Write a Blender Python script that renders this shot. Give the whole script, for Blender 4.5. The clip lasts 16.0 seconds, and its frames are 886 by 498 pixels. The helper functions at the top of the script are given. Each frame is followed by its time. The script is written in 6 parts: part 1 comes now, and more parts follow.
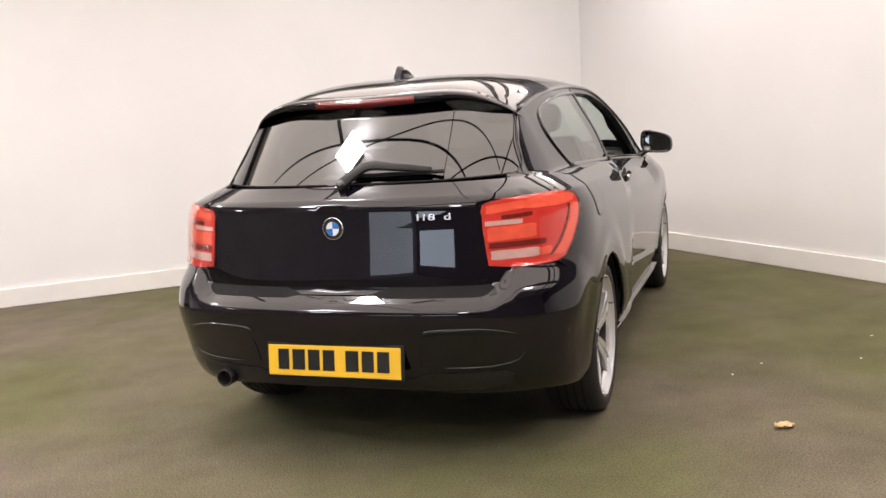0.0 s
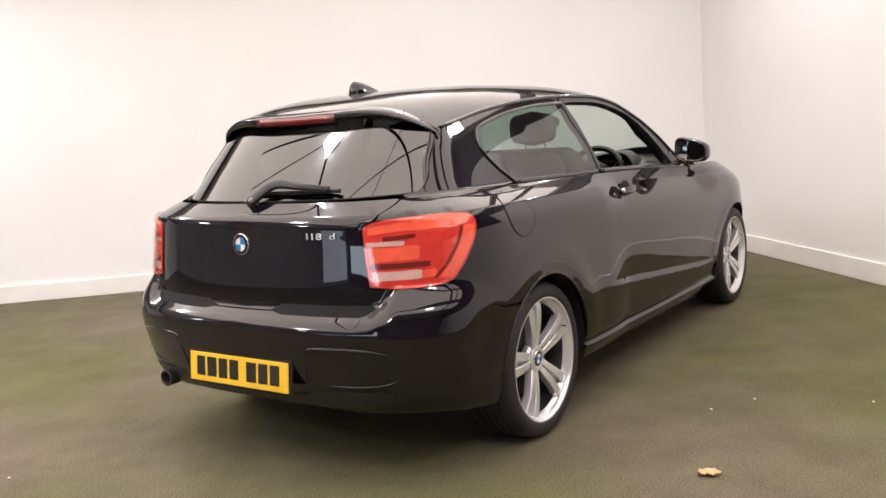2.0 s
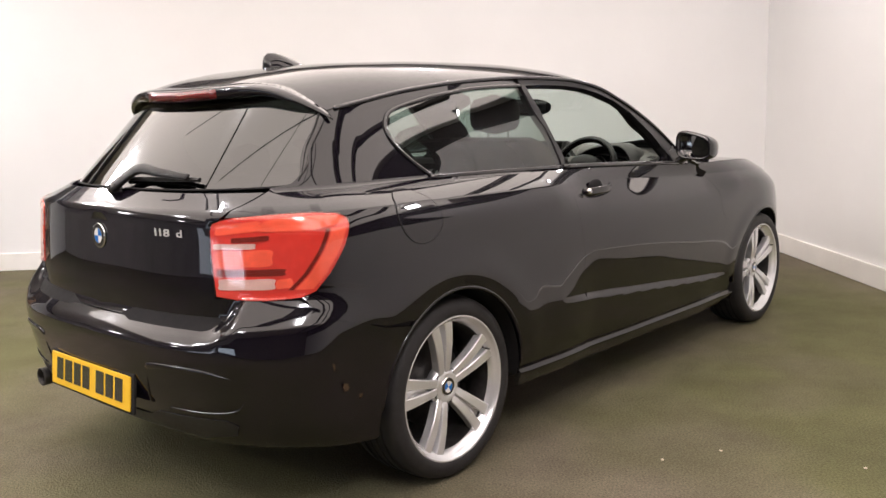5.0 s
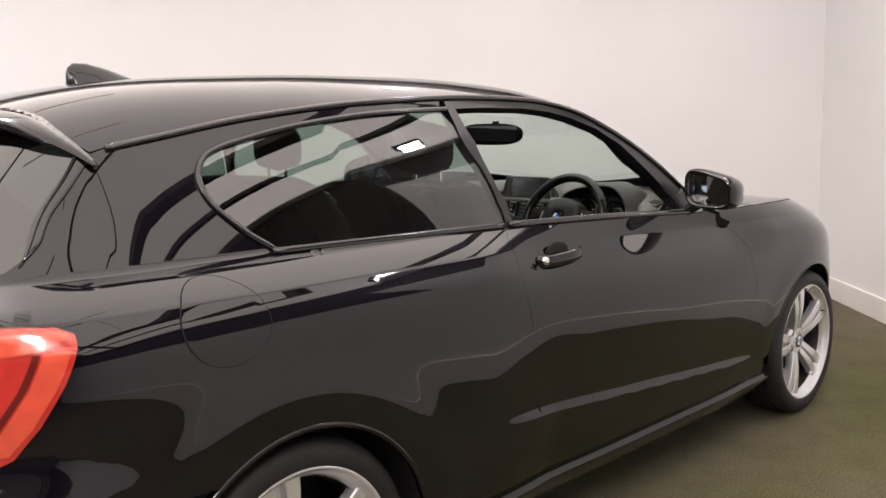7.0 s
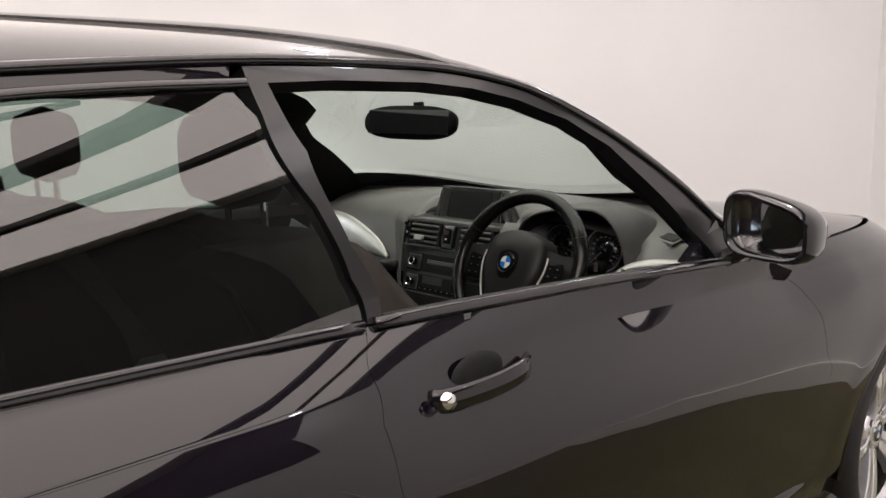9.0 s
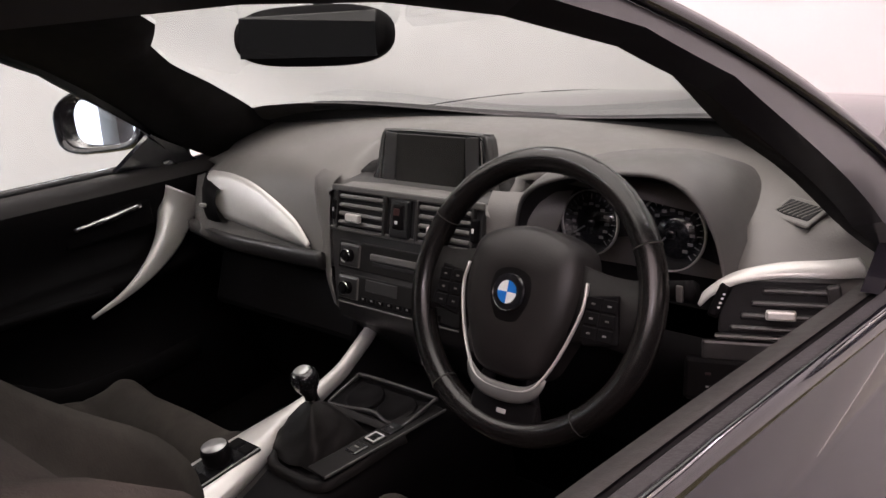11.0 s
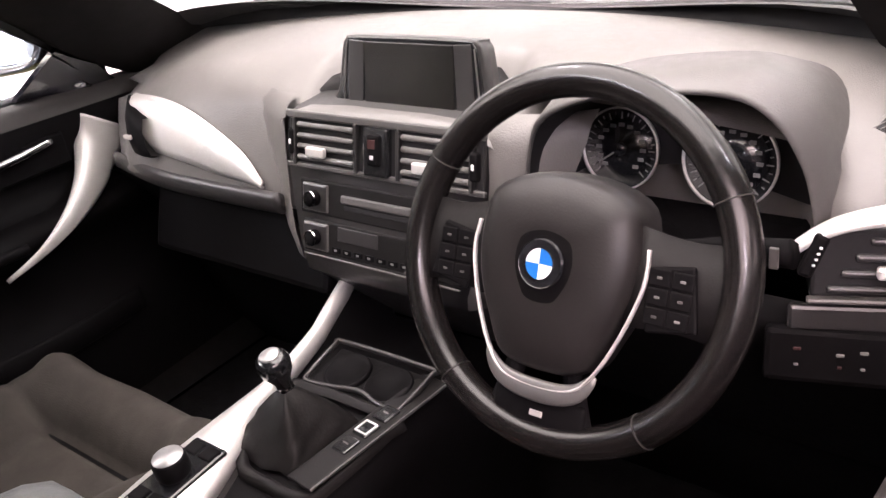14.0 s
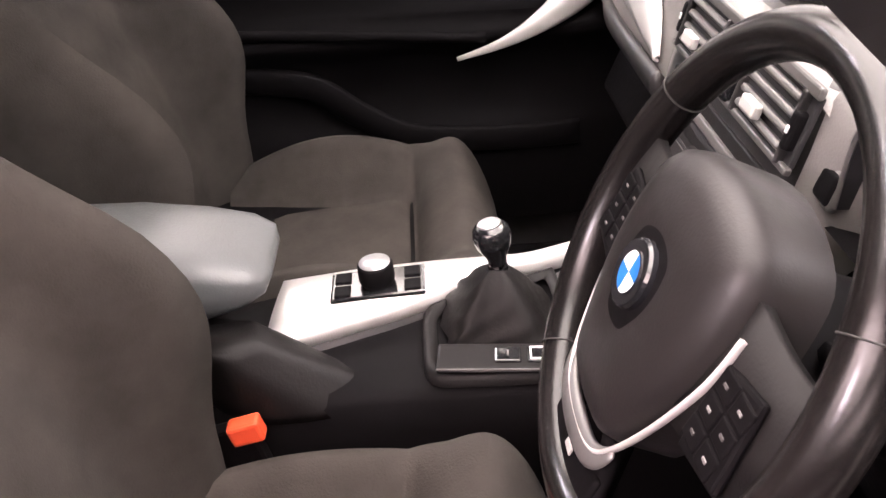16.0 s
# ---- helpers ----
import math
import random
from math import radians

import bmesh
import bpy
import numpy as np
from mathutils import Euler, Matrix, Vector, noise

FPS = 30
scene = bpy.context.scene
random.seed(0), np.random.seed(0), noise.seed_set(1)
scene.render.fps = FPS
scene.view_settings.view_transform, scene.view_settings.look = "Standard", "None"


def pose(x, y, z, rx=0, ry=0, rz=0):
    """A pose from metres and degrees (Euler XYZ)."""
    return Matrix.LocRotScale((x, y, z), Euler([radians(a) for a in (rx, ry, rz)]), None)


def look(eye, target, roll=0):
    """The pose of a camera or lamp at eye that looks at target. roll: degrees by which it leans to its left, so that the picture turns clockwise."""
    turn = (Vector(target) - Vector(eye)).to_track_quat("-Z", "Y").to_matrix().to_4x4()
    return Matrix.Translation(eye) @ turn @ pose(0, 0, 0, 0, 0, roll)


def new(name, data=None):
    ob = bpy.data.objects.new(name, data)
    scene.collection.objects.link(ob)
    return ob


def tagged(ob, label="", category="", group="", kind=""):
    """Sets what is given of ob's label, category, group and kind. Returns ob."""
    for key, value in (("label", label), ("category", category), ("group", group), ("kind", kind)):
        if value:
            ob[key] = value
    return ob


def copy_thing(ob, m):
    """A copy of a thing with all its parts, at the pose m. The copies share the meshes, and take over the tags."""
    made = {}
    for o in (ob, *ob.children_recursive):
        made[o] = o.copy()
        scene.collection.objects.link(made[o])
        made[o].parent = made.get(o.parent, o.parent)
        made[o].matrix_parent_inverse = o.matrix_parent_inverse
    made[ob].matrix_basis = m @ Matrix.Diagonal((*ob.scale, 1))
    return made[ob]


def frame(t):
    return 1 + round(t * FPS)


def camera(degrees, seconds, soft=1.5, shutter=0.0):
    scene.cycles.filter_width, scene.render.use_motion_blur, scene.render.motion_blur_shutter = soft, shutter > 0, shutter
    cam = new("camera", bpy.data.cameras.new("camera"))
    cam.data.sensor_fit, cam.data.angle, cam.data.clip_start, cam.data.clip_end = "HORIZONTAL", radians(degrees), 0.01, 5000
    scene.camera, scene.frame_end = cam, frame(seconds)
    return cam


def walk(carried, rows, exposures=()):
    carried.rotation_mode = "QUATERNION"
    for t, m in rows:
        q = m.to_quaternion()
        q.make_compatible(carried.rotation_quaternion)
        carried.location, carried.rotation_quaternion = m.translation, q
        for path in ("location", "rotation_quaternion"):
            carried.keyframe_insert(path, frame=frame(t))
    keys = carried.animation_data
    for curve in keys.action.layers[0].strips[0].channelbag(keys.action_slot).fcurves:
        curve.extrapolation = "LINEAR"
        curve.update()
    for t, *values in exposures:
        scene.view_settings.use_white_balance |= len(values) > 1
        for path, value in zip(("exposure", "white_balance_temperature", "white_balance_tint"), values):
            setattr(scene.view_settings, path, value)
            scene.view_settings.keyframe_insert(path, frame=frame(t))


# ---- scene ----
cam = camera(54.2, 16.0)


PATH = [
    (0, (1.398, -3.552, 1.228), (0.731, -1.688, 0.944), -3.4),
    (0.5, (1.641, -3.401, 1.256), (0.856, -1.586, 0.961), -3.8),
    (1, (1.945, -3.299, 1.268), (1.034, -1.542, 0.98), -4.6),
    (1.5, (2.2, -3.183, 1.251), (1.191, -1.481, 0.959), -4.9),
    (2, (2.425, -3.009, 1.268), (1.305, -1.375, 0.989), -3.7),
    (2.5, (2.648, -2.892, 1.258), (1.463, -1.303, 0.992), -4.4),
    (3, (2.875, -2.799, 1.277), (1.616, -1.27, 1.002), -3.1),
    (3.5, (2.916, -2.706, 1.245), (1.626, -1.203, 0.967), -2.8),
    (3.7, (2.904, -2.661, 1.257), (1.623, -1.157, 0.943), -2.5),
    (6, (2.476, -1.61, 1.256), (1.157, -0.138, 0.949), -1.4),
    (6.5, (2.396, -1.327, 1.283), (1.037, 0.111, 0.995), -2.5),
    (7, (2.319, -1.033, 1.305), (0.919, 0.366, 1.017), -1.5),
    (7.5, (2.154, -0.744, 1.316), (0.741, 0.636, 1.001), -0.0),
    (8, (1.965, -0.475, 1.326), (0.581, 0.929, 0.993), -0.9),
    (8.5, (1.811, -0.189, 1.321), (0.419, 1.207, 0.986), -1.3),
    (9, (1.622, 0.074, 1.323), (0.221, 1.458, 0.972), -1.1),
    (9.2, (1.535, 0.173, 1.33), (0.137, 1.559, 0.977), -1.1),
    (11.3, (0.941, 0.784, 1.341), (-0.34, 2.165, 0.669), -7.3),
    (11.5, (0.912, 0.796, 1.339), (-0.337, 2.195, 0.644), -7.4),
    (12, (0.818, 0.836, 1.33), (-0.329, 2.273, 0.543), -9.0),
    (12.5, (0.732, 0.842, 1.333), (-0.271, 2.345, 0.476), -10.5),
    (13, (0.705, 0.843, 1.334), (-0.236, 2.366, 0.443), -10.8),
    (13.5, (0.711, 0.857, 1.334), (-0.255, 2.358, 0.431), -10.7),
    (14, (0.765, 0.933, 1.329), (-0.418, 2.271, 0.43), -9.2),
    (14.5, (0.844, 1.023, 1.328), (-0.558, 2.09, 0.381), -6.6),
    (15, (0.867, 1.122, 1.307), (-0.695, 1.919, 0.345), -4.4),
    (15.5, (0.868, 1.244, 1.303), (-0.79, 1.7, 0.282), -2.4),
    (16, (0.818, 1.377, 1.255), (-0.88, 1.412, 0.199), -2.8),
]
walk(cam, [(t, look(eye, target, roll)) for t, eye, target, roll in PATH],
     exposures=[(0, 0.2, 5850, 9.0), (3.5, 0.33, 5850, 9.0), (6, 0.15, 5780, 9.0), (9.2, 0.12, 5720, 9.0), (11.3, 0.95, 5880, 26), (12.5, 1.76, 5880, 28), (14, 2.2, 5880, 29), (15, 2.82, 6000, 33), (16, 2.78, 6000, 31)])

# ---- light ----
world = bpy.data.worlds.new("room_world")
scene.world = world
world.use_nodes = True
world.node_tree.nodes["Background"].inputs[0].default_value = (0.9, 0.86, 0.8, 1)
world.node_tree.nodes["Background"].inputs[1].default_value = 0.3


# ---- materials ----
def nodes_of(name):
    m = bpy.data.materials.new(name)
    m.use_nodes = True
    t = m.node_tree
    return m, t, t.nodes["Principled BSDF"]


def link(t, a, b):
    t.links.new(a, b)


def noise_node(t, scale, detail=4.0, rough=0.55, coord="Object"):
    c = t.nodes.new("ShaderNodeTexCoord")
    n = t.nodes.new("ShaderNodeTexNoise")
    n.inputs["Scale"].default_value, n.inputs["Detail"].default_value, n.inputs["Roughness"].default_value = scale, detail, rough
    link(t, c.outputs[coord], n.inputs["Vector"])
    return n


def ramp(t, src, stops):
    r = t.nodes.new("ShaderNodeValToRGB")
    while len(r.color_ramp.elements) < len(stops):
        r.color_ramp.elements.new(0.5)
    for e, (p, c) in zip(r.color_ramp.elements, stops):
        e.position, e.color = p, (*c, 1)
    link(t, src, r.inputs[0])
    return r


def simple(name, color, rough=0.5, metal=0.0, coat=0.0, var=0.12, scale=6.0, bump=0.0, bscale=200.0, rvar=0.1, spec=0.5):
    """A Principled material with broad colour variation, uneven gloss and fine relief."""
    m, t, p = nodes_of(name)
    n = noise_node(t, scale)
    lo, hi = [c * (1 - var) for c in color], [min(1, c * (1 + var)) for c in color]
    link(t, ramp(t, n.outputs["Fac"], [(0.3, lo), (0.7, hi)]).outputs[0], p.inputs["Base Color"])
    p.inputs["Metallic"].default_value, p.inputs["Coat Weight"].default_value = metal, coat
    p.inputs["Coat Roughness"].default_value, p.inputs["Specular IOR Level"].default_value = 0.03, spec
    n2 = noise_node(t, scale * 7)
    mr = t.nodes.new("ShaderNodeMapRange")
    mr.inputs["To Min"].default_value, mr.inputs["To Max"].default_value = max(0.0, rough - rvar), min(1.0, rough + rvar)
    link(t, n2.outputs["Fac"], mr.inputs["Value"])
    link(t, mr.outputs[0], p.inputs["Roughness"])
    if bump:
        b = t.nodes.new("ShaderNodeBump")
        b.inputs["Strength"].default_value, b.inputs["Distance"].default_value = bump, 0.002
        link(t, noise_node(t, bscale, 2.0).outputs["Fac"], b.inputs["Height"])
        link(t, b.outputs[0], p.inputs["Normal"])
    return m


def pane(name, tint, base=0.08, gloss=0.0):
    """Thin glass: tinted see-through, with a mirror-like share given by Fresnel."""
    m, t, p = nodes_of(name)
    t.nodes.remove(p)
    tr, gl = t.nodes.new("ShaderNodeBsdfTransparent"), t.nodes.new("ShaderNodeBsdfGlossy")
    mix, fr = t.nodes.new("ShaderNodeMixShader"), t.nodes.new("ShaderNodeLayerWeight")
    power, scale = t.nodes.new("ShaderNodeMath"), t.nodes.new("ShaderNodeMath")
    tr.inputs[0].default_value = (*tint, 1)
    gl.inputs["Roughness"].default_value = gloss
    gl.inputs["Color"].default_value = (1, 1, 1, 1)
    fr.inputs["Blend"].default_value = 0.5
    power.operation, scale.operation = "POWER", "MULTIPLY_ADD"
    power.inputs[1].default_value, scale.inputs[1].default_value, scale.inputs[2].default_value = 5.0, 1 - base, base
    link(t, fr.outputs["Facing"], power.inputs[0])
    link(t, power.outputs[0], scale.inputs[0])
    link(t, scale.outputs[0], mix.inputs[0])
    link(t, tr.outputs[0], mix.inputs[1])
    link(t, gl.outputs[0], mix.inputs[2])
    link(t, mix.outputs[0], t.nodes["Material Output"].inputs[0])
    return m


def glow(name, color, strength):
    m, t, p = nodes_of(name)
    p.inputs["Base Color"].default_value = (0.8, 0.8, 0.8, 1)
    p.inputs["Emission Color"].default_value = (*color, 1)
    p.inputs["Emission Strength"].default_value = strength
    return m


def paint_material():
    m, t, p = nodes_of("black_metallic_paint")
    n = noise_node(t, 900.0, 1.0)
    link(t, ramp(t, n.outputs["Fac"], [(0.35, (0.0030, 0.0020, 0.0044)), (0.75, (0.0052, 0.0036, 0.0074))]).outputs[0], p.inputs["Base Color"])
    p.inputs["Metallic"].default_value, p.inputs["Roughness"].default_value, p.inputs["Specular IOR Level"].default_value = 0.0, 0.33, 0.02
    p.inputs["Coat Weight"].default_value, p.inputs["Coat Roughness"].default_value, p.inputs["Coat IOR"].default_value = 1.0, 0.012, 1.54
    b = t.nodes.new("ShaderNodeBump")
    b.inputs["Strength"].default_value, b.inputs["Distance"].default_value = 0.015, 0.002
    link(t, noise_node(t, 14.0, 1.0).outputs["Fac"], b.inputs["Height"])
    link(t, b.outputs[0], p.inputs["Coat Normal"])
    return m


def turf_material():
    m, t, p = nodes_of("artificial_turf")
    broad, fine, blade = noise_node(t, 0.45, 3.0, 0.6), noise_node(t, 3.0, 5.0, 0.65), noise_node(t, 130.0, 3.0)
    worn = ramp(t, broad.outputs["Fac"], [(0.40, (0.138, 0.134, 0.066)), (0.62, (0.178, 0.150, 0.115))])
    patch = ramp(t, fine.outputs["Fac"], [(0.3, (0.78, 0.78, 0.78)), (0.72, (1.10, 1.10, 1.08))])
    grain = ramp(t, blade.outputs["Fac"], [(0.3, (0.6, 0.6, 0.6)), (0.7, (1.3, 1.3, 1.3))])
    a, b = (t.nodes.new("ShaderNodeMix") for _ in range(2))
    for k in (a, b):
        k.data_type, k.blend_type = "RGBA", "MULTIPLY"
        k.inputs[0].default_value = 1.0
    link(t, worn.outputs[0], a.inputs[6])
    link(t, patch.outputs[0], a.inputs[7])
    link(t, a.outputs[2], b.inputs[6])
    link(t, grain.outputs[0], b.inputs[7])
    link(t, b.outputs[2], p.inputs["Base Color"])
    p.inputs["Roughness"].default_value, p.inputs["Specular IOR Level"].default_value = 0.95, 0.15
    bp = t.nodes.new("ShaderNodeBump")
    bp.inputs["Strength"].default_value, bp.inputs["Distance"].default_value = 0.8, 0.01
    link(t, blade.outputs["Fac"], bp.inputs["Height"])
    link(t, bp.outputs[0], p.inputs["Normal"])
    return m


PAINT = paint_material()
TURF = turf_material()
WALLM = simple("white_wall_paint", (0.79, 0.785, 0.785), 0.75, var=0.03, scale=0.8, bump=0.12, bscale=40)
SKIRT = simple("white_gloss_skirting", (0.82, 0.8, 0.77), 0.45, var=0.05, scale=3)
CEILM = simple("white_ceiling_sheet", (0.82, 0.79, 0.74), 0.7, var=0.05, scale=1)
STEEL = simple("dark_steel_beam", (0.05, 0.045, 0.045), 0.6, var=0.3)
TRIM = simple("gloss_black_trim", (0.010, 0.009, 0.012), 0.12, coat=0.6, var=0.2, rvar=0.05)
RUBBER = simple("tyre_rubber", (0.015, 0.0135, 0.015), 0.62, var=0.25, scale=30, bump=0.3, bscale=300)
ALLOY = simple("silver_alloy", (0.84, 0.84, 0.87), 0.2, metal=0.6, coat=0.5, var=0.04, scale=8, rvar=0.02)
DARKMET = simple("dark_cast_metal", (0.06, 0.056, 0.054), 0.5, metal=0.7, var=0.3, scale=25)
LINER = simple("black_underbody", (0.008, 0.007, 0.008), 0.85, var=0.3)
CHROME = simple("chrome", (0.8, 0.8, 0.8), 0.08, metal=1.0, var=0.03, rvar=0.05)
BLUE = simple("blue_enamel", (0.02, 0.16, 0.55), 0.25, coat=0.8, var=0.05)
WHITE = simple("white_enamel", (0.8, 0.8, 0.8), 0.25, coat=0.8, var=0.03)
BLACKEN = simple("black_enamel", (0.012, 0.012, 0.014), 0.2, coat=0.8, var=0.1)
YELLOW = simple("yellow_plate", (0.85, 0.52, 0.02), 0.45, var=0.04, scale=10)
RED = simple("red_lens", (0.66, 0.058, 0.042), 0.12, coat=1.0, var=0.1, scale=30)
ORANGE = simple("orange_red_lens", (0.88, 0.155, 0.085), 0.12, coat=1.0, var=0.1, scale=30)
LENSG = pane("clear_lamp_cover", (0.96, 0.84, 0.82), 0.035)
DARKRED = simple("dark_red_lens", (0.17, 0.022, 0.016), 0.12, coat=1.0, var=0.1, scale=30)
CLEAR = simple("clear_lens", (0.66, 0.55, 0.52), 0.12, coat=1.0, var=0.1, scale=30)
TINT = pane("privacy_glass", (0.05, 0.046, 0.045), 0.10)
SIDEG = pane("tinted_side_glass", (0.34, 0.42, 0.385), 0.10)
DOORG = pane("front_side_glass", (0.58, 0.66, 0.63), 0.05)
SCREENG = pane("windscreen_glass", (0.70, 0.80, 0.76), 0.05)
MIRROR = simple("mirror_glass", (0.9, 0.9, 0.9), 0.01, metal=1.0, var=0.0, rvar=0.0)


# ---- mesh helpers ----
def finish(name, me, mat, parent=None, label="", smooth=True):
    if isinstance(mat, (list, tuple)):
        for k in mat:
            me.materials.append(k)
    else:
        me.materials.append(mat)
    if smooth is not None:
        for f in me.polygons:
            f.use_smooth = smooth
    ob = new(name, me)
    ob.parent = parent
    if label:
        ob["label"] = label
    return ob


def part(name, bm, mat, parent=None, label="", smooth=False):
    """Links a bmesh as one mesh object under a thing or a part."""
    me = bpy.data.meshes.new(name)
    bmesh.ops.recalc_face_normals(bm, faces=bm.faces)
    bm.to_mesh(me)
    bm.free()
    return finish(name, me, mat, parent, label, smooth)


def rbox(size, at=(0, 0, 0), bevel=0.004, m=None, segs=2, taper=None):
    """A box with rounded edges; taper scales its top in x and y."""
    bm = bmesh.new()
    bmesh.ops.create_cube(bm, size=1)
    for v in bm.verts:
        k = taper if (taper and v.co.z > 0) else (1, 1)
        v.co = (v.co.x * size[0] * k[0], v.co.y * size[1] * k[1], v.co.z * size[2])
    if bevel:
        bmesh.ops.bevel(bm, geom=bm.edges[:], offset=min(bevel, 0.45 * min(size)), segments=segs, affect="EDGES", profile=0.5)
    bmesh.ops.transform(bm, matrix=(Matrix.Translation(at) @ m.to_4x4()) if m is not None else Matrix.Translation(at), verts=bm.verts)
    return bm


def join(*bms):
    out = bmesh.new()
    for b in bms:
        me = bpy.data.meshes.new("tmp")
        b.to_mesh(me)
        b.free()
        out.from_mesh(me)
        bpy.data.meshes.remove(me)
    return out


def lathe(profile, segs=48, m=None):
    """Turns (radius, height) pairs round z."""
    bm = bmesh.new()
    rings = []
    for r, h in profile:
        if r < 1e-6:
            rings.append([bm.verts.new((0, 0, h))])
        else:
            rings.append([bm.verts.new((r * math.cos(2 * math.pi * k / segs), r * math.sin(2 * math.pi * k / segs), h)) for k in range(segs)])
    for a, b in zip(rings, rings[1:]):
        for k in range(segs):
            j = (k + 1) % segs
            if len(a) == 1 and len(b) > 1:
                bm.faces.new((a[0], b[k], b[j]))
            elif len(b) == 1 and len(a) > 1:
                bm.faces.new((a[k], a[j], b[0]))
            elif len(a) > 1:
                bm.faces.new((a[k], a[j], b[j], b[k]))
    if m is not None:
        bmesh.ops.transform(bm, matrix=m, verts=bm.verts)
    return bm


def smooth_pts(pts, n=40, closed=False):
    """A Catmull-Rom line through points, of any dimension."""
    p = np.array(pts, float)
    k = len(p)
    segs = k if closed else k - 1
    out = []
    for u in np.linspace(0, segs, n, endpoint=not closed):
        i = min(int(u), segs - 1)
        f = u - i
        get = (lambda j: p[j % k]) if closed else (lambda j: p[min(max(j, 0), k - 1)])
        a, b, c, d = get(i - 1), get(i), get(i + 1), get(i + 2)
        out.append(0.5 * ((2 * b) + (c - a) * f + (2 * a - 5 * b + 4 * c - d) * f * f + (3 * b - a - 3 * c + d) * f**3))
    return np.array(out)


def sweep(pts, profile, closed=False, up=(0, 0, 1), scale=None, caps=True):
    """Draws a closed profile of (across, up) pairs along a line of points."""
    p = [Vector(q) for q in pts]
    n = len(p)
    bm = bmesh.new()
    rings = []
    for i in range(n):
        a = p[(i - 1) % n] if (closed or i > 0) else p[i]
        b = p[(i + 1) % n] if (closed or i < n - 1) else p[i]
        t = (b - a).normalized()
        u = up[i] if isinstance(up, list) else Vector(up)
        side = t.cross(u).normalized()
        u2 = side.cross(t).normalized()
        k = scale[i] if scale is not None else 1.0
        rings.append([bm.verts.new(p[i] + side * (c[0] * k) + u2 * (c[1] * k)) for c in profile])
    m = len(profile)
    for i in range(n if closed else n - 1):
        a, b = rings[i], rings[(i + 1) % n]
        for k in range(m):
            bm.faces.new((a[k], a[(k + 1) % m], b[(k + 1) % m], b[k]))
    if not closed and caps:
        bm.faces.new(rings[0][::-1])
        bm.faces.new(rings[-1])
    return bm


def circle(r, n=10, sx=1.0, sy=1.0):
    return [(r * sx * math.cos(2 * math.pi * k / n), r * sy * math.sin(2 * math.pi * k / n)) for k in range(n)]


def rect(w, h, c=0.25):
    """A flat profile with cut corners."""
    e = min(w, h) * c
    return [(-w / 2 + e, -h / 2), (w / 2 - e, -h / 2), (w / 2, -h / 2 + e), (w / 2, h / 2 - e), (w / 2 - e, h / 2), (-w / 2 + e, h / 2), (-w / 2, h / 2 - e), (-w / 2, -h / 2 + e)]


def loft(rows, closed=False, caps=False):
    """Skins a grid of points (rows of equal length)."""
    bm = bmesh.new()
    vs = [[bm.verts.new(tuple(q)) for q in r] for r in rows]
    for a, b in zip(vs, vs[1:]):
        for k in range(len(a) if closed else len(a) - 1):
            j = (k + 1) % len(a)
            bm.faces.new((a[k], a[j], b[j], b[k]))
    if caps:
        bm.faces.new(vs[0][::-1])
        bm.faces.new(vs[-1])
    return bm


def solid(bm, thick):
    """Gives an open skin a thickness."""
    bmesh.ops.recalc_face_normals(bm, faces=bm.faces)
    bmesh.ops.solidify(bm, geom=bm.faces[:] + bm.edges[:] + bm.verts[:], thickness=thick)
    return bm


def plate(outline, thick, m=None, bevel=0.0):
    """A flat shape in x and y, raised to a slab along z."""
    bm = bmesh.new()
    f = bm.faces.new([bm.verts.new((q[0], q[1], 0)) for q in outline])
    r = bmesh.ops.extrude_face_region(bm, geom=[f])
    bmesh.ops.translate(bm, vec=(0, 0, thick), verts=[v for v in r["geom"] if isinstance(v, bmesh.types.BMVert)])
    if bevel:
        bmesh.ops.recalc_face_normals(bm, faces=bm.faces)
        es = [e for e in bm.edges if all(abs(v.co.z - thick) < 1e-6 for v in e.verts)]
        bmesh.ops.bevel(bm, geom=es, offset=bevel, segments=2, affect="EDGES", profile=0.5)
    if m is not None:
        bmesh.ops.transform(bm, matrix=m, verts=bm.verts)
    return bm


def hermite(xs, ys):
    """A smooth monotone-friendly curve through (x, y) pairs."""
    xs, ys = np.array(xs, float), np.array(ys, float)
    d = np.diff(ys) / np.diff(xs)
    s = np.r_[d[0], np.where(d[1:] * d[:-1] > 0, 2 * d[1:] * d[:-1] / (d[1:] + d[:-1] + 1e-12 * (d[1:] + d[:-1] == 0)), 0.0), d[-1]]

    def f(x):
        x = np.clip(np.asarray(x, float), xs[0], xs[-1])
        i = np.clip(np.searchsorted(xs, x, side="right") - 1, 0, len(xs) - 2)
        h = xs[i + 1] - xs[i]
        t = (x - xs[i]) / h
        return (2 * t**3 - 3 * t**2 + 1) * ys[i] + (t**3 - 2 * t**2 + t) * h * s[i] + (-2 * t**3 + 3 * t**2) * ys[i + 1] + (t**3 - t**2) * h * s[i + 1]

    return f

# ---- the photo bay ----
ROOFGLOW = glow("translucent_roof_sheet", (1.0, 0.81, 0.67), 2.4)
CORNER = Vector((-0.2, 5.4, 0))
BAY_TURN = math.degrees(math.atan2(0.69, 0.724))
BAY = Matrix.Translation(CORNER) @ pose(0, 0, 0, 0, 0, BAY_TURN)   # local x runs along the back wall towards the corner, -y along the side wall


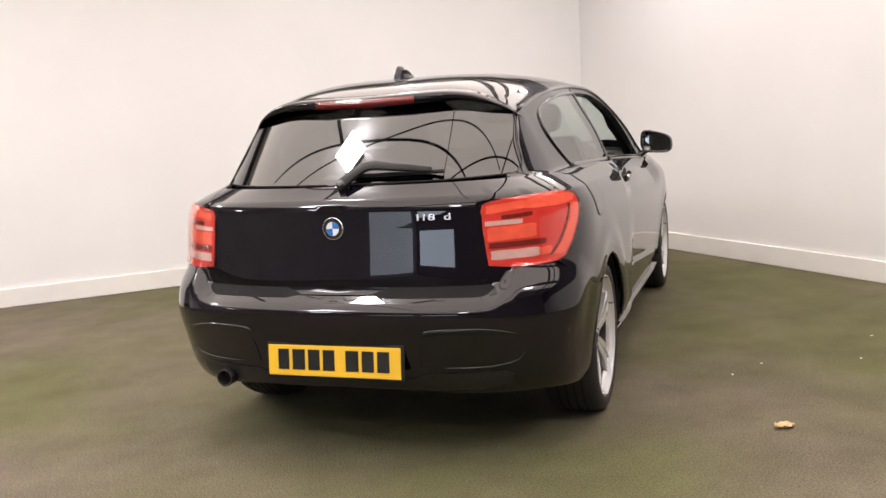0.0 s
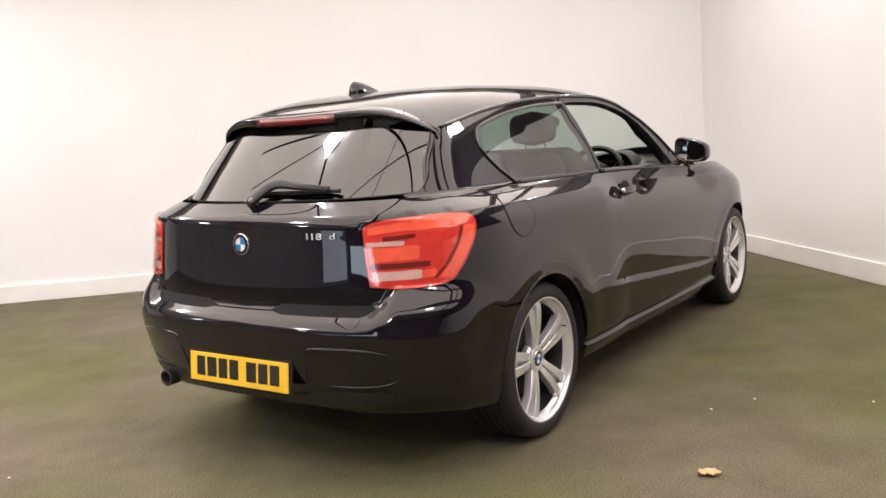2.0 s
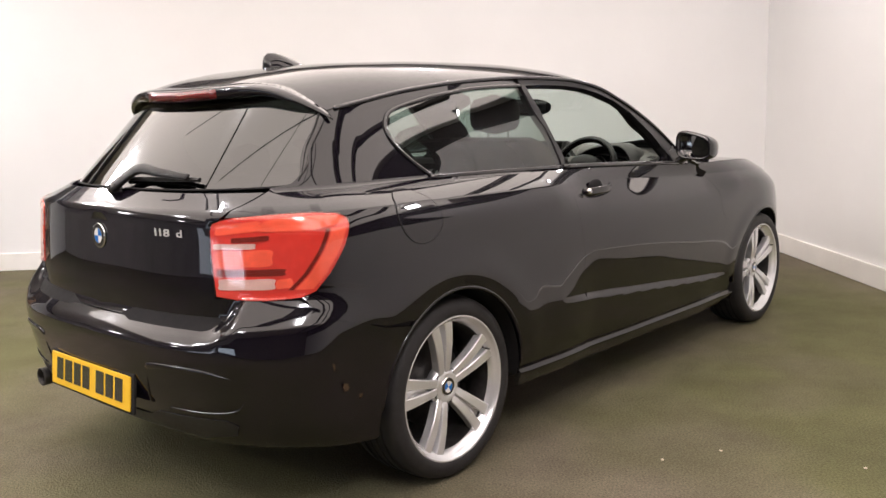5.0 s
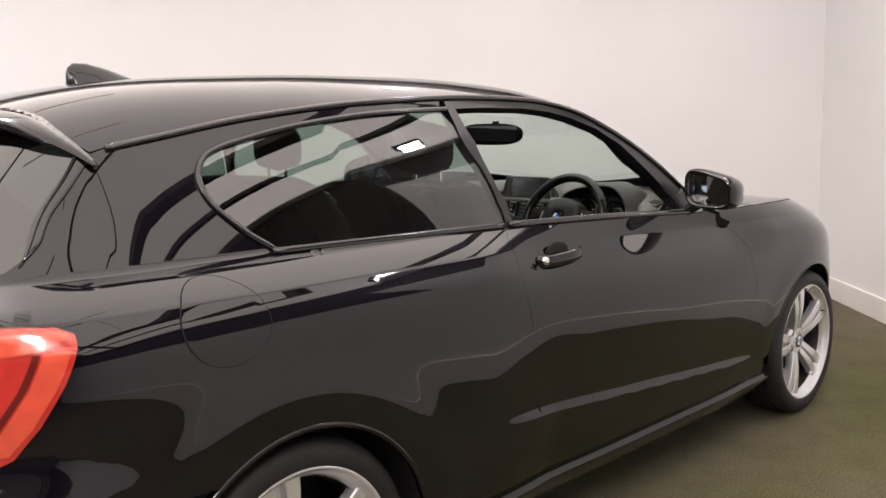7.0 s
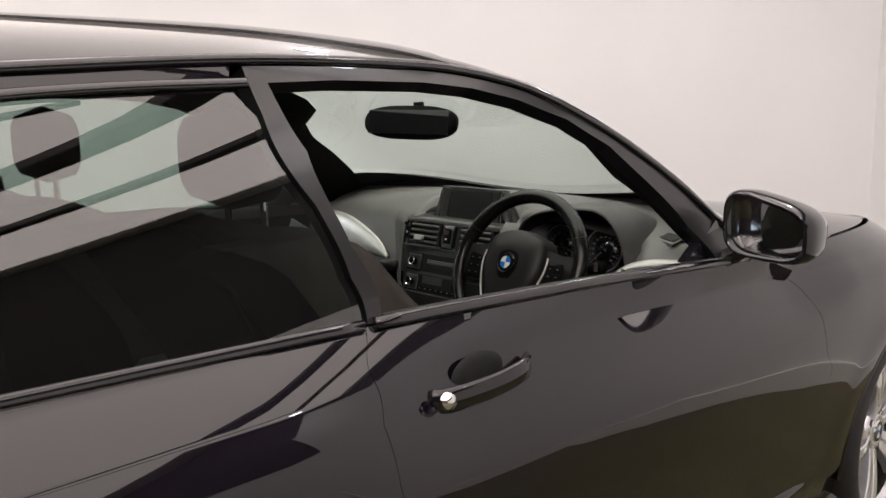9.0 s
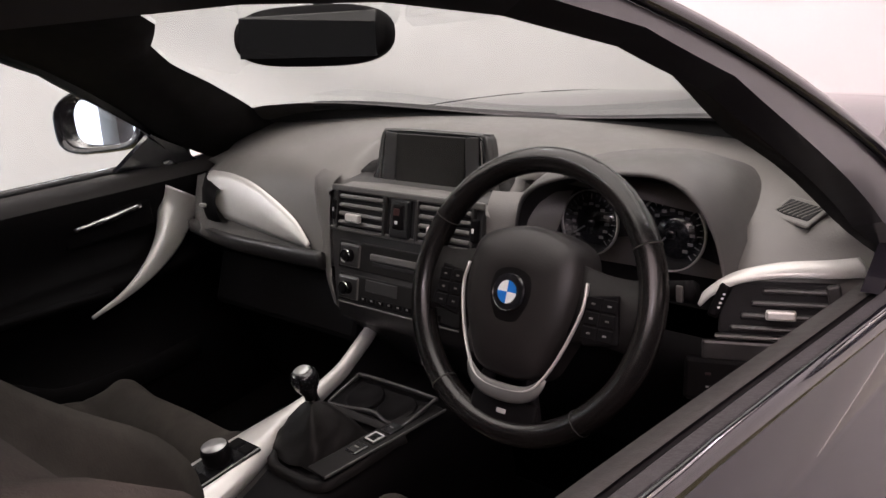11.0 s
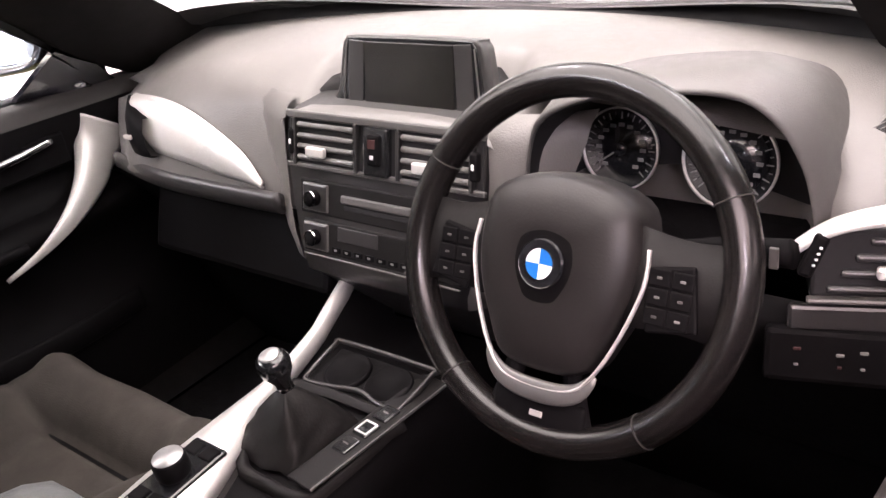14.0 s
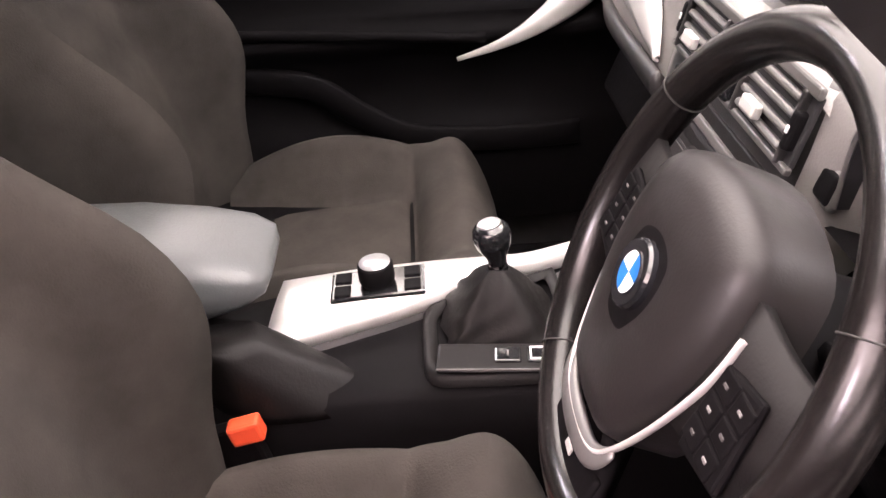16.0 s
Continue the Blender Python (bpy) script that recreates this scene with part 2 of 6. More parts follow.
def bay_box(name, a, b, mat, bevel=0.0, label="", kind="structure"):
    c = [(p + q) / 2 for p, q in zip(a, b)]
    bm = rbox([abs(q - p) for p, q in zip(a, b)], c, bevel)
    ob = part(name, bm, mat)
    ob.matrix_world = BAY
    return tagged(ob, label, "", "", kind)


HIGH, BOARD = 3.15, 2.72     # ceiling height; height of the white boarding
UPPERM = simple("dark_upper_cladding", (0.042, 0.038, 0.040), 0.8, var=0.25, scale=1.5)
bay_box("floor", (-13, -12, -0.1), (2, 4, 0), TURF, label="worn olive green artificial turf floor")
bay_box("wall_back", (-6.79, 0, 0), (0.15, 0.15, BOARD), WALLM, label="plain white painted back wall of the bay")
bay_box("wall_back_end", (-13, 0, 0), (-9.2, 0.15, BOARD), WALLM, label="plain white painted wall past the doorway")
bay_box("wall_back_head", (-9.2, 0, 2.6), (-6.79, 0.15, BOARD), WALLM, label="white wall above the doorway")
bay_box("wall_side", (0, -4.2, 0), (0.15, 0, BOARD), WALLM, label="plain white painted side wall of the bay")
bay_box("wall_side_end", (0, -12, 1.7), (0.15, -4.2, BOARD), UPPERM, label="dark steel cladding above the low white boarding")
bay_box("wall_side_low", (0, -12, 0), (0.15, -4.2, 1.7), WALLM, label="low white boarding of the side wall")
bay_box("wall_back_upper", (-13, 0.02, BOARD), (0.15, 0.15, HIGH), UPPERM, label="dark steel cladding above the white boarding")
bay_box("wall_side_upper", (0.02, -12, BOARD), (0.15, 0.02, HIGH), UPPERM, label="dark steel cladding above the white boarding")
# unseen hall walls; the hall's dimness is put into their darker colours
HALLM = simple("shaded_hall_paint", (0.16, 0.14, 0.14), 0.8, var=0.2, scale=1.5)
bay_box("wall_front", (-13, -12.15, 0), (0.15, -12, HIGH), HALLM, label="unseen hall wall, its dimness put into the paint")
bay_box("wall_far", (-13.15, -12.15, 0), (-13, 4.0, HIGH), simple("half_shaded_hall_paint", (0.4, 0.38, 0.37), 0.8, var=0.15, scale=1.2), label="unseen hall wall, its dimness put into the paint")
bay_box("wall_store", (-13, 3.9, 0), (0.15, 4.05, HIGH), WALLM, label="plain wall closing the store room")
bay_box("wall_store_side", (-7.0, 0.16, 0), (-6.85, 3.9, HIGH), WALLM, label="plain wall of the store room")
bay_box("ceiling", (-13.2, -12.2, HIGH + 0.03), (0.2, 4.1, HIGH + 0.13), CEILM, label="pale sheeted ceiling")
bay_box("roof_light", (-7.8, -8.7, HIGH), (-0.12, -0.8, HIGH + 0.025), ROOFGLOW, label="translucent pale roof sheet lit by the day behind it")
bay_box("baseboard", (-6.79, -0.022, 0), (-0.022, 0, 0.15), SKIRT, 0.006, label="white painted skirting board")
bay_box("baseboard", (-0.022, -12, 0), (0, 0, 0.15), SKIRT, 0.006, label="white painted skirting board")

# dark roof beams and thin tie rods, seen mirrored in the car
for size, at in (((13, 0.09, 0.16), (-6.5, -7.2, HIGH - 0.1)), ((0.13, 12, 0.08), (-1.28, -6.0, HIGH - 0.06)), ((0.06, 12, 0.06), (-0.76, -6.0, HIGH - 0.05))):
    beam = part("roof_beam", rbox(size, at, 0.01), STEEL)
    beam.matrix_world = BAY
    tagged(beam, "dark painted steel roof beam under the ceiling", "beam", "roof beams")
for a, b, r in (((-2.3, -0.39), (1.98, -0.85), 0.011), ((-2.3, -0.77), (1.98, -0.29), 0.007), ((0.13, 0.31), (0.96, -1.86), 0.008), ((2.69, 0.22), (-0.38, -1.48), 0.008), ((-1.54, 0.76), (-0.26, -2.5), 0.016), ((1.66, 1.21), (2.3, -1.09), 0.016)):
    rod = part("tie_rod", sweep([(a[0], a[1], HIGH - 0.05), (b[0], b[1], HIGH - 0.05)], rect(r * 2, r * 2, 0.2)), STEEL)
    tagged(rod, "dark steel tie rod under the lit roof sheet", "rod", "roof tie rods")

# daylight at the far end of the hall, mirrored in the tailgate
for nm, a, b, col, s in (("shutter_doorway", (-12.6, -12.0, 0.3), (-9.0, -11.97, 1.15), (0.86, 0.93, 1.0), 3.6), ("door_far", (-13.0, -11.6, 0.1), (-12.97, -8.9, 1.3), (0.95, 0.95, 1.0), 1.6)):
    bay_box(nm, a, b, glow(nm + "_daylight", col, s), label="half-raised shutter with daylight behind it" if s > 2 else "pale translucent hall door")

# square light panels
PANEL_GLOW = glow("lit_diffuser", (1.0, 0.90, 0.84), 62.0)


def light_panel(x, y, w=0.3, d=0.3):
    ob = part("ceiling_light", rbox((0.12, d + 0.05, 0.05), (0, 0, 0.04), 0.006), STEEL)
    part("diffuser", rbox((w, d, 0.02), (0, 0, 0.0), 0.003), PANEL_GLOW, ob, "lit white diffuser")
    ob.matrix_world = BAY @ Matrix.Translation((x, y, HIGH - 0.12))
    return tagged(ob, "square lit white ceiling light, the large ones added as unseen fill", "light", "ceiling lights")


light_panel(-4.65, -3.87, 0.24, 0.24)
for x, y in ((-0.42, -1.65), (-0.4, -3.72), (-2.6, -1.4)):
    light_panel(x, y, 0.15, 0.15)
# larger panels out of view, added as fill light for walls and turf
for x, y in ((-7.2, -1.8), (-7.2, -5.2), (-2.6, -7.6), (-6.2, -8.6), (-10.2, -6.4), (-10.2, -3.0)):
    light_panel(x, y, 0.42, 0.42)

# store room behind the doorway
SHELFW = simple("pale_shelf_wood", (0.5, 0.36, 0.24), 0.6, var=0.2, scale=8)
rack = part("storage_shelf", rbox((1.9, 0.5, 0.04), (0, 0, 0.35), 0.004), SHELFW)
for z in (0.02, 0.9, 1.4):
    part("shelf_board", rbox((1.9, 0.5, 0.04), (0, 0, z + 0.02), 0.004), SHELFW, rack)
for x in (-0.93, 0.93):
    part("shelf_side", rbox((0.04, 0.5, 1.7), (x, 0, 0.87), 0.004), SHELFW, rack)
rack.matrix_world = BAY @ Matrix.Translation((-8.1, 0.6, 0))
tagged(rack, "pale wooden storage shelf standing behind the doorway", "shelf")

# dry leaf and crumbs on the turf
LEAFM = simple("dry_leaf", (0.62, 0.42, 0.22), 0.7, var=0.25, scale=40)


def dry_leaf():
    rows = []
    for i in range(9):
        u = i / 8 * 2 - 1
        w = 0.024 * (1 - u * u) ** 0.6 * (1 + 0.25 * math.sin(7 * u)) + 0.002
        rows.append([(0.04 * u, w * c, 0.012 + 0.014 * abs(c) ** 1.5 + 0.004 * math.sin(9 * u + 3 * c)) for c in (-1, -0.5, 0, 0.5, 1)])
    bm = solid(loft(rows), 0.0012)
    zmin = min(v.co.z for v in bm.verts)
    bmesh.ops.translate(bm, vec=(0, 0, -zmin - 0.001), verts=bm.verts)
    ob = part("dry_leaf", bm, LEAFM, smooth=True)
    ob.matrix_world = pose(1.52, -0.13, 0.0, 0, 0, 25)
    return tagged(ob, "curled dry pale brown leaf lying on the turf", "leaf")


dry_leaf()
CRUMB = simple("pale_crumb", (0.6, 0.5, 0.4), 0.8)
for k, (x, y) in enumerate(((-0.9, -1.3), (-0.25, -1.45), (0.05, -1.62), (1.32, 0.55), (1.45, 0.75), (2.0, 1.35), (1.9, 0.9), (-0.6, -1.9), (1.05, -1.2), (2.3, 0.2), (1.7, -1.3))):
    bm = bmesh.new()
    bmesh.ops.create_icosphere(bm, subdivisions=1, radius=0.007)
    for v in bm.verts:
        v.co = (v.co.x * random.uniform(0.7, 1.5), v.co.y * random.uniform(0.5, 1.1), max(-0.003, v.co.z * 0.5))
    ob = part("leaf_crumb", bm, CRUMB)
    ob.matrix_world = pose(x, y, 0.003, 0, 0, 40 * k)
    tagged(ob, "small pale crumb of dry leaf on the turf", "crumb", "crumbs on the turf")

# ---- the car: body surface ----
from mathutils.geometry import delaunay_2d_cdt

belt_z = hermite([-0.95, -0.45, 0.06, 0.82, 1.18, 1.72, 2.0, 2.6, 3.1, 3.46], [1.035, 1.035, 1.028, 1.013, 1.0, 0.972, 0.96, 0.942, 0.90, 0.79])
TOP_Z, TOP_X = [0.879, 0.908, 0.933, 0.967], [0.8475, 0.842, 0.831, 0.808]
flank_tail = hermite([0.19, 0.24, 0.29, 0.34, 0.383, 0.44, 0.543, 0.677, 0.82] + TOP_Z, [0.775, 0.797, 0.813, 0.820, 0.823, 0.828, 0.838, 0.8485, 0.8505] + TOP_X)
flank_arch = hermite([0.19, 0.25, 0.34, 0.42, 0.50, 0.60, 0.68, 0.75, 0.82] + TOP_Z, [0.790, 0.822, 0.850, 0.8610, 0.8620, 0.8592, 0.8565, 0.8538, 0.8506] + TOP_X)
flank_door = hermite([0.19, 0.25, 0.34, 0.42, 0.50, 0.56, 0.62, 0.69, 0.76, 0.80, 0.835, 0.865, 0.90, 0.967], [0.770, 0.793, 0.8158, 0.8256, 0.8333, 0.8391, 0.8449, 0.8498, 0.8516, 0.8505, 0.8460, 0.8362, 0.8194, 0.7834])


def ease(t):
    t = np.clip(t, 0, 1)
    return t * t * (3 - 2 * t)


def flank(y, v):
    """Half width of the side below the shoulder: tail, rear wheel, door and front wing run into one another."""
    z = 0.19 + 0.84 * v
    rear, door, wing = ease((y + 0.50) / 0.35), ease((y - 0.60) / 0.32), ease((y - 1.95) / 0.4)
    zc = 0.512 - 0.088 * (y - 0.66)                                             # ledge low on the door
    ledge = 0.012 * ease((y - 0.60) / 0.22) * ease((zc + 0.014 - z) / 0.028) * ease((z - 0.10) / 0.2)
    x = flank_tail(z) * (1 - rear) + flank_arch(z) * rear
    x = x * (1 - door) + flank_door(z) * door + ledge * (1 - wing)
    x = x * (1 - wing) + flank_tail(z) * wing
    for yc in (0.0, 2.69):                                                      # rolled flare round the arches
        d = np.hypot(y - yc, z - 0.315) - 0.355
        x = x + (0.006 if yc == 0 else 0.004) * np.exp(-((d - 0.07) / 0.06) ** 2) * ease((z - 0.25) / 0.2)
    return x


rear_y = hermite([0.2, 0.26, 0.30, 0.36, 0.45, 0.54, 0.588, 0.603, 0.62, 0.642, 0.658, 0.70, 0.78, 0.86, 0.94, 0.964, 0.976, 1.0, 1.035, 1.1, 1.2, 1.3, 1.4],
                 [-0.68, -0.76, -0.80, -0.832, -0.858, -0.872, -0.875, -0.870, -0.852, -0.822, -0.806, -0.804, -0.799, -0.793, -0.788, -0.794, -0.788, -0.757, -0.715, -0.648, -0.548, -0.448, -0.35])
rear_len = hermite([0.2, 0.55, 0.62, 0.75, 0.95, 1.035, 1.27, 1.4], [0.45, 0.5, 0.56, 0.58, 0.6, 0.56, 0.3, 0.22])
rear_pow = hermite([0.2, 0.58, 0.66, 1.0, 1.4], [2.9, 2.9, 2.8, 2.9, 3.0])
front_y = hermite([0.2, 0.45, 0.6, 0.75, 0.85, 1.0], [3.40, 3.46, 3.44, 3.40, 3.30, 3.1])
FRONT_LEN, FRONT_POW, ARC = 0.9, 2.75, 0.9


def glass_x(y, z):
    return 1.139 + 0.04 * np.minimum(y, 1.9) - 0.44 * z - 0.07 * np.maximum(z - 1.03, 0) * np.clip((0.3 - y) / 0.5, 0, 1) + 0.016 * np.sin(np.pi * np.clip((z - 1.0) / 0.36, 0, 1)) * np.clip((y + 0.3) / 0.6, 0, 1)


def half_width(y, z):
    """Half the car's width at a place along it and a height."""
    y, z = np.asarray(y, float), np.asarray(z, float)
    zb = belt_z(y)
    v = (z - 0.19) / (zb - 0.19)
    low = flank(y, np.clip(v, 0, 0.925))
    xb = np.where(y < 1.9, glass_x(y, zb), glass_x(1.9, belt_z(1.9)) - 0.06 * (y - 1.9)) + 0.006
    u = np.clip((v - 0.925) / 0.075, 0, 1)
    mid = low + (xb - low) * (u * 0.75 + 0.25 * u * u)
    return np.where(v > 1, glass_x(y, z) + 0.006, mid)


def skin(s, z):
    """The body's right side, from the middle of its tail round to the middle of its nose."""
    s, z = np.asarray(s, float), np.asarray(z, float)
    L, n = rear_len(z), rear_pow(z)
    f = s / ARC
    corner = ease((f - 0.33) / 0.16) * ease((1.0 - f) / 0.22)                     # the bumper's shelf climbs to the lamp round the corner
    yc = rear_y(z + corner * (np.interp(z, [0.2, 0.5, 0.632, 0.735, 0.85, 1.4], [0.2, 0.5, 0.596, 0.648, 0.85, 1.4]) - z)) + L
    yf = front_y(z) - FRONT_LEN
    run = yf - yc
    ph = np.clip(s / ARC, 0, 1) * np.pi / 2
    ph2 = np.clip((s - ARC - run) / ARC, 0, 1) * np.pi / 2
    y = np.where(s < ARC, yc - L * np.cos(ph) ** (2 / n), np.where(s < ARC + run, yc + s - ARC, yf + FRONT_LEN * np.sin(ph2) ** (2 / FRONT_POW)))
    k = np.where(s < ARC, np.sin(ph) ** (2 / n), np.where(s < ARC + run, 1.0, np.abs(np.cos(ph2)) ** (2 / FRONT_POW)))
    swell = 1 + 0.022 * corner * ease((0.74 - z) / 0.12) * ease((z - 0.42) / 0.18)
    return np.stack([half_width(y, z) * k * swell, y, z], -1)


def at_side(y, z):
    """The skin's own coordinates of a place on the flank."""
    L, n = float(rear_len(z)), float(rear_pow(z))
    yc = float(rear_y(z)) + L
    yf = float(front_y(z)) - FRONT_LEN
    if y >= yf:
        return (ARC + yf - yc + ARC * math.asin(min(1, (y - yf) / FRONT_LEN) ** (FRONT_POW / 2)) * 2 / math.pi, z)
    if y >= yc:
        return (ARC + y - yc, z)
    return (ARC * math.acos(min(1.0, (yc - y) / L) ** (n / 2)) * 2 / math.pi, z)


def at_tail(x, z):
    """The skin's own coordinates of a place on the tail."""
    L, n = float(rear_len(z)), float(rear_pow(z))
    yc, y = float(rear_y(z)) + L, float(rear_y(z))
    for _ in range(12):
        k = min(0.999, x / float(half_width(y, z)))
        y = yc - L * (1 - k**n) ** (1 / n)
    return (ARC * math.asin(k ** (n / 2)) * 2 / math.pi, z)


roof_edge = hermite([-0.6, -0.43, -0.256, -0.14, 0.11, 0.44, 0.81, 1.06, 1.25, 1.43, 1.62, 1.74, 1.92, 2.2], [1.12, 1.215, 1.272, 1.293, 1.334, 1.366, 1.380, 1.374, 1.346, 1.27, 1.148, 1.052, 0.955, 0.86])
roof_mid = hermite([-0.6, -0.43, -0.3, -0.1, 0.1, 0.5, 0.8, 1.1, 1.25, 1.45, 1.7, 1.9, 2.1, 2.25], [1.262, 1.348, 1.394, 1.428, 1.443, 1.455, 1.453, 1.435, 1.410, 1.325, 1.212, 1.123, 1.036, 0.97])


def roof_x(y):
    return glass_x(y, roof_edge(y)) + 0.006


def roof(x, y):
    x, y = np.asarray(x, float), np.asarray(y, float)
    a, b = roof_edge(y), roof_mid(y)
    k = np.clip(np.abs(x) / roof_x(y), 0, 1.15)
    return np.stack([x, y, a + (b - a) * (1 - k**4.2)], -1)


bonnet_mid = hermite([1.7, 2.05, 2.5, 3.0, 3.3, 3.46], [1.0, 1.0, 0.978, 0.92, 0.83, 0.73])


WING_Y = np.linspace(1.7, 3.38, 60)
WING_X = np.array([float(skin(*at_side(y, float(belt_z(y))))[0]) for y in WING_Y])


def bonnet(x, y):
    x, y = np.asarray(x, float), np.asarray(y, float)
    a, b = belt_z(y) - 0.004, bonnet_mid(y)
    w = np.interp(y, WING_Y, WING_X)
    k = np.clip(np.abs(x) / w, 0, 1.2)
    return np.stack([x, y, a + (b - a) * (1 - k**2.4)], -1)


def inside(pts, loop):
    x, y = pts[:, 0], pts[:, 1]
    res = np.zeros(len(pts), bool)
    for (x1, y1), (x2, y2) in zip(loop, np.roll(loop, -1, 0)):
        hit = ((y1 > y) != (y2 > y)) & (x < (x2 - x1) * (y - y1) / (y2 - y1 + 1e-15) + x1)
        res ^= hit
    return res


def dense(loop, step):
    out = []
    for a, b in zip(loop, np.roll(loop, -1, 0)):
        n = max(1, int(math.ceil(np.hypot(*(b - a)) / step)))
        out += [a + (b - a) * k / n for k in range(n)]
    return np.array(out)


def shrunk(loop, g):
    a, b = np.roll(loop, 1, 0), np.roll(loop, -1, 0)
    t = b - a
    t /= np.linalg.norm(t, axis=1)[:, None] + 1e-12
    area = 0.5 * np.sum(loop[:, 0] * b[:, 1] - b[:, 0] * loop[:, 1])
    return loop + np.stack([-t[:, 1], t[:, 0]], 1) * (g if area > 0 else -g)


def panel(name, loop, mat, parent, chart=skin, off=0.0, depth=0.014, step=0.026, gap=0.0007, holes=(), both=False, mirrored=False, label="", keep_mid=True):
    """A piece of sheet cut from a chart along a closed outline, with true normals and a turned-in edge."""
    loop = np.array(loop, float)
    mid = np.abs(loop[:, 0]) < 1e-9
    loop = shrunk(loop, gap)
    if both:
        loop[mid, 0] = 0.0
    loops = [dense(loop, step * 0.7)] + [dense(np.array(h, float), step * 0.7) for h in holes]
    bpts = np.concatenate(loops)
    edges, n0 = [], 0
    for l in loops:
        edges += [(n0 + k, n0 + (k + 1) % len(l)) for k in range(len(l))]
        n0 += len(l)
    lo, hi = bpts.min(0), bpts.max(0)
    gx, gy = np.meshgrid(np.arange(lo[0], hi[0], step), np.arange(lo[1], hi[1], step))
    grid = np.stack([gx.ravel() + (np.arange(gx.size) // gx.shape[1] % 2) * step / 2, gy.ravel()], 1)
    if chart is skin:
        ss = np.arange(lo[0], hi[0], step * 0.6)
        q = skin(ss, np.full(len(ss), 0.9))
        zc = 0.19 + 0.925 * (belt_z(q[:, 1]) - 0.19)
        grid = np.concatenate([grid[np.abs(grid[:, 1] - np.interp(grid[:, 0], ss, zc)) > 0.012], np.stack([ss, zc + 0.003], 1), np.stack([ss, zc - 0.003], 1)])
        for dz in (0.019, 0.0145, 0.009, 0.003, -0.003, -0.009, -0.0145, -0.019):
            qq = skin(ss, np.full(len(ss), 0.45))
            for _ in range(3):
                zs = 0.512 - 0.088 * (qq[:, 1] - 0.66) + dz
                qq = skin(ss, zs)
            on = (qq[:, 1] > 0.58) & (qq[:, 1] < 2.38)
            if on.any():
                grid = np.concatenate([grid[np.abs(grid[:, 1] - np.interp(grid[:, 0], ss, zs)) > 0.0025], np.stack([ss[on], zs[on]], 1)])
    ok = inside(grid, loops[0])
    for l in loops[1:]:
        ok &= ~inside(grid, l)
    grid = grid[ok]
    for k in range(0, len(bpts), 200):
        if len(grid):
            d = np.min(np.linalg.norm(grid[:, None] - bpts[None, k : k + 200], axis=2), axis=1)
            grid = grid[d > step * 0.35]
    allp = np.concatenate([bpts, grid])
    vs, es, fs, _, _, _ = delaunay_2d_cdt([Vector(p) for p in allp], edges, [], 0, 1e-6)
    P = np.array([tuple(v) for v in vs])
    F = np.array([f for f in fs])
    c = P[F].mean(1)
    ok = inside(c, loops[0])
    for l in loops[1:]:
        ok &= ~inside(c, l)
    F = F[ok]
    a, b, d = P[F[:, 0]], P[F[:, 1]], P[F[:, 2]]
    neg = ((b - a)[:, 0] * (d - a)[:, 1] - (b - a)[:, 1] * (d - a)[:, 0]) < 0
    F[neg] = F[neg][:, ::-1]
    e = 1e-4
    X = chart(P[:, 0], P[:, 1])
    lo_s = 2e-4 if chart is skin else -9.0
    s0 = np.maximum(P[:, 0], lo_s)
    N = np.cross(chart(s0 + e, P[:, 1]) - chart(s0 - e, P[:, 1]), chart(s0, P[:, 1] + e) - chart(s0, P[:, 1] - e))
    N /= np.linalg.norm(N, axis=1)[:, None] + 1e-15
    if both:
        N[np.abs(P[:, 0]) < 1e-6, 0] = 0
    X = X + N * off
    verts, norms, faces = [X], [N], [F]
    count = len(X)
    if depth:
        cnt = {}
        for f in F:
            for k in range(3):
                key = (f[k], f[(k + 1) % 3])
                cnt[key] = cnt.get(key, 0) + 1
        border = [k for k in cnt if (k[1], k[0]) not in cnt]
        if both:
            border = [k for k in border if not (abs(P[k[0], 0]) < 1e-6 and abs(P[k[1], 0]) < 1e-6)]
        if border:
            B = np.array(border)
            q0, q1 = X[B[:, 0]], X[B[:, 1]]
            r0, r1 = q0 - N[B[:, 0]] * depth, q1 - N[B[:, 1]] * depth
            nn = np.cross(q1 - q0, -N[B[:, 0]])
            nn = -nn / (np.linalg.norm(nn, axis=1)[:, None] + 1e-15)
            m = len(B)
            verts.append(np.concatenate([q0, q1, r1, r0]))
            norms.append(np.concatenate([nn] * 4))
            k = np.arange(m) + count
            faces.append(np.stack([k + m, k, k + 3 * m], 1))
            faces.append(np.stack([k + m, k + 3 * m, k + 2 * m], 1))
    V, Nn, Fs = np.concatenate(verts), np.concatenate(norms), np.concatenate(faces)
    flip = np.array([-1.0, 1, 1])

    def emit(nm, V, Nn, Fs):
        me = bpy.data.meshes.new(nm)
        me.from_pydata([tuple(v) for v in V], [], [tuple(int(i) for i in f) for f in Fs])
        for p in me.polygons:
            p.use_smooth = True
        me.normals_split_custom_set_from_vertices([tuple(n) for n in Nn])
        return finish(nm, me, mat, parent, label, None)

    if both:
        return emit(name, np.concatenate([V, V * flip]), np.concatenate([Nn, Nn * flip]), np.concatenate([Fs, Fs[:, ::-1] + len(V)]))
    out = emit(name, V, Nn, Fs)
    if mirrored:
        return out, emit(name, V * flip, Nn * flip, Fs[:, ::-1])
    return out


def mirror_bm(bm):
    bmesh.ops.transform(bm, matrix=Matrix.Diagonal((-1, 1, 1, 1)), verts=bm.verts)
    bmesh.ops.reverse_faces(bm, faces=bm.faces)
    return bm


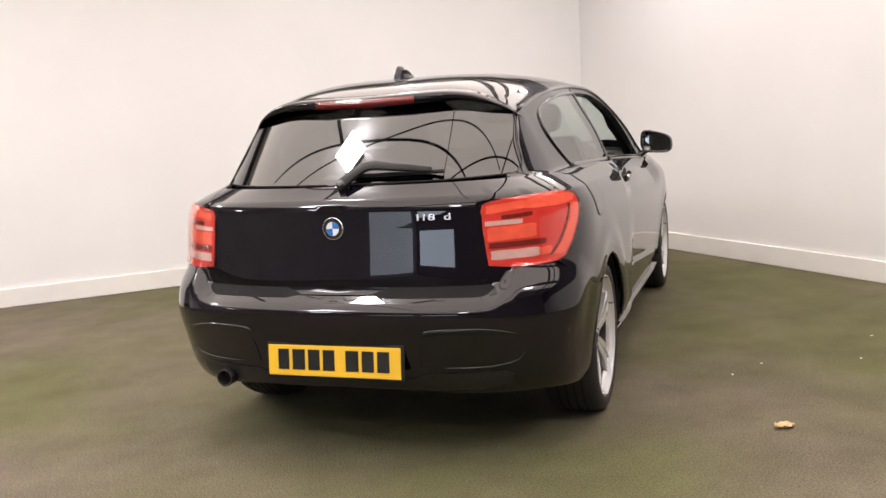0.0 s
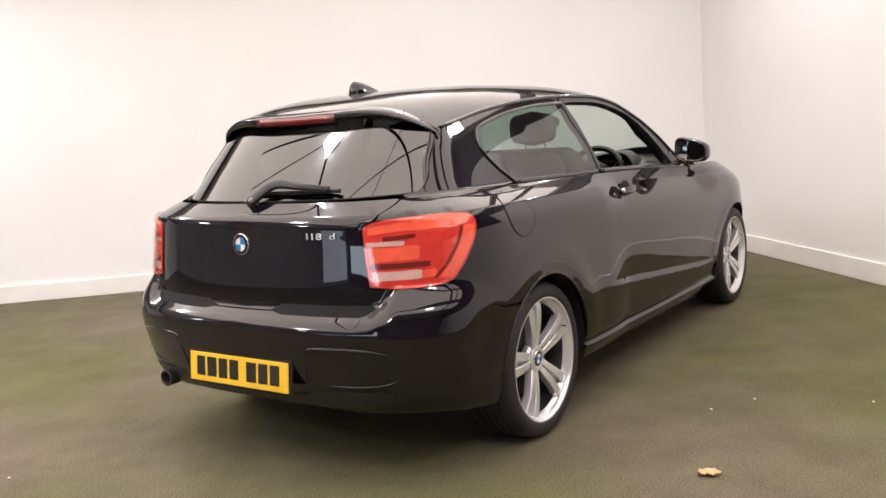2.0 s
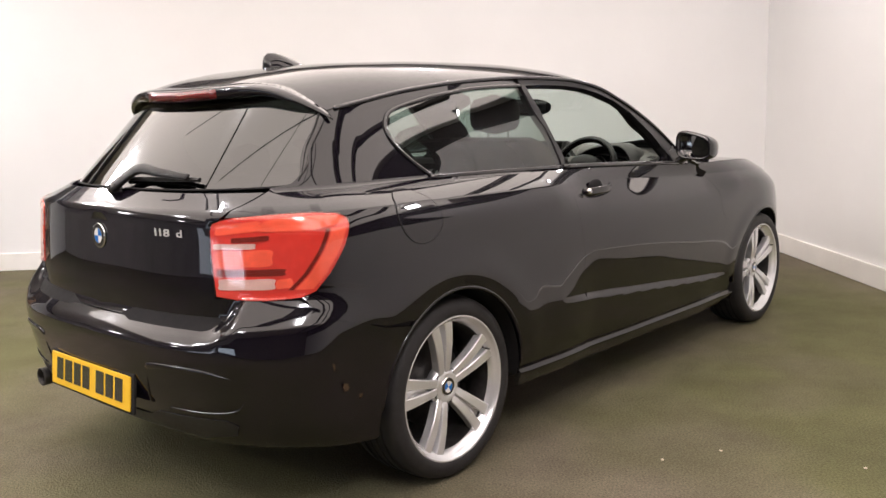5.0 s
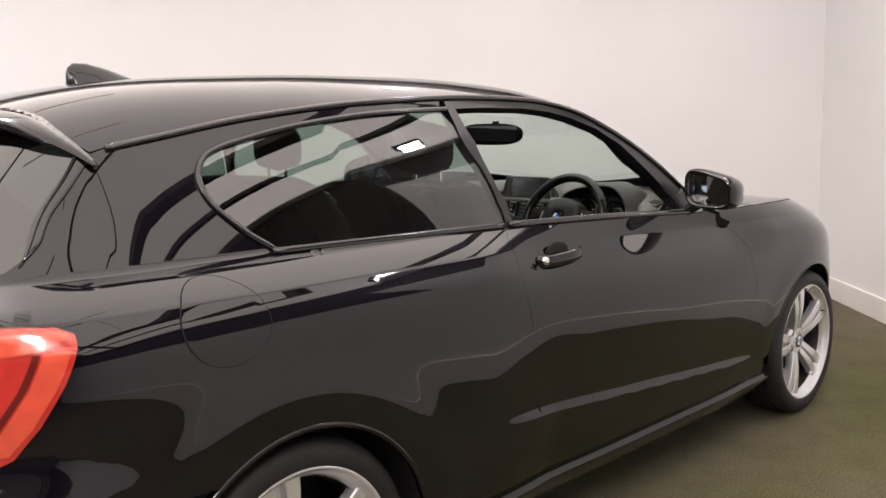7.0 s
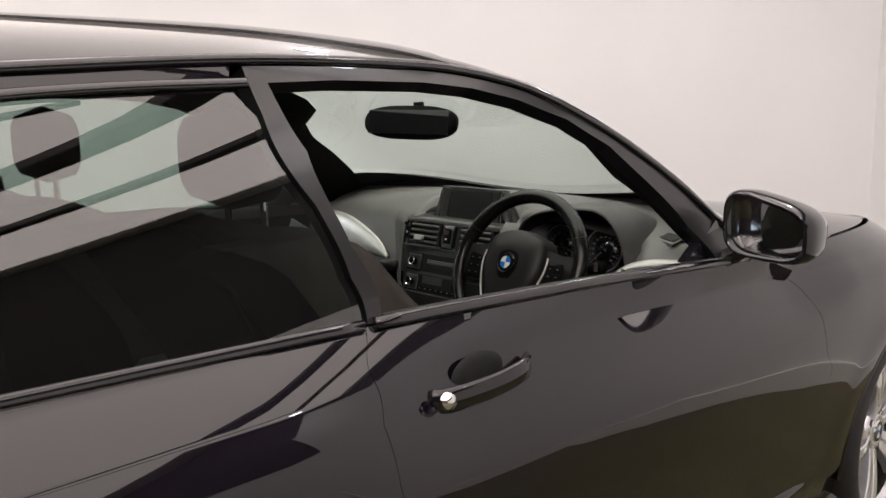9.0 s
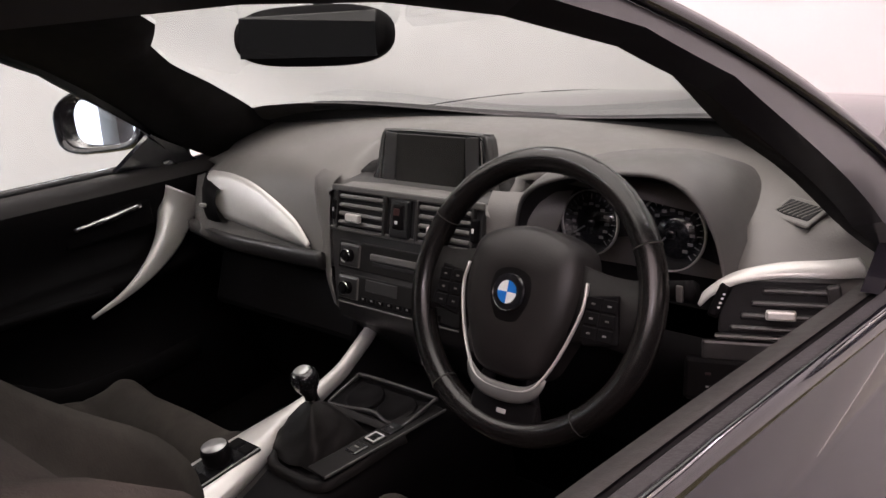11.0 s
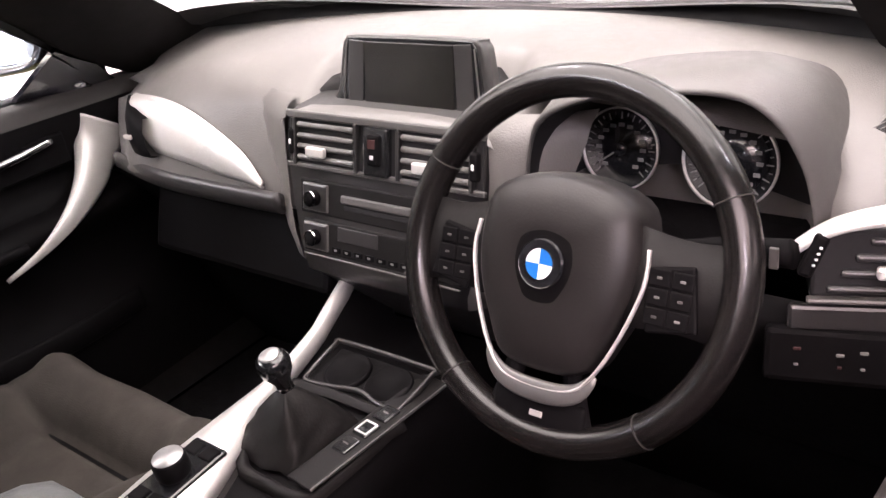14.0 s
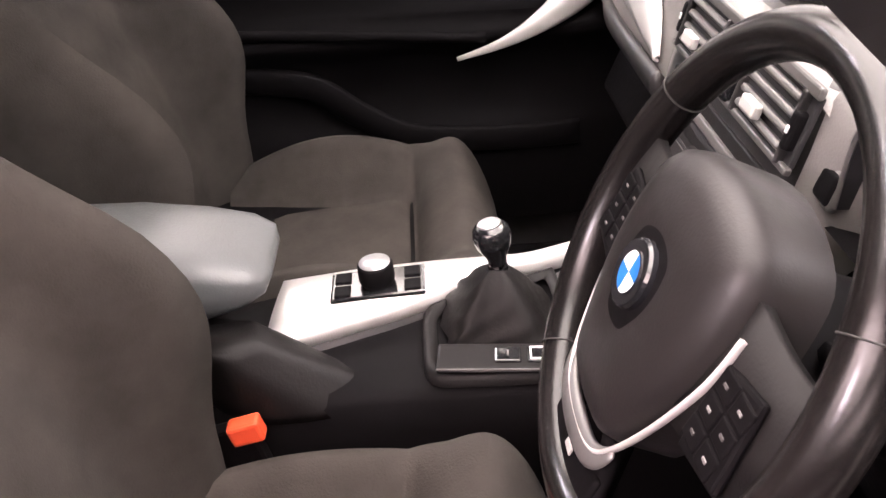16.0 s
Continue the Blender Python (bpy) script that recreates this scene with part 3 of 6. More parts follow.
def lift(pts, off=0.0, chart=skin):
    """Places in space of chart coordinates, raised off the skin."""
    P = np.array(pts, float)
    e = 1e-4
    X = chart(P[:, 0], P[:, 1])
    s0 = np.maximum(P[:, 0], 2e-4) if chart is skin else P[:, 0]
    N = np.cross(chart(s0 + e, P[:, 1]) - chart(s0 - e, P[:, 1]), chart(s0, P[:, 1] + e) - chart(s0, P[:, 1] - e))
    N /= np.linalg.norm(N, axis=1)[:, None] + 1e-15
    return [Vector(v) for v in X + N * off], [Vector(v) for v in N]


def strip(name, pts, profile, mat, parent, chart=skin, off=0.0, closed=False, mirrored=True, label=""):
    """A trim strip that follows the skin."""
    X, N = lift(pts, off, chart)
    obs = [part(name, sweep(X, profile, closed, up=N), mat, parent, label, True)]
    if mirrored:
        obs.append(part(name, mirror_bm(sweep(X, profile, closed, up=N)), mat, parent, label, True))
    return obs


car = tagged(new("car"), "glossy black three-door hatchback car standing on green turf", "car")

# outlines, in metres along the car and up
SIDE = at_side
ARCH_R = 0.355
HUB_Z = 0.315


def arch(yc, a0, a1, n=26, r=ARCH_R):
    return [SIDE(yc + r * math.cos(math.radians(a)), HUB_Z + r * math.sin(math.radians(a))) for a in np.linspace(a0, a1, n)]


lamp_inner = [at_tail(0.553, 0.738), at_tail(0.545, 0.79), at_tail(0.536, 0.86), at_tail(0.53, 0.925), at_tail(0.535, 0.947)]
lamp_top = [at_tail(0.56, 0.957), at_tail(0.60, 0.966), SIDE(-0.60, 0.972), SIDE(-0.53, 0.972), SIDE(-0.465, 0.966), SIDE(-0.440, 0.952)]
lamp_outer = [SIDE(-0.440, 0.93), SIDE(-0.468, 0.87), SIDE(-0.51, 0.80), SIDE(-0.55, 0.75), SIDE(-0.58, 0.734)]
lamp_bottom = [at_tail(0.70, 0.729), at_tail(0.62, 0.730)]
gate_side = [at_tail(0.45, 0.654), at_tail(0.485, 0.662), at_tail(0.515, 0.69), at_tail(0.545, 0.732)]
glass_corner = [at_tail(0.50, 1.037), at_tail(0.58, 1.040), SIDE(-0.485, 1.047), SIDE(-0.455, 1.065), SIDE(-0.43, 1.095)]
glass_side = [SIDE(-0.395, 1.15), SIDE(-0.335, 1.215), SIDE(-0.288, 1.268)]
win_rear = [SIDE(0.06, 1.032), SIDE(0.005, 1.072), SIDE(-0.045, 1.122), SIDE(-0.07, 1.165), SIDE(-0.072, 1.205), SIDE(-0.045, 1.244), SIDE(0.0, 1.264), SIDE(0.058, 1.278)]
win_top = [SIDE(y, z) for y, z in ((0.14, 1.295), (0.218, 1.308), (0.33, 1.322), (0.435, 1.332), (0.57, 1.339), (0.70, 1.342))]
win_low = [SIDE(y, float(belt_z(y)) + 0.004) for y in np.linspace(0.80, 0.06, 12)]
rail_top = [SIDE(y, float(roof_edge(y))) for y in np.linspace(0.72, -0.28, 22)]
door_gap = [SIDE(*p) for p in ((0.800, 1.013), (0.765, 0.96), (0.752, 0.91), (0.757, 0.83), (0.772, 0.75), (0.79, 0.65), (0.805, 0.55), (0.818, 0.45), (0.825, 0.335))]
fender_gap = [SIDE(*p) for p in ((1.90, 0.951), (1.96, 0.93), (2.04, 0.865), (2.085, 0.80), (2.115, 0.70), (2.128, 0.58), (2.12, 0.45), (2.10, 0.335))]
bump_joint = [SIDE(-0.55, 0.71), SIDE(-0.49, 0.67), SIDE(-0.40, 0.632), SIDE(-0.33, 0.61)]
a_end = math.degrees(math.asin((0.61 - HUB_Z) / ARCH_R))

side_panel = bump_joint[::-1] and ([SIDE(-0.58, 0.734)] + bump_joint + arch(0.0, 180 - a_end + 6, 5)[1:] + [SIDE(0.385, 0.335)] + door_gap[::-1]
    + [SIDE(0.79, 1.02)] + win_low[1:-1] + win_rear + win_top + rail_top + glass_side[::-1] + glass_corner[::-1][:-1]
    + [at_tail(0.585, 1.03), at_tail(0.575, 0.985)] + [at_tail(0.575, 0.966)] + lamp_top[1:] + lamp_outer)
panel("quarter_panel", side_panel, PAINT, car, step=0.015, gap=0.0002, mirrored=True, label="glossy black rear side panel")
panel("tailgate", [(0, 0.648), at_tail(0.2, 0.649), at_tail(0.36, 0.651)] + gate_side + lamp_inner + [at_tail(0.56, 0.962), at_tail(0.572, 0.985), at_tail(0.58, 1.028), at_tail(0.4, 1.028), at_tail(0.2, 1.028), (0, 1.028)], PAINT, car, both=True, label="glossy black tailgate")
bumper_low = [(0, 0.30), at_tail(0.3, 0.30), at_tail(0.5, 0.285), SIDE(-0.62, 0.28), SIDE(-0.5, 0.26), SIDE(-0.36, 0.245)]
panel("rear_bumper", bumper_low + arch(0.0, 190, 180 - a_end + 6, 10) + [SIDE(-0.33, 0.604)] + bump_joint[::-1][1:] + [SIDE(-0.585, 0.727)] + lamp_bottom + [at_tail(0.553, 0.732)] + gate_side[::-1] + [at_tail(0.36, 0.648), at_tail(0.2, 0.646), (0, 0.644)], PAINT, car, gap=0.0002, both=True, step=0.02, label="glossy black rear bumper")
def rear_glass(x, z):
    """The rear window's own even curve."""
    x, z = np.asarray(x, float), np.asarray(z, float)
    return np.stack([x, -0.716 + 1.0 * (z - 1.035) + 0.10 * (z - 1.035) ** 2 + 0.25 * x**2 + 1.03 * x**4, z], -1)


glass_edge = [(float(q[0]) + 0.003, float(q[2])) for q in skin(*np.array(glass_corner + glass_side).T)]
panel("rear_window", [(0, 1.034), (0.2, 1.034), (0.38, 1.035)] + glass_edge + [(0.5, 1.295), (0.3, 1.335), (0, 1.35)], TINT, car, chart=rear_glass, both=True, depth=0.0, off=-0.002, step=0.02, gap=0.0, label="dark tinted rear window")
X, N = lift(smooth_pts([(0.05, 1.034), (0.38, 1.035)] + glass_edge, 50), 0.0, rear_glass)
for sx in (1, -1):
    bm = sweep(X, rect(0.006, 0.004), up=N)
    part("glass_seal", mirror_bm(bm) if sx < 0 else bm, LINER, car, "", True)
quarter_glass = [SIDE(0.80, 1.019)] + win_low[1:] + win_rear[1:] + win_top + [SIDE(0.729, 1.30), SIDE(0.764, 1.18), SIDE(0.789, 1.08)]
panel("side_window", quarter_glass, SIDEG, car, mirrored=True, depth=0.0, off=-0.003, label="tinted fixed rear side window")
door_loop = door_gap + [SIDE(1.2, 0.332), SIDE(1.7, 0.33)] + fender_gap[::-1] + [SIDE(1.84, 0.966)] + [SIDE(y, float(belt_z(y))) for y in np.linspace(1.76, 0.81, 14)]
panel("door_panel", door_loop, PAINT, car, step=0.015, mirrored=True, label="glossy black door skin")
front_arch = arch(2.69, 175, 5)


def nose_at(z, k=0.0):
    return (2 * ARC + float(front_y(z)) - FRONT_LEN - float(rear_y(z)) - float(rear_len(z)) - k, z)


panel("front_wing", fender_gap[::-1][1:] and ([SIDE(2.10, 0.33), SIDE(2.30, 0.33)] + front_arch + [SIDE(3.08, 0.50), SIDE(3.20, 0.60), SIDE(3.24, 0.72), SIDE(3.2, 0.82)] + [SIDE(y, float(belt_z(y)) - 0.002) for y in np.linspace(3.16, 1.92, 16)] + fender_gap[1:]), PAINT, car, step=0.018, mirrored=True, label="glossy black front wing")
panel("front_bumper", [nose_at(0.25), nose_at(0.5), nose_at(0.72), SIDE(3.38, 0.74), SIDE(3.25, 0.74), SIDE(3.20, 0.6), SIDE(3.08, 0.5), SIDE(3.065, 0.34), SIDE(3.06, 0.24), SIDE(3.3, 0.24)], PAINT, car, mirrored=True, label="glossy black front bumper half")

# roof, pillars, windscreen, bonnet
roof_side = [(float(roof_x(y)), y) for y in np.linspace(-0.285, 1.12, 26)]
panel("roof_panel", [(0, -0.43), (0.2, -0.418), (0.38, -0.375), (0.5, -0.335)] + roof_side + [(0.50, 1.165), (0.3, 1.205), (0.12, 1.222), (0, 1.225)], PAINT, car, chart=roof, both=True, step=0.04, label="glossy black roof")


def ws_x(y):
    return float(roof_x(y)) - 0.062


ws_y = np.linspace(1.16, 1.86, 14)
panel("windscreen", [(0, 1.228), (0.12, 1.225), (0.3, 1.208), (0.46, 1.175)] + [(ws_x(y), y) for y in ws_y] + [(0.66, 1.93), (0.5, 2.01), (0.3, 2.07), (0.12, 2.095), (0, 2.10)], SCREENG, car, chart=roof, both=True, depth=0.0, off=-0.002, step=0.05, label="clear windscreen")
panel("windscreen_pillar", [(float(roof_x(y)), y) for y in np.linspace(1.12, 1.93, 20)] + [(0.70, 1.94)] + [(ws_x(y), y) for y in ws_y[::-1]] + [(0.49, 1.163)], PAINT, car, chart=roof, mirrored=True, step=0.03, depth=0.02, label="glossy black windscreen pillar")
panel("bonnet", [(0, 2.13), (0.3, 2.10), (0.55, 2.03), (0.72, 1.95)] + [(float(np.interp(y, WING_Y, WING_X)) - 0.012, y) for y in np.linspace(1.98, 3.16, 24)] + [(0.36, 3.28), (0.2, 3.31), (0, 3.32)], PAINT, car, chart=bonnet, both=True, step=0.05, label="glossy black bonnet")

# dark inner skin behind the gaps
liner_loop = [(0, 0.30), at_tail(0.5, 0.28), SIDE(-0.5, 0.25), SIDE(-0.38, 0.25)] + arch(0, 185, -4, 20, ARCH_R + 0.004) + [SIDE(0.42, 0.25), SIDE(2.25, 0.25)] + arch(2.69, 185, -4, 20, ARCH_R + 0.004) + [SIDE(3.1, 0.25), nose_at(0.26), nose_at(0.5), nose_at(0.7), SIDE(3.3, 0.78)] + [SIDE(y, float(belt_z(y)) - 0.02) for y in np.linspace(3.1, -0.5, 40)] + [at_tail(0.55, 1.015), at_tail(0.3, 1.015), (0, 1.015)]
panel("inner_body", liner_loop, LINER, car, off=-0.016, depth=0.0, both=True, step=0.05, label="black inner body shell")
pillar_liner = [SIDE(y, z) for y, z in ((0.06, 1.02), (0.005, 1.06), (-0.05, 1.115), (-0.085, 1.165), (-0.085, 1.21), (-0.05, 1.258), (0.05, 1.29), (0.2, 1.318), (0.435, 1.342), (0.70, 1.352), (0.70, 1.36), (0.4, 1.35), (0.1, 1.325), (-0.25, 1.268), (-0.32, 1.21), (-0.38, 1.15), (-0.43, 1.09), (-0.46, 1.04), (-0.45, 1.01))]
panel("pillar_lining", pillar_liner, simple("grey_pillar_lining", (0.09, 0.085, 0.082), 0.8, var=0.15, scale=30), car, off=-0.03, depth=0.0, mirrored=True, label="dark grey rear pillar lining")

# door window frames and rubber
open_low = [SIDE(y, float(belt_z(y)) + 0.003) for y in np.linspace(0.83, 1.70, 14)]
open_top = [SIDE(*p) for p in ((1.69, 0.985), (1.62, 1.053), (1.545, 1.134), (1.45, 1.222), (1.36, 1.274), (1.25, 1.312), (1.15, 1.333), (1.049, 1.343), (0.875, 1.347), (0.762, 1.344), (0.785, 1.25), (0.81, 1.12))]
frame_out = [SIDE(0.805, 1.016)] + [SIDE(y, float(belt_z(y)) - 0.002) for y in np.linspace(0.85, 1.80, 14)] + [SIDE(y, float(roof_edge(y)) - 0.012) for y in np.linspace(1.78, 0.73, 26)] + [SIDE(0.735, 1.30), SIDE(0.77, 1.18), SIDE(0.795, 1.08)]
FRAMEM = simple("gloss_black_frame", (0.008, 0.0075, 0.009), 0.3, var=0.2, rvar=0.05, coat=0.3)
panel("door_frame", frame_out, FRAMEM, car, holes=[open_low + open_top], depth=0.03, step=0.02, label="gloss black door window frame")
far_top = [SIDE(*p) for p in ((1.745, 0.985), (1.695, 1.046), (1.62, 1.105), (1.545, 1.160), (1.45, 1.228))] + open_top[4:]
far_low = [SIDE(y, float(belt_z(y)) + 0.003) for y in np.linspace(0.83, 1.75, 14)]
far_frame = panel("door_frame", frame_out, FRAMEM, car, holes=[far_low + far_top], depth=0.03, step=0.02, label="gloss black door window frame")
far_frame.data.transform(Matrix.Diagonal((-1, 1, 1, 1)))
far_frame.data.flip_normals()
pass_glass = panel("door_window", far_low + far_top, DOORG, car, depth=0.0, off=-0.012, gap=-0.004, step=0.05, label="raised door window")
pass_glass.data.transform(Matrix.Diagonal((-1, 1, 1, 1)))
strip("belt_trim", [SIDE(y, float(belt_z(y)) + 0.002) for y in np.linspace(0.05, 0.795, 20)], rect(0.016, 0.012), TRIM, car, off=0.004, label="gloss black belt moulding")
strip("belt_trim", [SIDE(y, float(belt_z(y)) + 0.002) for y in np.linspace(0.815, 1.80, 24)], rect(0.018, 0.014), TRIM, car, off=0.004, label="gloss black belt moulding")
strip("window_surround", [(p[0], p[1]) for p in smooth_pts(win_rear + win_top + [SIDE(0.728, 1.343)], 52)], rect(0.014, 0.010), TRIM, car, off=0.002, label="gloss black window surround")
strip("roof_moulding", [SIDE(y, float(roof_edge(y)) - 0.004) for y in np.linspace(-0.25, 1.86, 60)], rect(0.014, 0.010), TRIM, car, off=0.003, label="gloss black roof moulding")

# fuel flap: a thin proud disc with a dark joint round it
flap = [SIDE(-0.155 + 0.098 * math.cos(a), 0.925 + 0.084 * math.sin(a)) for a in np.linspace(0, 2 * math.pi, 40, endpoint=False)]
panel("fuel_flap", flap, PAINT, car, off=0.0022, depth=0.004, step=0.02, label="round glossy black fuel flap")
X, N = lift(flap, 0.001)
part("flap_joint", sweep(X, circle(0.0015, 6), True, up=N), LINER, car, "", True)

# wheel arch lips and liners
for yc in (0.0, 2.69):
    pts = arch(yc, 184 if yc else 176, -4 if yc else 2, 40, ARCH_R - 0.002)
    strip("arch_lip", pts, circle(0.007, 8), PAINT, car, off=-0.004)
    for sx in (1, -1):
        rows = []
        for xx in (0.838, 0.80, 0.60, 0.52):
            rows.append([(sx * min(xx, float(skin(*SIDE(yc + ARCH_R * math.cos(a), max(0.26, HUB_Z + ARCH_R * math.sin(a))))[0]) - 0.01), yc + ARCH_R * math.cos(a), HUB_Z + ARCH_R * math.sin(a)) for a in np.linspace(math.radians(186), math.radians(-6), 28)])
        rows.append([(sx * 0.51, yc + 0.02 * math.cos(a), HUB_Z + 0.02 * math.sin(a)) for a in np.linspace(math.radians(200), math.radians(-20), 28)])
        part("wheel_well", loft(rows), LINER, car, "", True)
part("underbody", rbox((1.40, 3.3, 0.06), (0, 1.35, 0.235), 0.02), LINER, car)

# side skirts
skirt_rows = []
for y in np.linspace(0.36, 2.34, 24):
    xs = float(half_width(y, 0.335)) - 0.004
    dz = -0.03 - 0.03 * (y - 0.6) + 0.012 * max(0, y - 1.2)
    end = min(1.0, (y - 0.33) / 0.08, (2.37 - y) / 0.08)
    skirt_rows.append([(xs - 0.03, y, 0.345), (xs - 0.004, y, 0.337), (xs - 0.005, y, 0.333), (xs - 0.017, y, 0.318 + dz), (xs - 0.018, y, 0.315 + dz), (xs - 0.006 + 0.006 * end, y, 0.309 + dz), (xs - 0.005 + 0.006 * end, y, 0.307 + dz), (xs - 0.006 + 0.005 * end, y, 0.298 + dz), (xs - 0.016, y, 0.27 + dz), (xs - 0.03, y, 0.25 + dz), (xs - 0.07, y, 0.235 + dz)])
part("side_skirt", loft(skirt_rows), PAINT, car, "glossy black sill moulding", True)
part("side_skirt", mirror_bm(loft(skirt_rows)), PAINT, car, "glossy black sill moulding", True)

# spoiler lip with third brake light
sp = smooth_pts([(0, -0.43), (0.2, -0.418), (0.38, -0.38), (0.5, -0.348), (0.585, -0.288)], 24)
spl = [(-a, b) for a, b in sp[::-1]] + [tuple(q) for q in sp[1:]]
base = [Vector(roof(a, b)) for a, b in spl]
rows = []
for (a, b), q in zip(spl, base):
    k = 1 - 0.6 * (abs(a) / 0.58) ** 3
    k2 = 1 - 0.75 * (abs(a) / 0.585) ** 2
    tp = 1 - 0.85 * (abs(a) / 0.585) ** 5
    rows.append([q + Vector(o) * tp for o in ((0, 0.05, 0.014), (0, 0.0, 0.007), (0, -0.034 * k, -0.002), (0, -0.04 * k, -0.006), (0, -0.037 * k, -0.006 - 0.036 * k2), (0, 0.0, -0.012 - 0.03 * k2), (0, 0.06, -0.015 - 0.025 * k2))])
part("spoiler", loft(rows, True, True), PAINT, car, "glossy black roof spoiler", True)
rows = []
for (a, b), q in zip(spl, base):
    if abs(a) < 0.215:
        k = 1 - 0.6 * (abs(a) / 0.58) ** 3
        rows.append([q + Vector(o) for o in ((0, -0.04 * k - 0.0012, -0.008), (0, -0.037 * k - 0.0015, -0.004 - 0.034 * k), (0, -0.02, -0.034), (0, -0.03, -0.010))])
part("high_brake_light", loft(rows, True, True), simple("dull_red_lens", (0.15, 0.010, 0.012), 0.2, coat=0.8), car, "long dull red high brake light", True)

# shark-fin aerial
rows = []
for i in range(13):
    u = i / 12
    y0 = -0.085 + 0.20 * u
    h = float(np.interp(u, [0, 0.06, 0.25, 0.5, 0.75, 1], [0.046, 0.058, 0.056, 0.040, 0.019, 0.001]))
    w = 0.032 * (1 - 0.6 * (2 * u - 0.8) ** 2)
    zb = float(roof(0, y0)[2]) - 0.004
    rows.append([(w * c, y0 - 0.004 * (1 - abs(c)), zb + h * (1 - abs(c) ** 2.2)) for c in np.linspace(-1, 1, 11)])
part("aerial", loft(rows, False, True), PAINT, car, "glossy black shark-fin roof aerial", True)


# badges
def roundel(r, m, parent, ring=CHROME, whole=False):
    """A round enamel badge with blue and white quarters in a black ring; as one mesh where it sits on a part."""
    if whole:
        bits = [(lathe([(0, 0), (r, 0), (r, 0.004), (r * 0.95, 0.0062), (r * 0.9, 0.0055), (0, 0.0052)], 40), 0), (lathe([(r * 0.62, 0.0056), (r * 0.9, 0.0058), (r * 0.9, 0.0064), (r * 0.62, 0.0064)], 40), 1)]
        for q in range(4):
            pts = [(0, 0)] + [(0.6 * r * math.cos(math.radians(q * 90 + a)), 0.6 * r * math.sin(math.radians(q * 90 + a))) for a in range(0, 91, 10)]
            bits.append((plate(pts, 0.0012, Matrix.Translation((0, 0, 0.0056))), 2 if q % 2 else 3))
        bits.append((lathe([(r * 0.6, 0.006), (r * 0.64, 0.006), (r * 0.64, 0.0072), (r * 0.6, 0.0072)], 40), 0))
        for b, k in bits:
            for f in b.faces:
                f.material_index = k
        ob = part("badge", join(*[b for b, _ in bits]), [ring, BLACKEN, WHITE, BLUE], parent, "round enamel badge with blue and white quarters")
        ob.matrix_local = m
        return ob
    base = part("badge", lathe([(0, 0), (r, 0), (r, 0.004), (r * 0.95, 0.0062), (r * 0.9, 0.0055), (0, 0.0052)], 40), ring, parent, "round enamel badge with blue and white quarters", True)
    base.matrix_local = m
    part("ring", lathe([(r * 0.62, 0.0056), (r * 0.9, 0.0058), (r * 0.9, 0.0064), (r * 0.62, 0.0064)], 40), BLACKEN, base)
    for q in range(4):
        pts = [(0, 0)] + [(0.6 * r * math.cos(math.radians(q * 90 + a)), 0.6 * r * math.sin(math.radians(q * 90 + a))) for a in range(0, 91, 10)]
        part("quarter", plate(pts, 0.0012, Matrix.Translation((0, 0, 0.0056))), WHITE if q % 2 else BLUE, base)
    part("inner_ring", lathe([(r * 0.6, 0.006), (r * 0.64, 0.006), (r * 0.64, 0.0072), (r * 0.6, 0.0072)], 40), CHROME, base)
    return base


(q0,), (n0,) = lift([at_tail(0.0005, 0.884)], 0.0)
roundel(0.041, Matrix.Translation((0, q0.y, 0.884)) @ Vector((0, -1, 0.02)).to_track_quat("Z", "Y").to_matrix().to_4x4(), car)

# model lettering
xs = 0.305
for ch, wide in (("1", 0.022), ("1", 0.027), ("8", 0.054), ("d", 0.03)):
    cu = bpy.data.curves.new("lettering", "FONT")
    cu.body, cu.size, cu.extrude, cu.bevel_depth = ch, 0.031, 0.0008, 0.0006
    tmp = new("tmp_text", cu)
    me = bpy.data.meshes.new_from_object(tmp.evaluated_get(bpy.context.evaluated_depsgraph_get()))
    bpy.data.objects.remove(tmp)
    me.transform(Matrix.Diagonal((1.75, 1, 1, 1)))
    (q0,), (n0,) = lift([at_tail(xs, 0.905)], 0.002)
    letter = finish("model_letter", me, ALLOY, car, "chrome model letter", False)
    letter.matrix_local = Matrix.Translation(q0) @ pose(0, 0, 0, 90, 0, 10)
    xs += wide

# number plate: bars in place of its characters
pl_m = Matrix.Translation((0, -0.872, 0.418)) @ pose(0, 0, 0, 90 - 6, 0, 0)
plate_ob = part("number_plate", rbox((0.52, 0.111, 0.006), (0, 0, 0), 0.003), YELLOW, car, "yellow rear number plate with plain black bars")
plate_ob.matrix_local = pl_m
for k, (x, w) in enumerate(((-0.197, 0.044), (-0.136, 0.05), (-0.075, 0.046), (-0.016, 0.046), (0.075, 0.05), (0.136, 0.046), (0.195, 0.046))):
    part("plate_bar", rbox((w, 0.074, 0.002), (x, 0.004, 0.004), 0.0006), BLACKEN, plate_ob)
part("plate_holder", rbox((0.54, 0.13, 0.012), (0, 0, -0.01), 0.004), LINER, plate_ob)

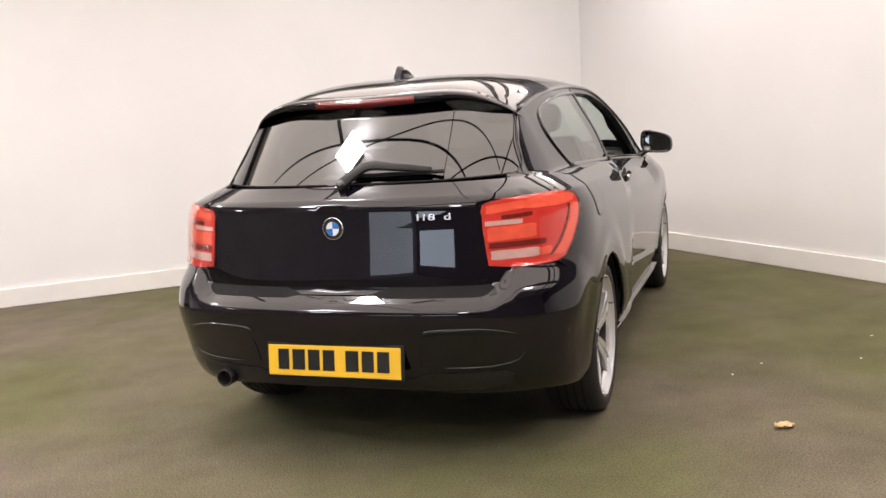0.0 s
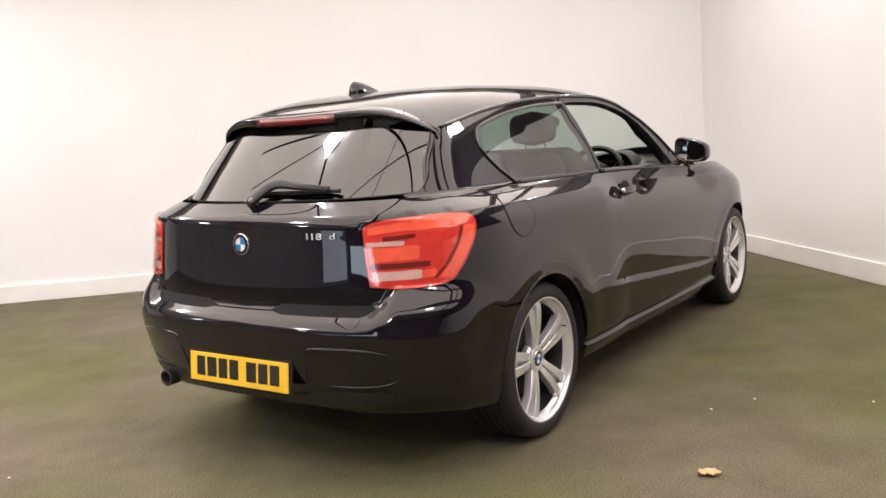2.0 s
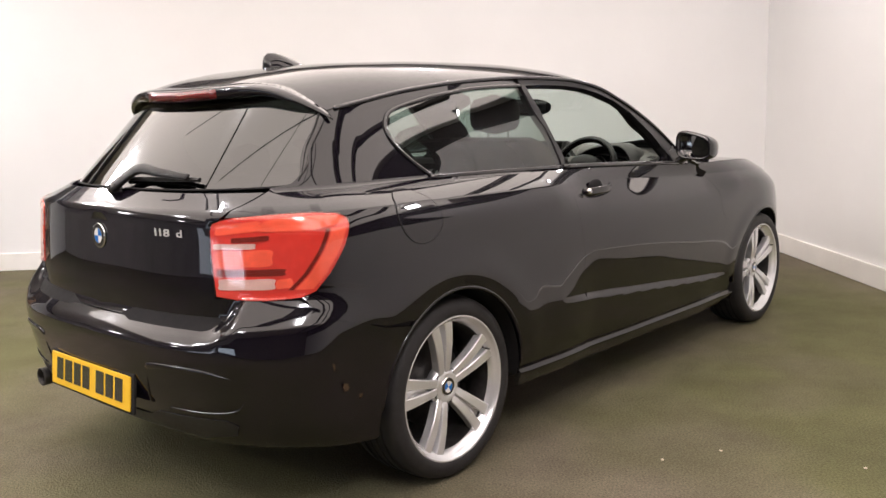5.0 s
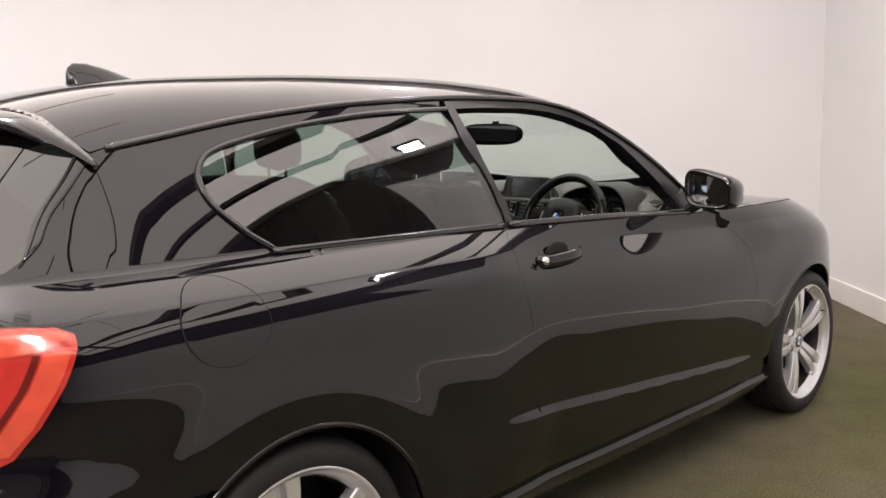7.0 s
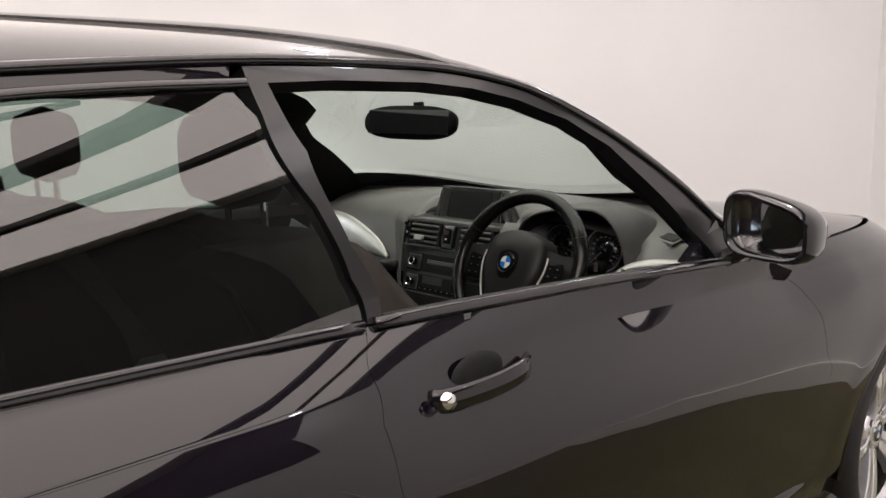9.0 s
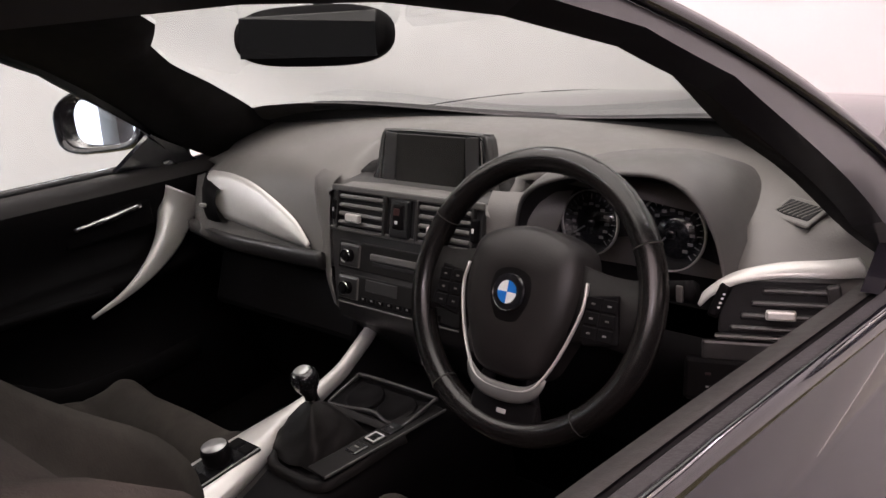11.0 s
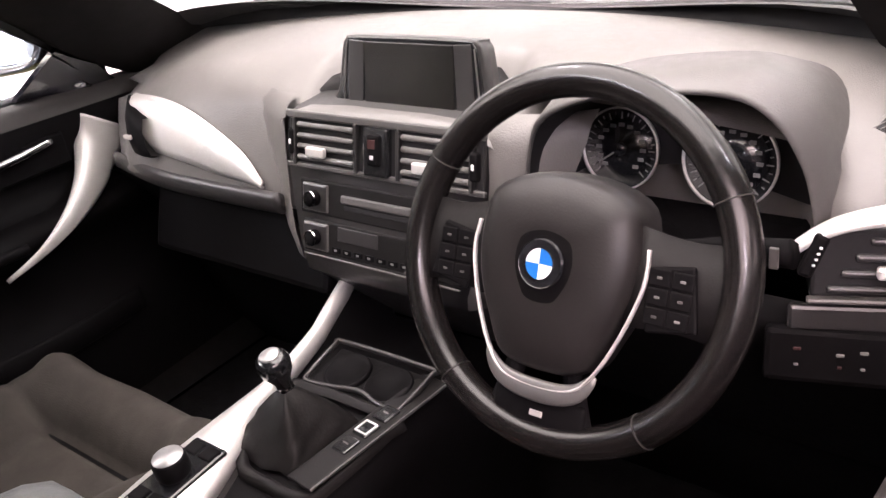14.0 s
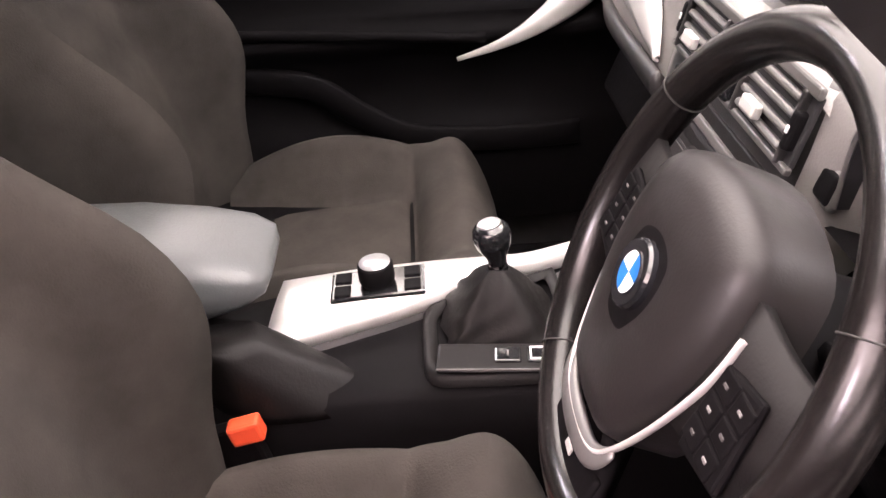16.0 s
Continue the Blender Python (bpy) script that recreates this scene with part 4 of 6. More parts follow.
# tail lamps: red body, dark bands, clear bands
lamp_loop = lamp_inner + lamp_top + lamp_outer + lamp_bottom
for sx in (1, -1):
    def sided(ob):
        if sx < 0:
            ob.data.transform(Matrix.Diagonal((-1, 1, 1, 1)))
            ob.data.flip_normals()
        return ob
    lamp = sided(panel("tail_lamp", lamp_loop, RED, car, off=0.003, depth=0.02, step=0.02, label="red tail lamp with clear and orange bands"))

    def band(nm, pts, mat, off=0.005, round_it=True):
        """A light guide inside the lamp, from (across, up) corners."""
        q = smooth_pts(pts, 36, True) if round_it else pts
        return sided(panel(nm, [at_tail(x, z) for x, z in q], mat, lamp, off=off, depth=0.006, step=0.02, gap=0.0))
    sided(panel("lamp_cover", lamp_loop, LENSG, lamp, off=0.013, depth=0.008, step=0.02, gap=0.002, label="clear glossy lamp cover"))
    bar = lambda xa, xb, za, zb, k=0.0: [(xa, za), ((xa + xb) / 2, za + k / 2), (xb - 0.004, za + k), (xb, (za + zb) / 2 + k), (xb - 0.004, zb + k), ((xa + xb) / 2, zb + k / 2), (xa, zb), (xa - 0.003, (za + zb) / 2)]
    band("upper_guide", bar(0.552, 0.665, 0.915, 0.944, 0.012), ORANGE)
    band("corner_guide", [(0.670, 0.925), (0.72, 0.925), (0.765, 0.925), (0.795, 0.935), (0.79, 0.958), (0.74, 0.962), (0.68, 0.957), (0.665, 0.94)], ORANGE)
    band("dark_band", bar(0.600, 0.690, 0.894, 0.908, 0.006), DARKRED)
    band("clear_band", bar(0.548, 0.660, 0.875, 0.890, 0.002), CLEAR)
    band("middle_guide", bar(0.556, 0.700, 0.822, 0.868, 0.006), ORANGE)
    edge = [(-0.452, 0.925), (-0.480, 0.868), (-0.521, 0.80), (-0.556, 0.757)]
    for nm, mat, near, far in (("side_guide", ORANGE, 0.0, 0.042), ("dark_band", DARKRED, 0.046, 0.057)):
        loop = [SIDE(y - near, z) for y, z in edge] + [SIDE(y - far, z) for y, z in edge[::-1]]
        sided(panel(nm, loop, mat, lamp, off=0.005, depth=0.006, step=0.02, gap=0.0))
    band("dark_band", bar(0.560, 0.728, 0.797, 0.816, 0.003), DARKRED)
    band("reverse_lens", bar(0.566, 0.708, 0.758, 0.788, 0.003), CLEAR)
    band("lower_guide", bar(0.714, 0.745, 0.762, 0.788, 0.003), ORANGE)

# rear wiper
WIPERM = simple("black_wiper_plastic", (0.006, 0.0055, 0.006), 0.4, var=0.15, spec=0.3)
piv = lift([at_tail(0.02, 1.02)], 0.02)[0][0]
tip = lift([at_tail(0.34, 1.062)], 0.016)[0][0]
mid_w = lift([at_tail(0.1, 1.072)], 0.03)[0][0]
part("rear_wiper", sweep(smooth_pts([piv, mid_w, (mid_w + tip) / 2 + Vector((0, -0.012, 0.004)), tip], 24), rect(0.036, 0.014), up=(0, -1, 0.7), scale=list(np.linspace(1.3, 0.55, 24))), WIPERM, car, "black rear wiper arm", True)
part("wiper_pivot", lathe([(0, 0.03), (0.016, 0.028), (0.022, 0.012), (0.026, 0)], 20, Matrix.Translation(piv) @ Vector((0, -0.9, 0.4)).to_track_quat("Z", "Y").to_matrix().to_4x4() @ Matrix.Translation((0, 0, -0.02))), TRIM, car, "", True)
blade0 = lift([at_tail(0.03, 1.056)], 0.008)[0][0]
blade1 = lift([at_tail(0.38, 1.06)], 0.008)[0][0]
part("wiper_blade", sweep([blade0, (blade0 + blade1) / 2 + Vector((0, -0.004, 0)), blade1], rect(0.014, 0.012), up=(0, -1, 0.7)), WIPERM, car)

# lower rear insert, vents and exhaust
SATINP = simple("dark_satin_plastic", (0.011, 0.010, 0.012), 0.4, var=0.2, bump=0.2)
ins = [(0, 0.305), at_tail(0.3, 0.305), at_tail(0.50, 0.305), at_tail(0.61, 0.325), at_tail(0.63, 0.36), at_tail(0.60, 0.378), at_tail(0.34, 0.372), at_tail(0.29, 0.352), (0, 0.35)]
panel("diffuser", ins, SATINP, car, both=True, off=0.003, depth=0.006, label="dark satin lower rear insert")
for sx in (1, -1):
    for pts, prof in (([(0.335, 0.517), (0.37, 0.527), (0.47, 0.530), (0.57, 0.526), (0.64, 0.512)], rect(0.020, 0.012)), ([(0.40, 0.394), (0.50, 0.392), (0.59, 0.398), (0.645, 0.412), (0.668, 0.44)], rect(0.012, 0.010)), ([(0.318, 0.395), (0.322, 0.44), (0.335, 0.49)], rect(0.008, 0.006))):
        X, N = lift([at_tail(x, z) for x, z in smooth_pts(pts, 20)], 0.0)
        bm = sweep(X, prof, up=N, scale=list(np.interp(np.linspace(0, 1, 20), [0, 0.15, 0.7, 1], [0.3, 1, 0.9, 0.2])))
        part("bumper_crease", mirror_bm(bm) if sx < 0 else bm, PAINT, car, "", True)
    X, N = lift([(a + 0.006, b) for a, b in smooth_pts(glass_corner[-2:] + glass_side, 24)], 0.002)
    bm = sweep(X, rect(0.026, 0.005), up=N, scale=list(np.interp(np.linspace(0, 1, 24), [0, 0.3, 0.9, 1], [0.1, 1, 1, 0.6])))
    part("window_fin", mirror_bm(bm) if sx < 0 else bm, TRIM, car, "gloss black fin beside the rear window", True)
part("exhaust_pipe", lathe([(0.03, -0.16), (0.034, 0.0), (0.034, 0.004), (0.030, 0.006), (0.028, 0.0), (0.027, -0.15), (0, -0.15)], 28, Matrix.Translation((-0.50, -0.81, 0.318)) @ pose(0, 0, 0, 90, 0, 0)), DARKMET, car, "round steel exhaust tailpipe", True)

# door handles and mirrors
for sx in (1, -1):
    (q,), (nrm,) = lift([SIDE(0.965, 0.918)], 0.0)
    # no hollow is cut: a black disc on the skin imitates its shade
    cup = lathe([(0.046, 0.0), (0.042, 0.0035), (0.03, 0.0042), (0, 0.0045)], 28)
    bmesh.ops.transform(cup, matrix=Matrix.Translation((q.x - 0.003, 0.955, 0.925)) @ pose(0, 0, 0, 0, 90, 0) @ Matrix.Diagonal((0.7, 1.2, 1, 1)), verts=cup.verts)
    pts = smooth_pts([(q.x + 0.004, 0.855, 0.908), (q.x + 0.02, 0.88, 0.909), (q.x + 0.026, 0.96, 0.911), (q.x + 0.019, 1.03, 0.914), (q.x + 0.002, 1.06, 0.916)], 20)
    hd = sweep(pts, rect(0.014, 0.036, 0.4), up=(0, 0, 1))
    lk = lathe([(0, 0.012), (0.011, 0.010), (0.013, 0.0)], 16, Matrix.Translation((q.x + 0.026, 0.862, 0.914)) @ pose(0, 0, 0, 0, 90, 0))
    for b, nm, mt, lb in ((cup, "handle_cup_shade", LINER, ""), (hd, "door_handle", PAINT, "glossy black pull handle"), (lk, "door_lock", CHROME, "bright lock cover")):
        part(nm, mirror_bm(b) if sx < 0 else b, mt, car, lb, True)
    # mirror housing
    rows = []
    for i, (yy, k) in enumerate(((1.665, 0.94), (1.675, 1.0), (1.70, 1.02), (1.74, 0.97), (1.78, 0.82), (1.815, 0.52), (1.825, 0.2))):
        ring = []
        for a in np.linspace(0, 2 * math.pi, 28, endpoint=False):
            c, s_ = math.cos(a), math.sin(a)
            px = abs(c) ** 0.55 * (1 if c > 0 else -1)
            pz = abs(s_) ** 0.6 * (1 if s_ > 0 else -1)
            ring.append((0.888 + 0.090 * k * px + 0.02 * (yy - 1.66), yy, 1.054 + 0.062 * k * pz * (1 - 0.16 * px) - 0.028 * k * px * 0.5))
        rows.append(ring)
    hs = loft(rows, True)
    hs.faces.new([v for v in hs.verts][-28:])
    inner = [[(0.895 + 0.9 * (p[0] - 0.895), y2, 1.058 + 0.88 * (p[2] - 1.058)) for p in rows[0]] for y2 in (1.664, 1.69)]
    if sx > 0:   # the driver's glass is turned in towards the seat
        inner[1] = [(x, y - 0.29 * (x - 0.895), z) for x, y, z in inner[1]]
    rim_b = loft([rows[0], inner[0], inner[1]], True)
    gl = loft([inner[1], [(0.895 + 0.02 * (p[0] - 0.895), 1.69, 1.058) for p in inner[1]]], True)
    stalk = sweep(smooth_pts([(0.745, 1.72, 0.965), (0.79, 1.735, 0.985), (0.83, 1.74, 1.01)], 10), rect(0.05, 0.036, 0.4), up=(0, 0, 1))
    tri = plate([(1.60, 0.985), (1.80, 0.962), (1.72, 1.06)], 0.02, Matrix(((0, 0, 1, 0.742), (1, 0, 0, 0), (0, 1, 0, 0), (0, 0, 0, 1))))
    for b, nm, mt, lb in ((hs, "mirror_housing", PAINT, "glossy black door mirror housing"), (rim_b, "mirror_rim", TRIM, ""), (gl, "mirror_glass", MIRROR, "mirror glass"), (stalk, "mirror_arm", TRIM, ""), (tri, "mirror_base", TRIM, "")):
        if sx < 0:
            mirror_bm(b)
            if nm in ("mirror_housing", "mirror_rim", "mirror_glass"):
                bmesh.ops.transform(b, matrix=Matrix.Translation((-0.89, 1.655, 1.09)) @ pose(0, 0, 0, -4, 0, 30.5) @ Matrix.Scale(1.28, 4) @ Matrix.Translation((0.895, -1.675, -1.058)), verts=b.verts)
        part(nm, b, mt, car, lb, True if nm != "mirror_base" else False)


# wheels
def wheel():
    """A tyre on a five double-spoke alloy rim; its outer face looks to +x."""
    root = part("wheel", lathe([(0.242, -0.105), (0.252, -0.112), (0.29, -0.112), (0.306, -0.10), (0.314, -0.075), (0.317, 0), (0.314, 0.075), (0.307, 0.097), (0.296, 0.107), (0.276, 0.112), (0.261, 0.110), (0.252, 0.106), (0.245, 0.095)], 64), RUBBER, None, "", True)
    for h in (-0.05, -0.017, 0.017, 0.05):
        part("tread_groove", lathe([(0.3168, h - 0.004), (0.3185, h - 0.004), (0.3185, h + 0.004), (0.3168, h + 0.004)], 64), LINER, root)
    part("rim_barrel", lathe([(0.22, -0.10), (0.242, -0.105), (0.248, -0.10), (0.225, -0.085), (0.214, 0.02), (0.222, 0.072)], 64), DARKMET, root, "dark inner rim barrel", True)
    part("rim", lathe([(0.221, 0.070), (0.225, 0.078), (0.233, 0.090), (0.240, 0.094), (0.243, 0.101), (0.247, 0.106), (0.252, 0.107), (0.2545, 0.103), (0.246, 0.095), (0.242, 0.09)], 64), ALLOY, root, "silver alloy rim", True)
    part("hub", lathe([(0, 0.062), (0.03, 0.062), (0.036, 0.068), (0.05, 0.068), (0.07, 0.058), (0.074, 0.03), (0, 0.03)], 40), ALLOY, root, "silver wheel hub", True)
    roundel(0.033, Matrix.Translation((0, 0, 0.066)), root, whole=True)
    for k in range(5):
        a = math.radians(72 * k + 90)
        for sgn in (-1, 1):
            rows = []
            for u in np.linspace(0, 1, 9):
                r = 0.05 + 0.187 * u
                off = sgn * (0.0152 + 0.0205 * u**1.2)
                w = 0.0135 + 0.0075 * u
                h = 0.066 + 0.012 * math.sin(math.pi * u * 0.8) + 0.014 * u
                top = [(-w, -0.003), (-w * 0.8, 0.0), (w * 0.8, 0.0), (w, -0.003), (w * 0.9, -0.034), (-w * 0.9, -0.034)]
                ring = []
                for ac, dz in top:
                    x, y = r, off + ac
                    ring.append((x * math.cos(a) - y * math.sin(a), x * math.sin(a) + y * math.cos(a), h + dz))
                rows.append(ring)
            part("spoke", loft(rows, True, True), ALLOY, root, "", False)
        web = []
        for u in np.linspace(0, 1, 5):
            r = 0.05 + 0.182 * u
            ring = []
            for ac, dz in ((-0.016, 0), (0.016, 0), (0.016, -0.012), (-0.016, -0.012)):
                y = ac * (0.6 + u)
                ring.append((r * math.cos(a) - y * math.sin(a), r * math.sin(a) + y * math.cos(a), 0.046 + 0.016 * u + dz))
            web.append(ring)
        part("spoke_web", loft(web, True, True), ALLOY, root)
        b = a + math.radians(36)
        part("bolt", lathe([(0.0, 0.060), (0.007, 0.060), (0.0075, 0.05), (0.012, 0.058), (0.0125, 0.064)], 14, Matrix.Translation((0.052 * math.cos(b), 0.052 * math.sin(b), 0.004))), DARKMET, root, "", True)
    part("valve", lathe([(0, 0.02), (0.003, 0.02), (0.004, 0)], 8, Matrix.Translation((0.0, 0.208, 0.09))), BLACKEN, root)
    part("brake_disc", lathe([(0, 0.0), (0.08, 0.0), (0.082, -0.012), (0.15, -0.012), (0.15, -0.03), (0, -0.03)], 40), DARKMET, root, "dark brake disc", True)
    part("brake_drum_back", lathe([(0, -0.06), (0.215, -0.06), (0.215, -0.064), (0, -0.064)], 32), LINER, root)
    return root


w0 = wheel()
SPIN = {(0, 1): 28, (1, 1): 31, (0, -1): 0, (1, -1): 40}
first = True
for iy, yw in enumerate((0.0, 2.69)):
    for sx in (1, -1):
        ob = w0 if first else copy_thing(w0, Matrix.Identity(4))
        first = False
        ob.parent = car
        ob["label"] = "black tyre on a silver five double-spoke alloy wheel"
        ob.matrix_local = Matrix.Translation((sx * 0.724, yw, 0.3165)) @ pose(0, 0, 0, 0, 90 * sx, 0) @ pose(0, 0, 0, 0, 0, SPIN[(iy, sx)])

# cowl, front wipers
rows = []
for x in np.linspace(-0.72, 0.72, 21):
    y0 = 2.10 - 0.30 * (x / 0.72) ** 2
    z0 = float(roof(x, y0)[2])
    rows.append([(x, y0 - 0.02, z0 - 0.002), (x, y0 + 0.0, z0 - 0.004), (x, y0 + 0.06, z0 - 0.035), (x, y0 + 0.12, z0 - 0.05)])
part("cowl", loft(rows), simple("cowl_plastic", (0.03, 0.028, 0.028), 0.7, var=0.2, bump=0.3), car, "dark plastic cowl under the windscreen", True)
for x0, x1 in ((0.55, -0.02), (0.0, -0.52)):
    pts = []
    for u in np.linspace(0, 1, 14):
        x = x0 + (x1 - x0) * u
        y0 = 2.10 - 0.30 * (x / 0.72) ** 2
        pts.append(Vector((x, y0 + 0.05 - 0.015 * u, float(roof(x, y0)[2]) - 0.018)))
    part("front_wiper", sweep(pts, rect(0.02, 0.018), up=(0, 0.4, 1)), RUBBER, car, "black windscreen wiper", True)

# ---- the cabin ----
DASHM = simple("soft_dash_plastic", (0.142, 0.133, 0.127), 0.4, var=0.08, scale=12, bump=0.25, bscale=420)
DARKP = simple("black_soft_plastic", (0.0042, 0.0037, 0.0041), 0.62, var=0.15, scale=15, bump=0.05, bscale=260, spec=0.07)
# lighter copy of the door plastic: light on the door top, put into colour
CAPM = simple("lit_door_cap", (0.03, 0.027, 0.026), 0.5, var=0.12, scale=14, bump=0.12, bscale=380, spec=0.3)
CUSHM = simple("charcoal_moulded_plastic", (0.0155, 0.0134, 0.0134), 0.42, var=0.12, scale=10, bump=0.08, bscale=420, spec=0.32)
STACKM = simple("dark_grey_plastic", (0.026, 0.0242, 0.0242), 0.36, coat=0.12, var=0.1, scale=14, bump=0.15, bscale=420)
SLATM = simple("grey_slat_plastic", (0.085, 0.081, 0.078), 0.32, var=0.08, scale=14)
GLOSSB = simple("piano_black", (0.012, 0.012, 0.013), 0.15, coat=0.7, var=0.1)
SATIN = simple("satin_silver_trim", (0.62, 0.60, 0.58), 0.38, metal=0.35, coat=0.3, var=0.04, scale=30)
LEATHER = simple("black_leather", (0.0085, 0.0072, 0.007), 0.25, var=0.2, scale=25, bump=0.05, bscale=340, rvar=0.02)
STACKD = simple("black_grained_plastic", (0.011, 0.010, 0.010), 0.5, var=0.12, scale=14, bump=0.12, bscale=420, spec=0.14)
GAITER = simple("soft_black_leather", (0.008, 0.007, 0.0068), 0.5, var=0.2, scale=25, bump=0.15, bscale=260, spec=0.2)
CLOTH = simple("charcoal_cloth", (0.039, 0.034, 0.0298), 0.92, var=0.22, scale=18, bump=0.3, bscale=420, spec=0.2)
CLOTH2 = simple("dark_bolster_cloth", (0.024, 0.0215, 0.0205), 0.92, var=0.22, scale=18, bump=0.3, bscale=420, spec=0.2)
CARPET = simple("black_carpet", (0.007, 0.0065, 0.0068), 0.97, var=0.3, scale=40, bump=0.6, bscale=300, spec=0.1)
HEADL = simple("anthracite_headliner", (0.024, 0.022, 0.022), 0.95, var=0.1, scale=30, bump=0.3, bscale=400, spec=0.1)
SEATW = simple("seam_thread", (0.02, 0.019, 0.018), 0.8)
BRUSHED = simple("brushed_aluminium", (0.42, 0.42, 0.42), 0.4, metal=0.7, var=0.15, scale=60)
DIAL = simple("dial_print", (0.18, 0.175, 0.17), 0.5, var=0.05)
ICON = simple("white_print", (0.7, 0.7, 0.7), 0.5, var=0.05)
REDP = simple("red_print", (0.04, 0.009, 0.008), 0.5, var=0.05)
BUCKLE = simple("orange_red_plastic", (0.8, 0.09, 0.03), 0.4, var=0.05)
PALEG = simple("pale_grey_leatherette", (0.115, 0.12, 0.12), 0.36, var=0.08, scale=14, bump=0.2, bscale=320)
SCREENM = simple("dull_display", (0.012, 0.011, 0.01), 0.14, var=0.15, scale=9, coat=0.0, rvar=0.03)


def axes(at, x, y, z):
    """A pose from its place and three axes."""
    m = Matrix((Vector(x).normalized(), Vector(y).normalized(), Vector(z).normalized())).transposed().to_4x4()
    return Matrix.Translation(at) @ m


def tparts(m, items, parent):
    """Small parts laid out in one local frame: (name, bmesh, material[, label[, smooth]])."""
    out = []
    for it in items:
        nm, bm, mt = it[:3]
        bmesh.ops.transform(bm, matrix=m, verts=bm.verts)
        out.append(part(nm, bm, mt, parent, it[3] if len(it) > 3 else "", it[4] if len(it) > 4 else False))
    return out


# headliner, floor, bulkheads
panel("headliner", [(0, -0.33), (0.3, -0.30), (0.5, -0.22)] + [(float(roof_x(y)) - 0.03, y) for y in np.linspace(-0.15, 1.10, 20)] + [(0.48, 1.15), (0.3, 1.19), (0, 1.21)], HEADL, car, chart=roof, both=True, off=-0.045, depth=0.0, step=0.06, label="dark headliner")
for sx in (1, -1):
    rows = []
    for y in np.linspace(1.06, 2.0, 30):
        e, zt = float(roof_x(y)), float(roof_edge(y))
        w = ws_x(min(y, 1.9))
        f = min(1.0, max(0.0, (y - 1.44) / 0.1)) * (1 + 0.5 * max(0.0, y - 1.6) / 0.2) if sx > 0 else 0.0
        wi = w - 0.03 if sx > 0 else min(w - 0.03, float(np.interp(y, [1.06, 1.3, 1.45, 1.52, 1.58, 1.65, 1.73, 1.83, 1.91, 2.0], [0.36, 0.30, 0.27, 0.32, 0.46, 0.52, 0.54, 0.585, 0.63, 0.65])))
        rows.append([(sx * (e - 0.008), y, zt - 0.012), (sx * (e - 0.012), y - 0.004, zt - 0.022), (sx * (e - 0.02 - 0.012 * f), y - 0.01, zt - 0.024 - 0.024 * f), (sx * (e - 0.04 - 0.022 * f), y - 0.01, zt - 0.024 - 0.022 * f), (sx * (wi + 0.03), y - 0.01, float(roof(wi + 0.03, y)[2]) - 0.026), (sx * wi, y, float(roof(wi, y)[2]) - 0.006)])
    part("pillar_cover", loft(rows), HEADL, car, "dark windscreen pillar cover", True)
part("cabin_floor", rbox((1.42, 2.7, 0.03), (0, 0.95, 0.29), 0.0), CARPET, car, "black carpeted floor")
part("bulkhead", rbox((1.5, 0.03, 0.72), (0, 2.14, 0.62), 0.0), CARPET, car)
part("parcel_shelf", rbox((1.12, 0.42, 0.025), (0, -0.28, 0.955), 0.008), CARPET, car, "black parcel shelf behind the rear seat")

# dashboard body
us = np.linspace(-0.705, 0.705, 142)


def dash_row(x):
    s = (x / 0.65) ** 2
    d = 1.0 / (1 + math.exp(-(x - 0.215) / 0.012)) * 1.0 / (1 + math.exp((x - 0.535) / 0.012))   # recess for the instruments
    c = math.exp(-(x / 0.22) ** 4)                                                          # the centre stands proud
    e = max(0.0, abs(x) - 0.60) * 0.5
    pts = [(2.075 - 0.115 * s, 1.034 - 0.012 * s), (1.95 - 0.05 * s, 1.05 - 0.046 * s), (1.86, 1.048 - 0.06 * s), (1.80, 1.038 - 0.06 * s), (1.765 + e, 1.022 - 0.058 * s - 0.01 * c),
           (1.742 + e - 0.01 * c, 1.0 - 0.05 * s - 0.012 * c), (1.728 + e - 0.012 * c, 0.975 - 0.03 * s), (1.715 + e, 0.94), (1.702 + e, 0.905), (1.692 + e, 0.875), (1.688 + e, 0.852), (1.684 + e, 0.842), (1.692 + e, 0.832), (1.73, 0.82)]
    n = 1.0 / (1 + math.exp(-(x + 0.145) / 0.008)) / (1 + math.exp((x - 0.174) / 0.008))       # notch for the display
    for i, (y, z) in ((3, (1.83, 1.03)), (4, (1.805, 0.968)), (5, (1.76, 0.966)), (6, (1.736, 0.958))):
        pts[i] = (pts[i][0] + (y - pts[i][0]) * n, pts[i][1] + (z - pts[i][1]) * n)
    return [(x, y + d * 0.13 * (i >= 5) * (1 - n), z) for i, (y, z) in enumerate(pts)]


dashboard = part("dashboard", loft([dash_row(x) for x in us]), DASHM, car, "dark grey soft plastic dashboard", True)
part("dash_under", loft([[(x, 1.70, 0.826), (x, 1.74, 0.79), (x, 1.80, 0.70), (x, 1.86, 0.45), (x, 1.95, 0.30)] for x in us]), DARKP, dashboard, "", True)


def screen_y(x):
    return float(np.interp(abs(x), [0, 0.12, 0.3, 0.5, 0.66, 0.72], [2.095, 2.09, 2.065, 2.005, 1.925, 1.90]))


part("dash_front", loft([[(x, dash_row(x)[0][1] - 0.01, dash_row(x)[0][2] + 0.001), (x, screen_y(x), max(dash_row(x)[0][2], float(roof(x, screen_y(x))[2]) - 0.006))] for x in us[2:-2]]), LINER, dashboard, "", True)


def face_y(z):
    return float(np.interp(z, [0.842, 0.875, 0.905, 0.94, 0.975], [1.684, 1.692, 1.702, 1.715, 1.728]))


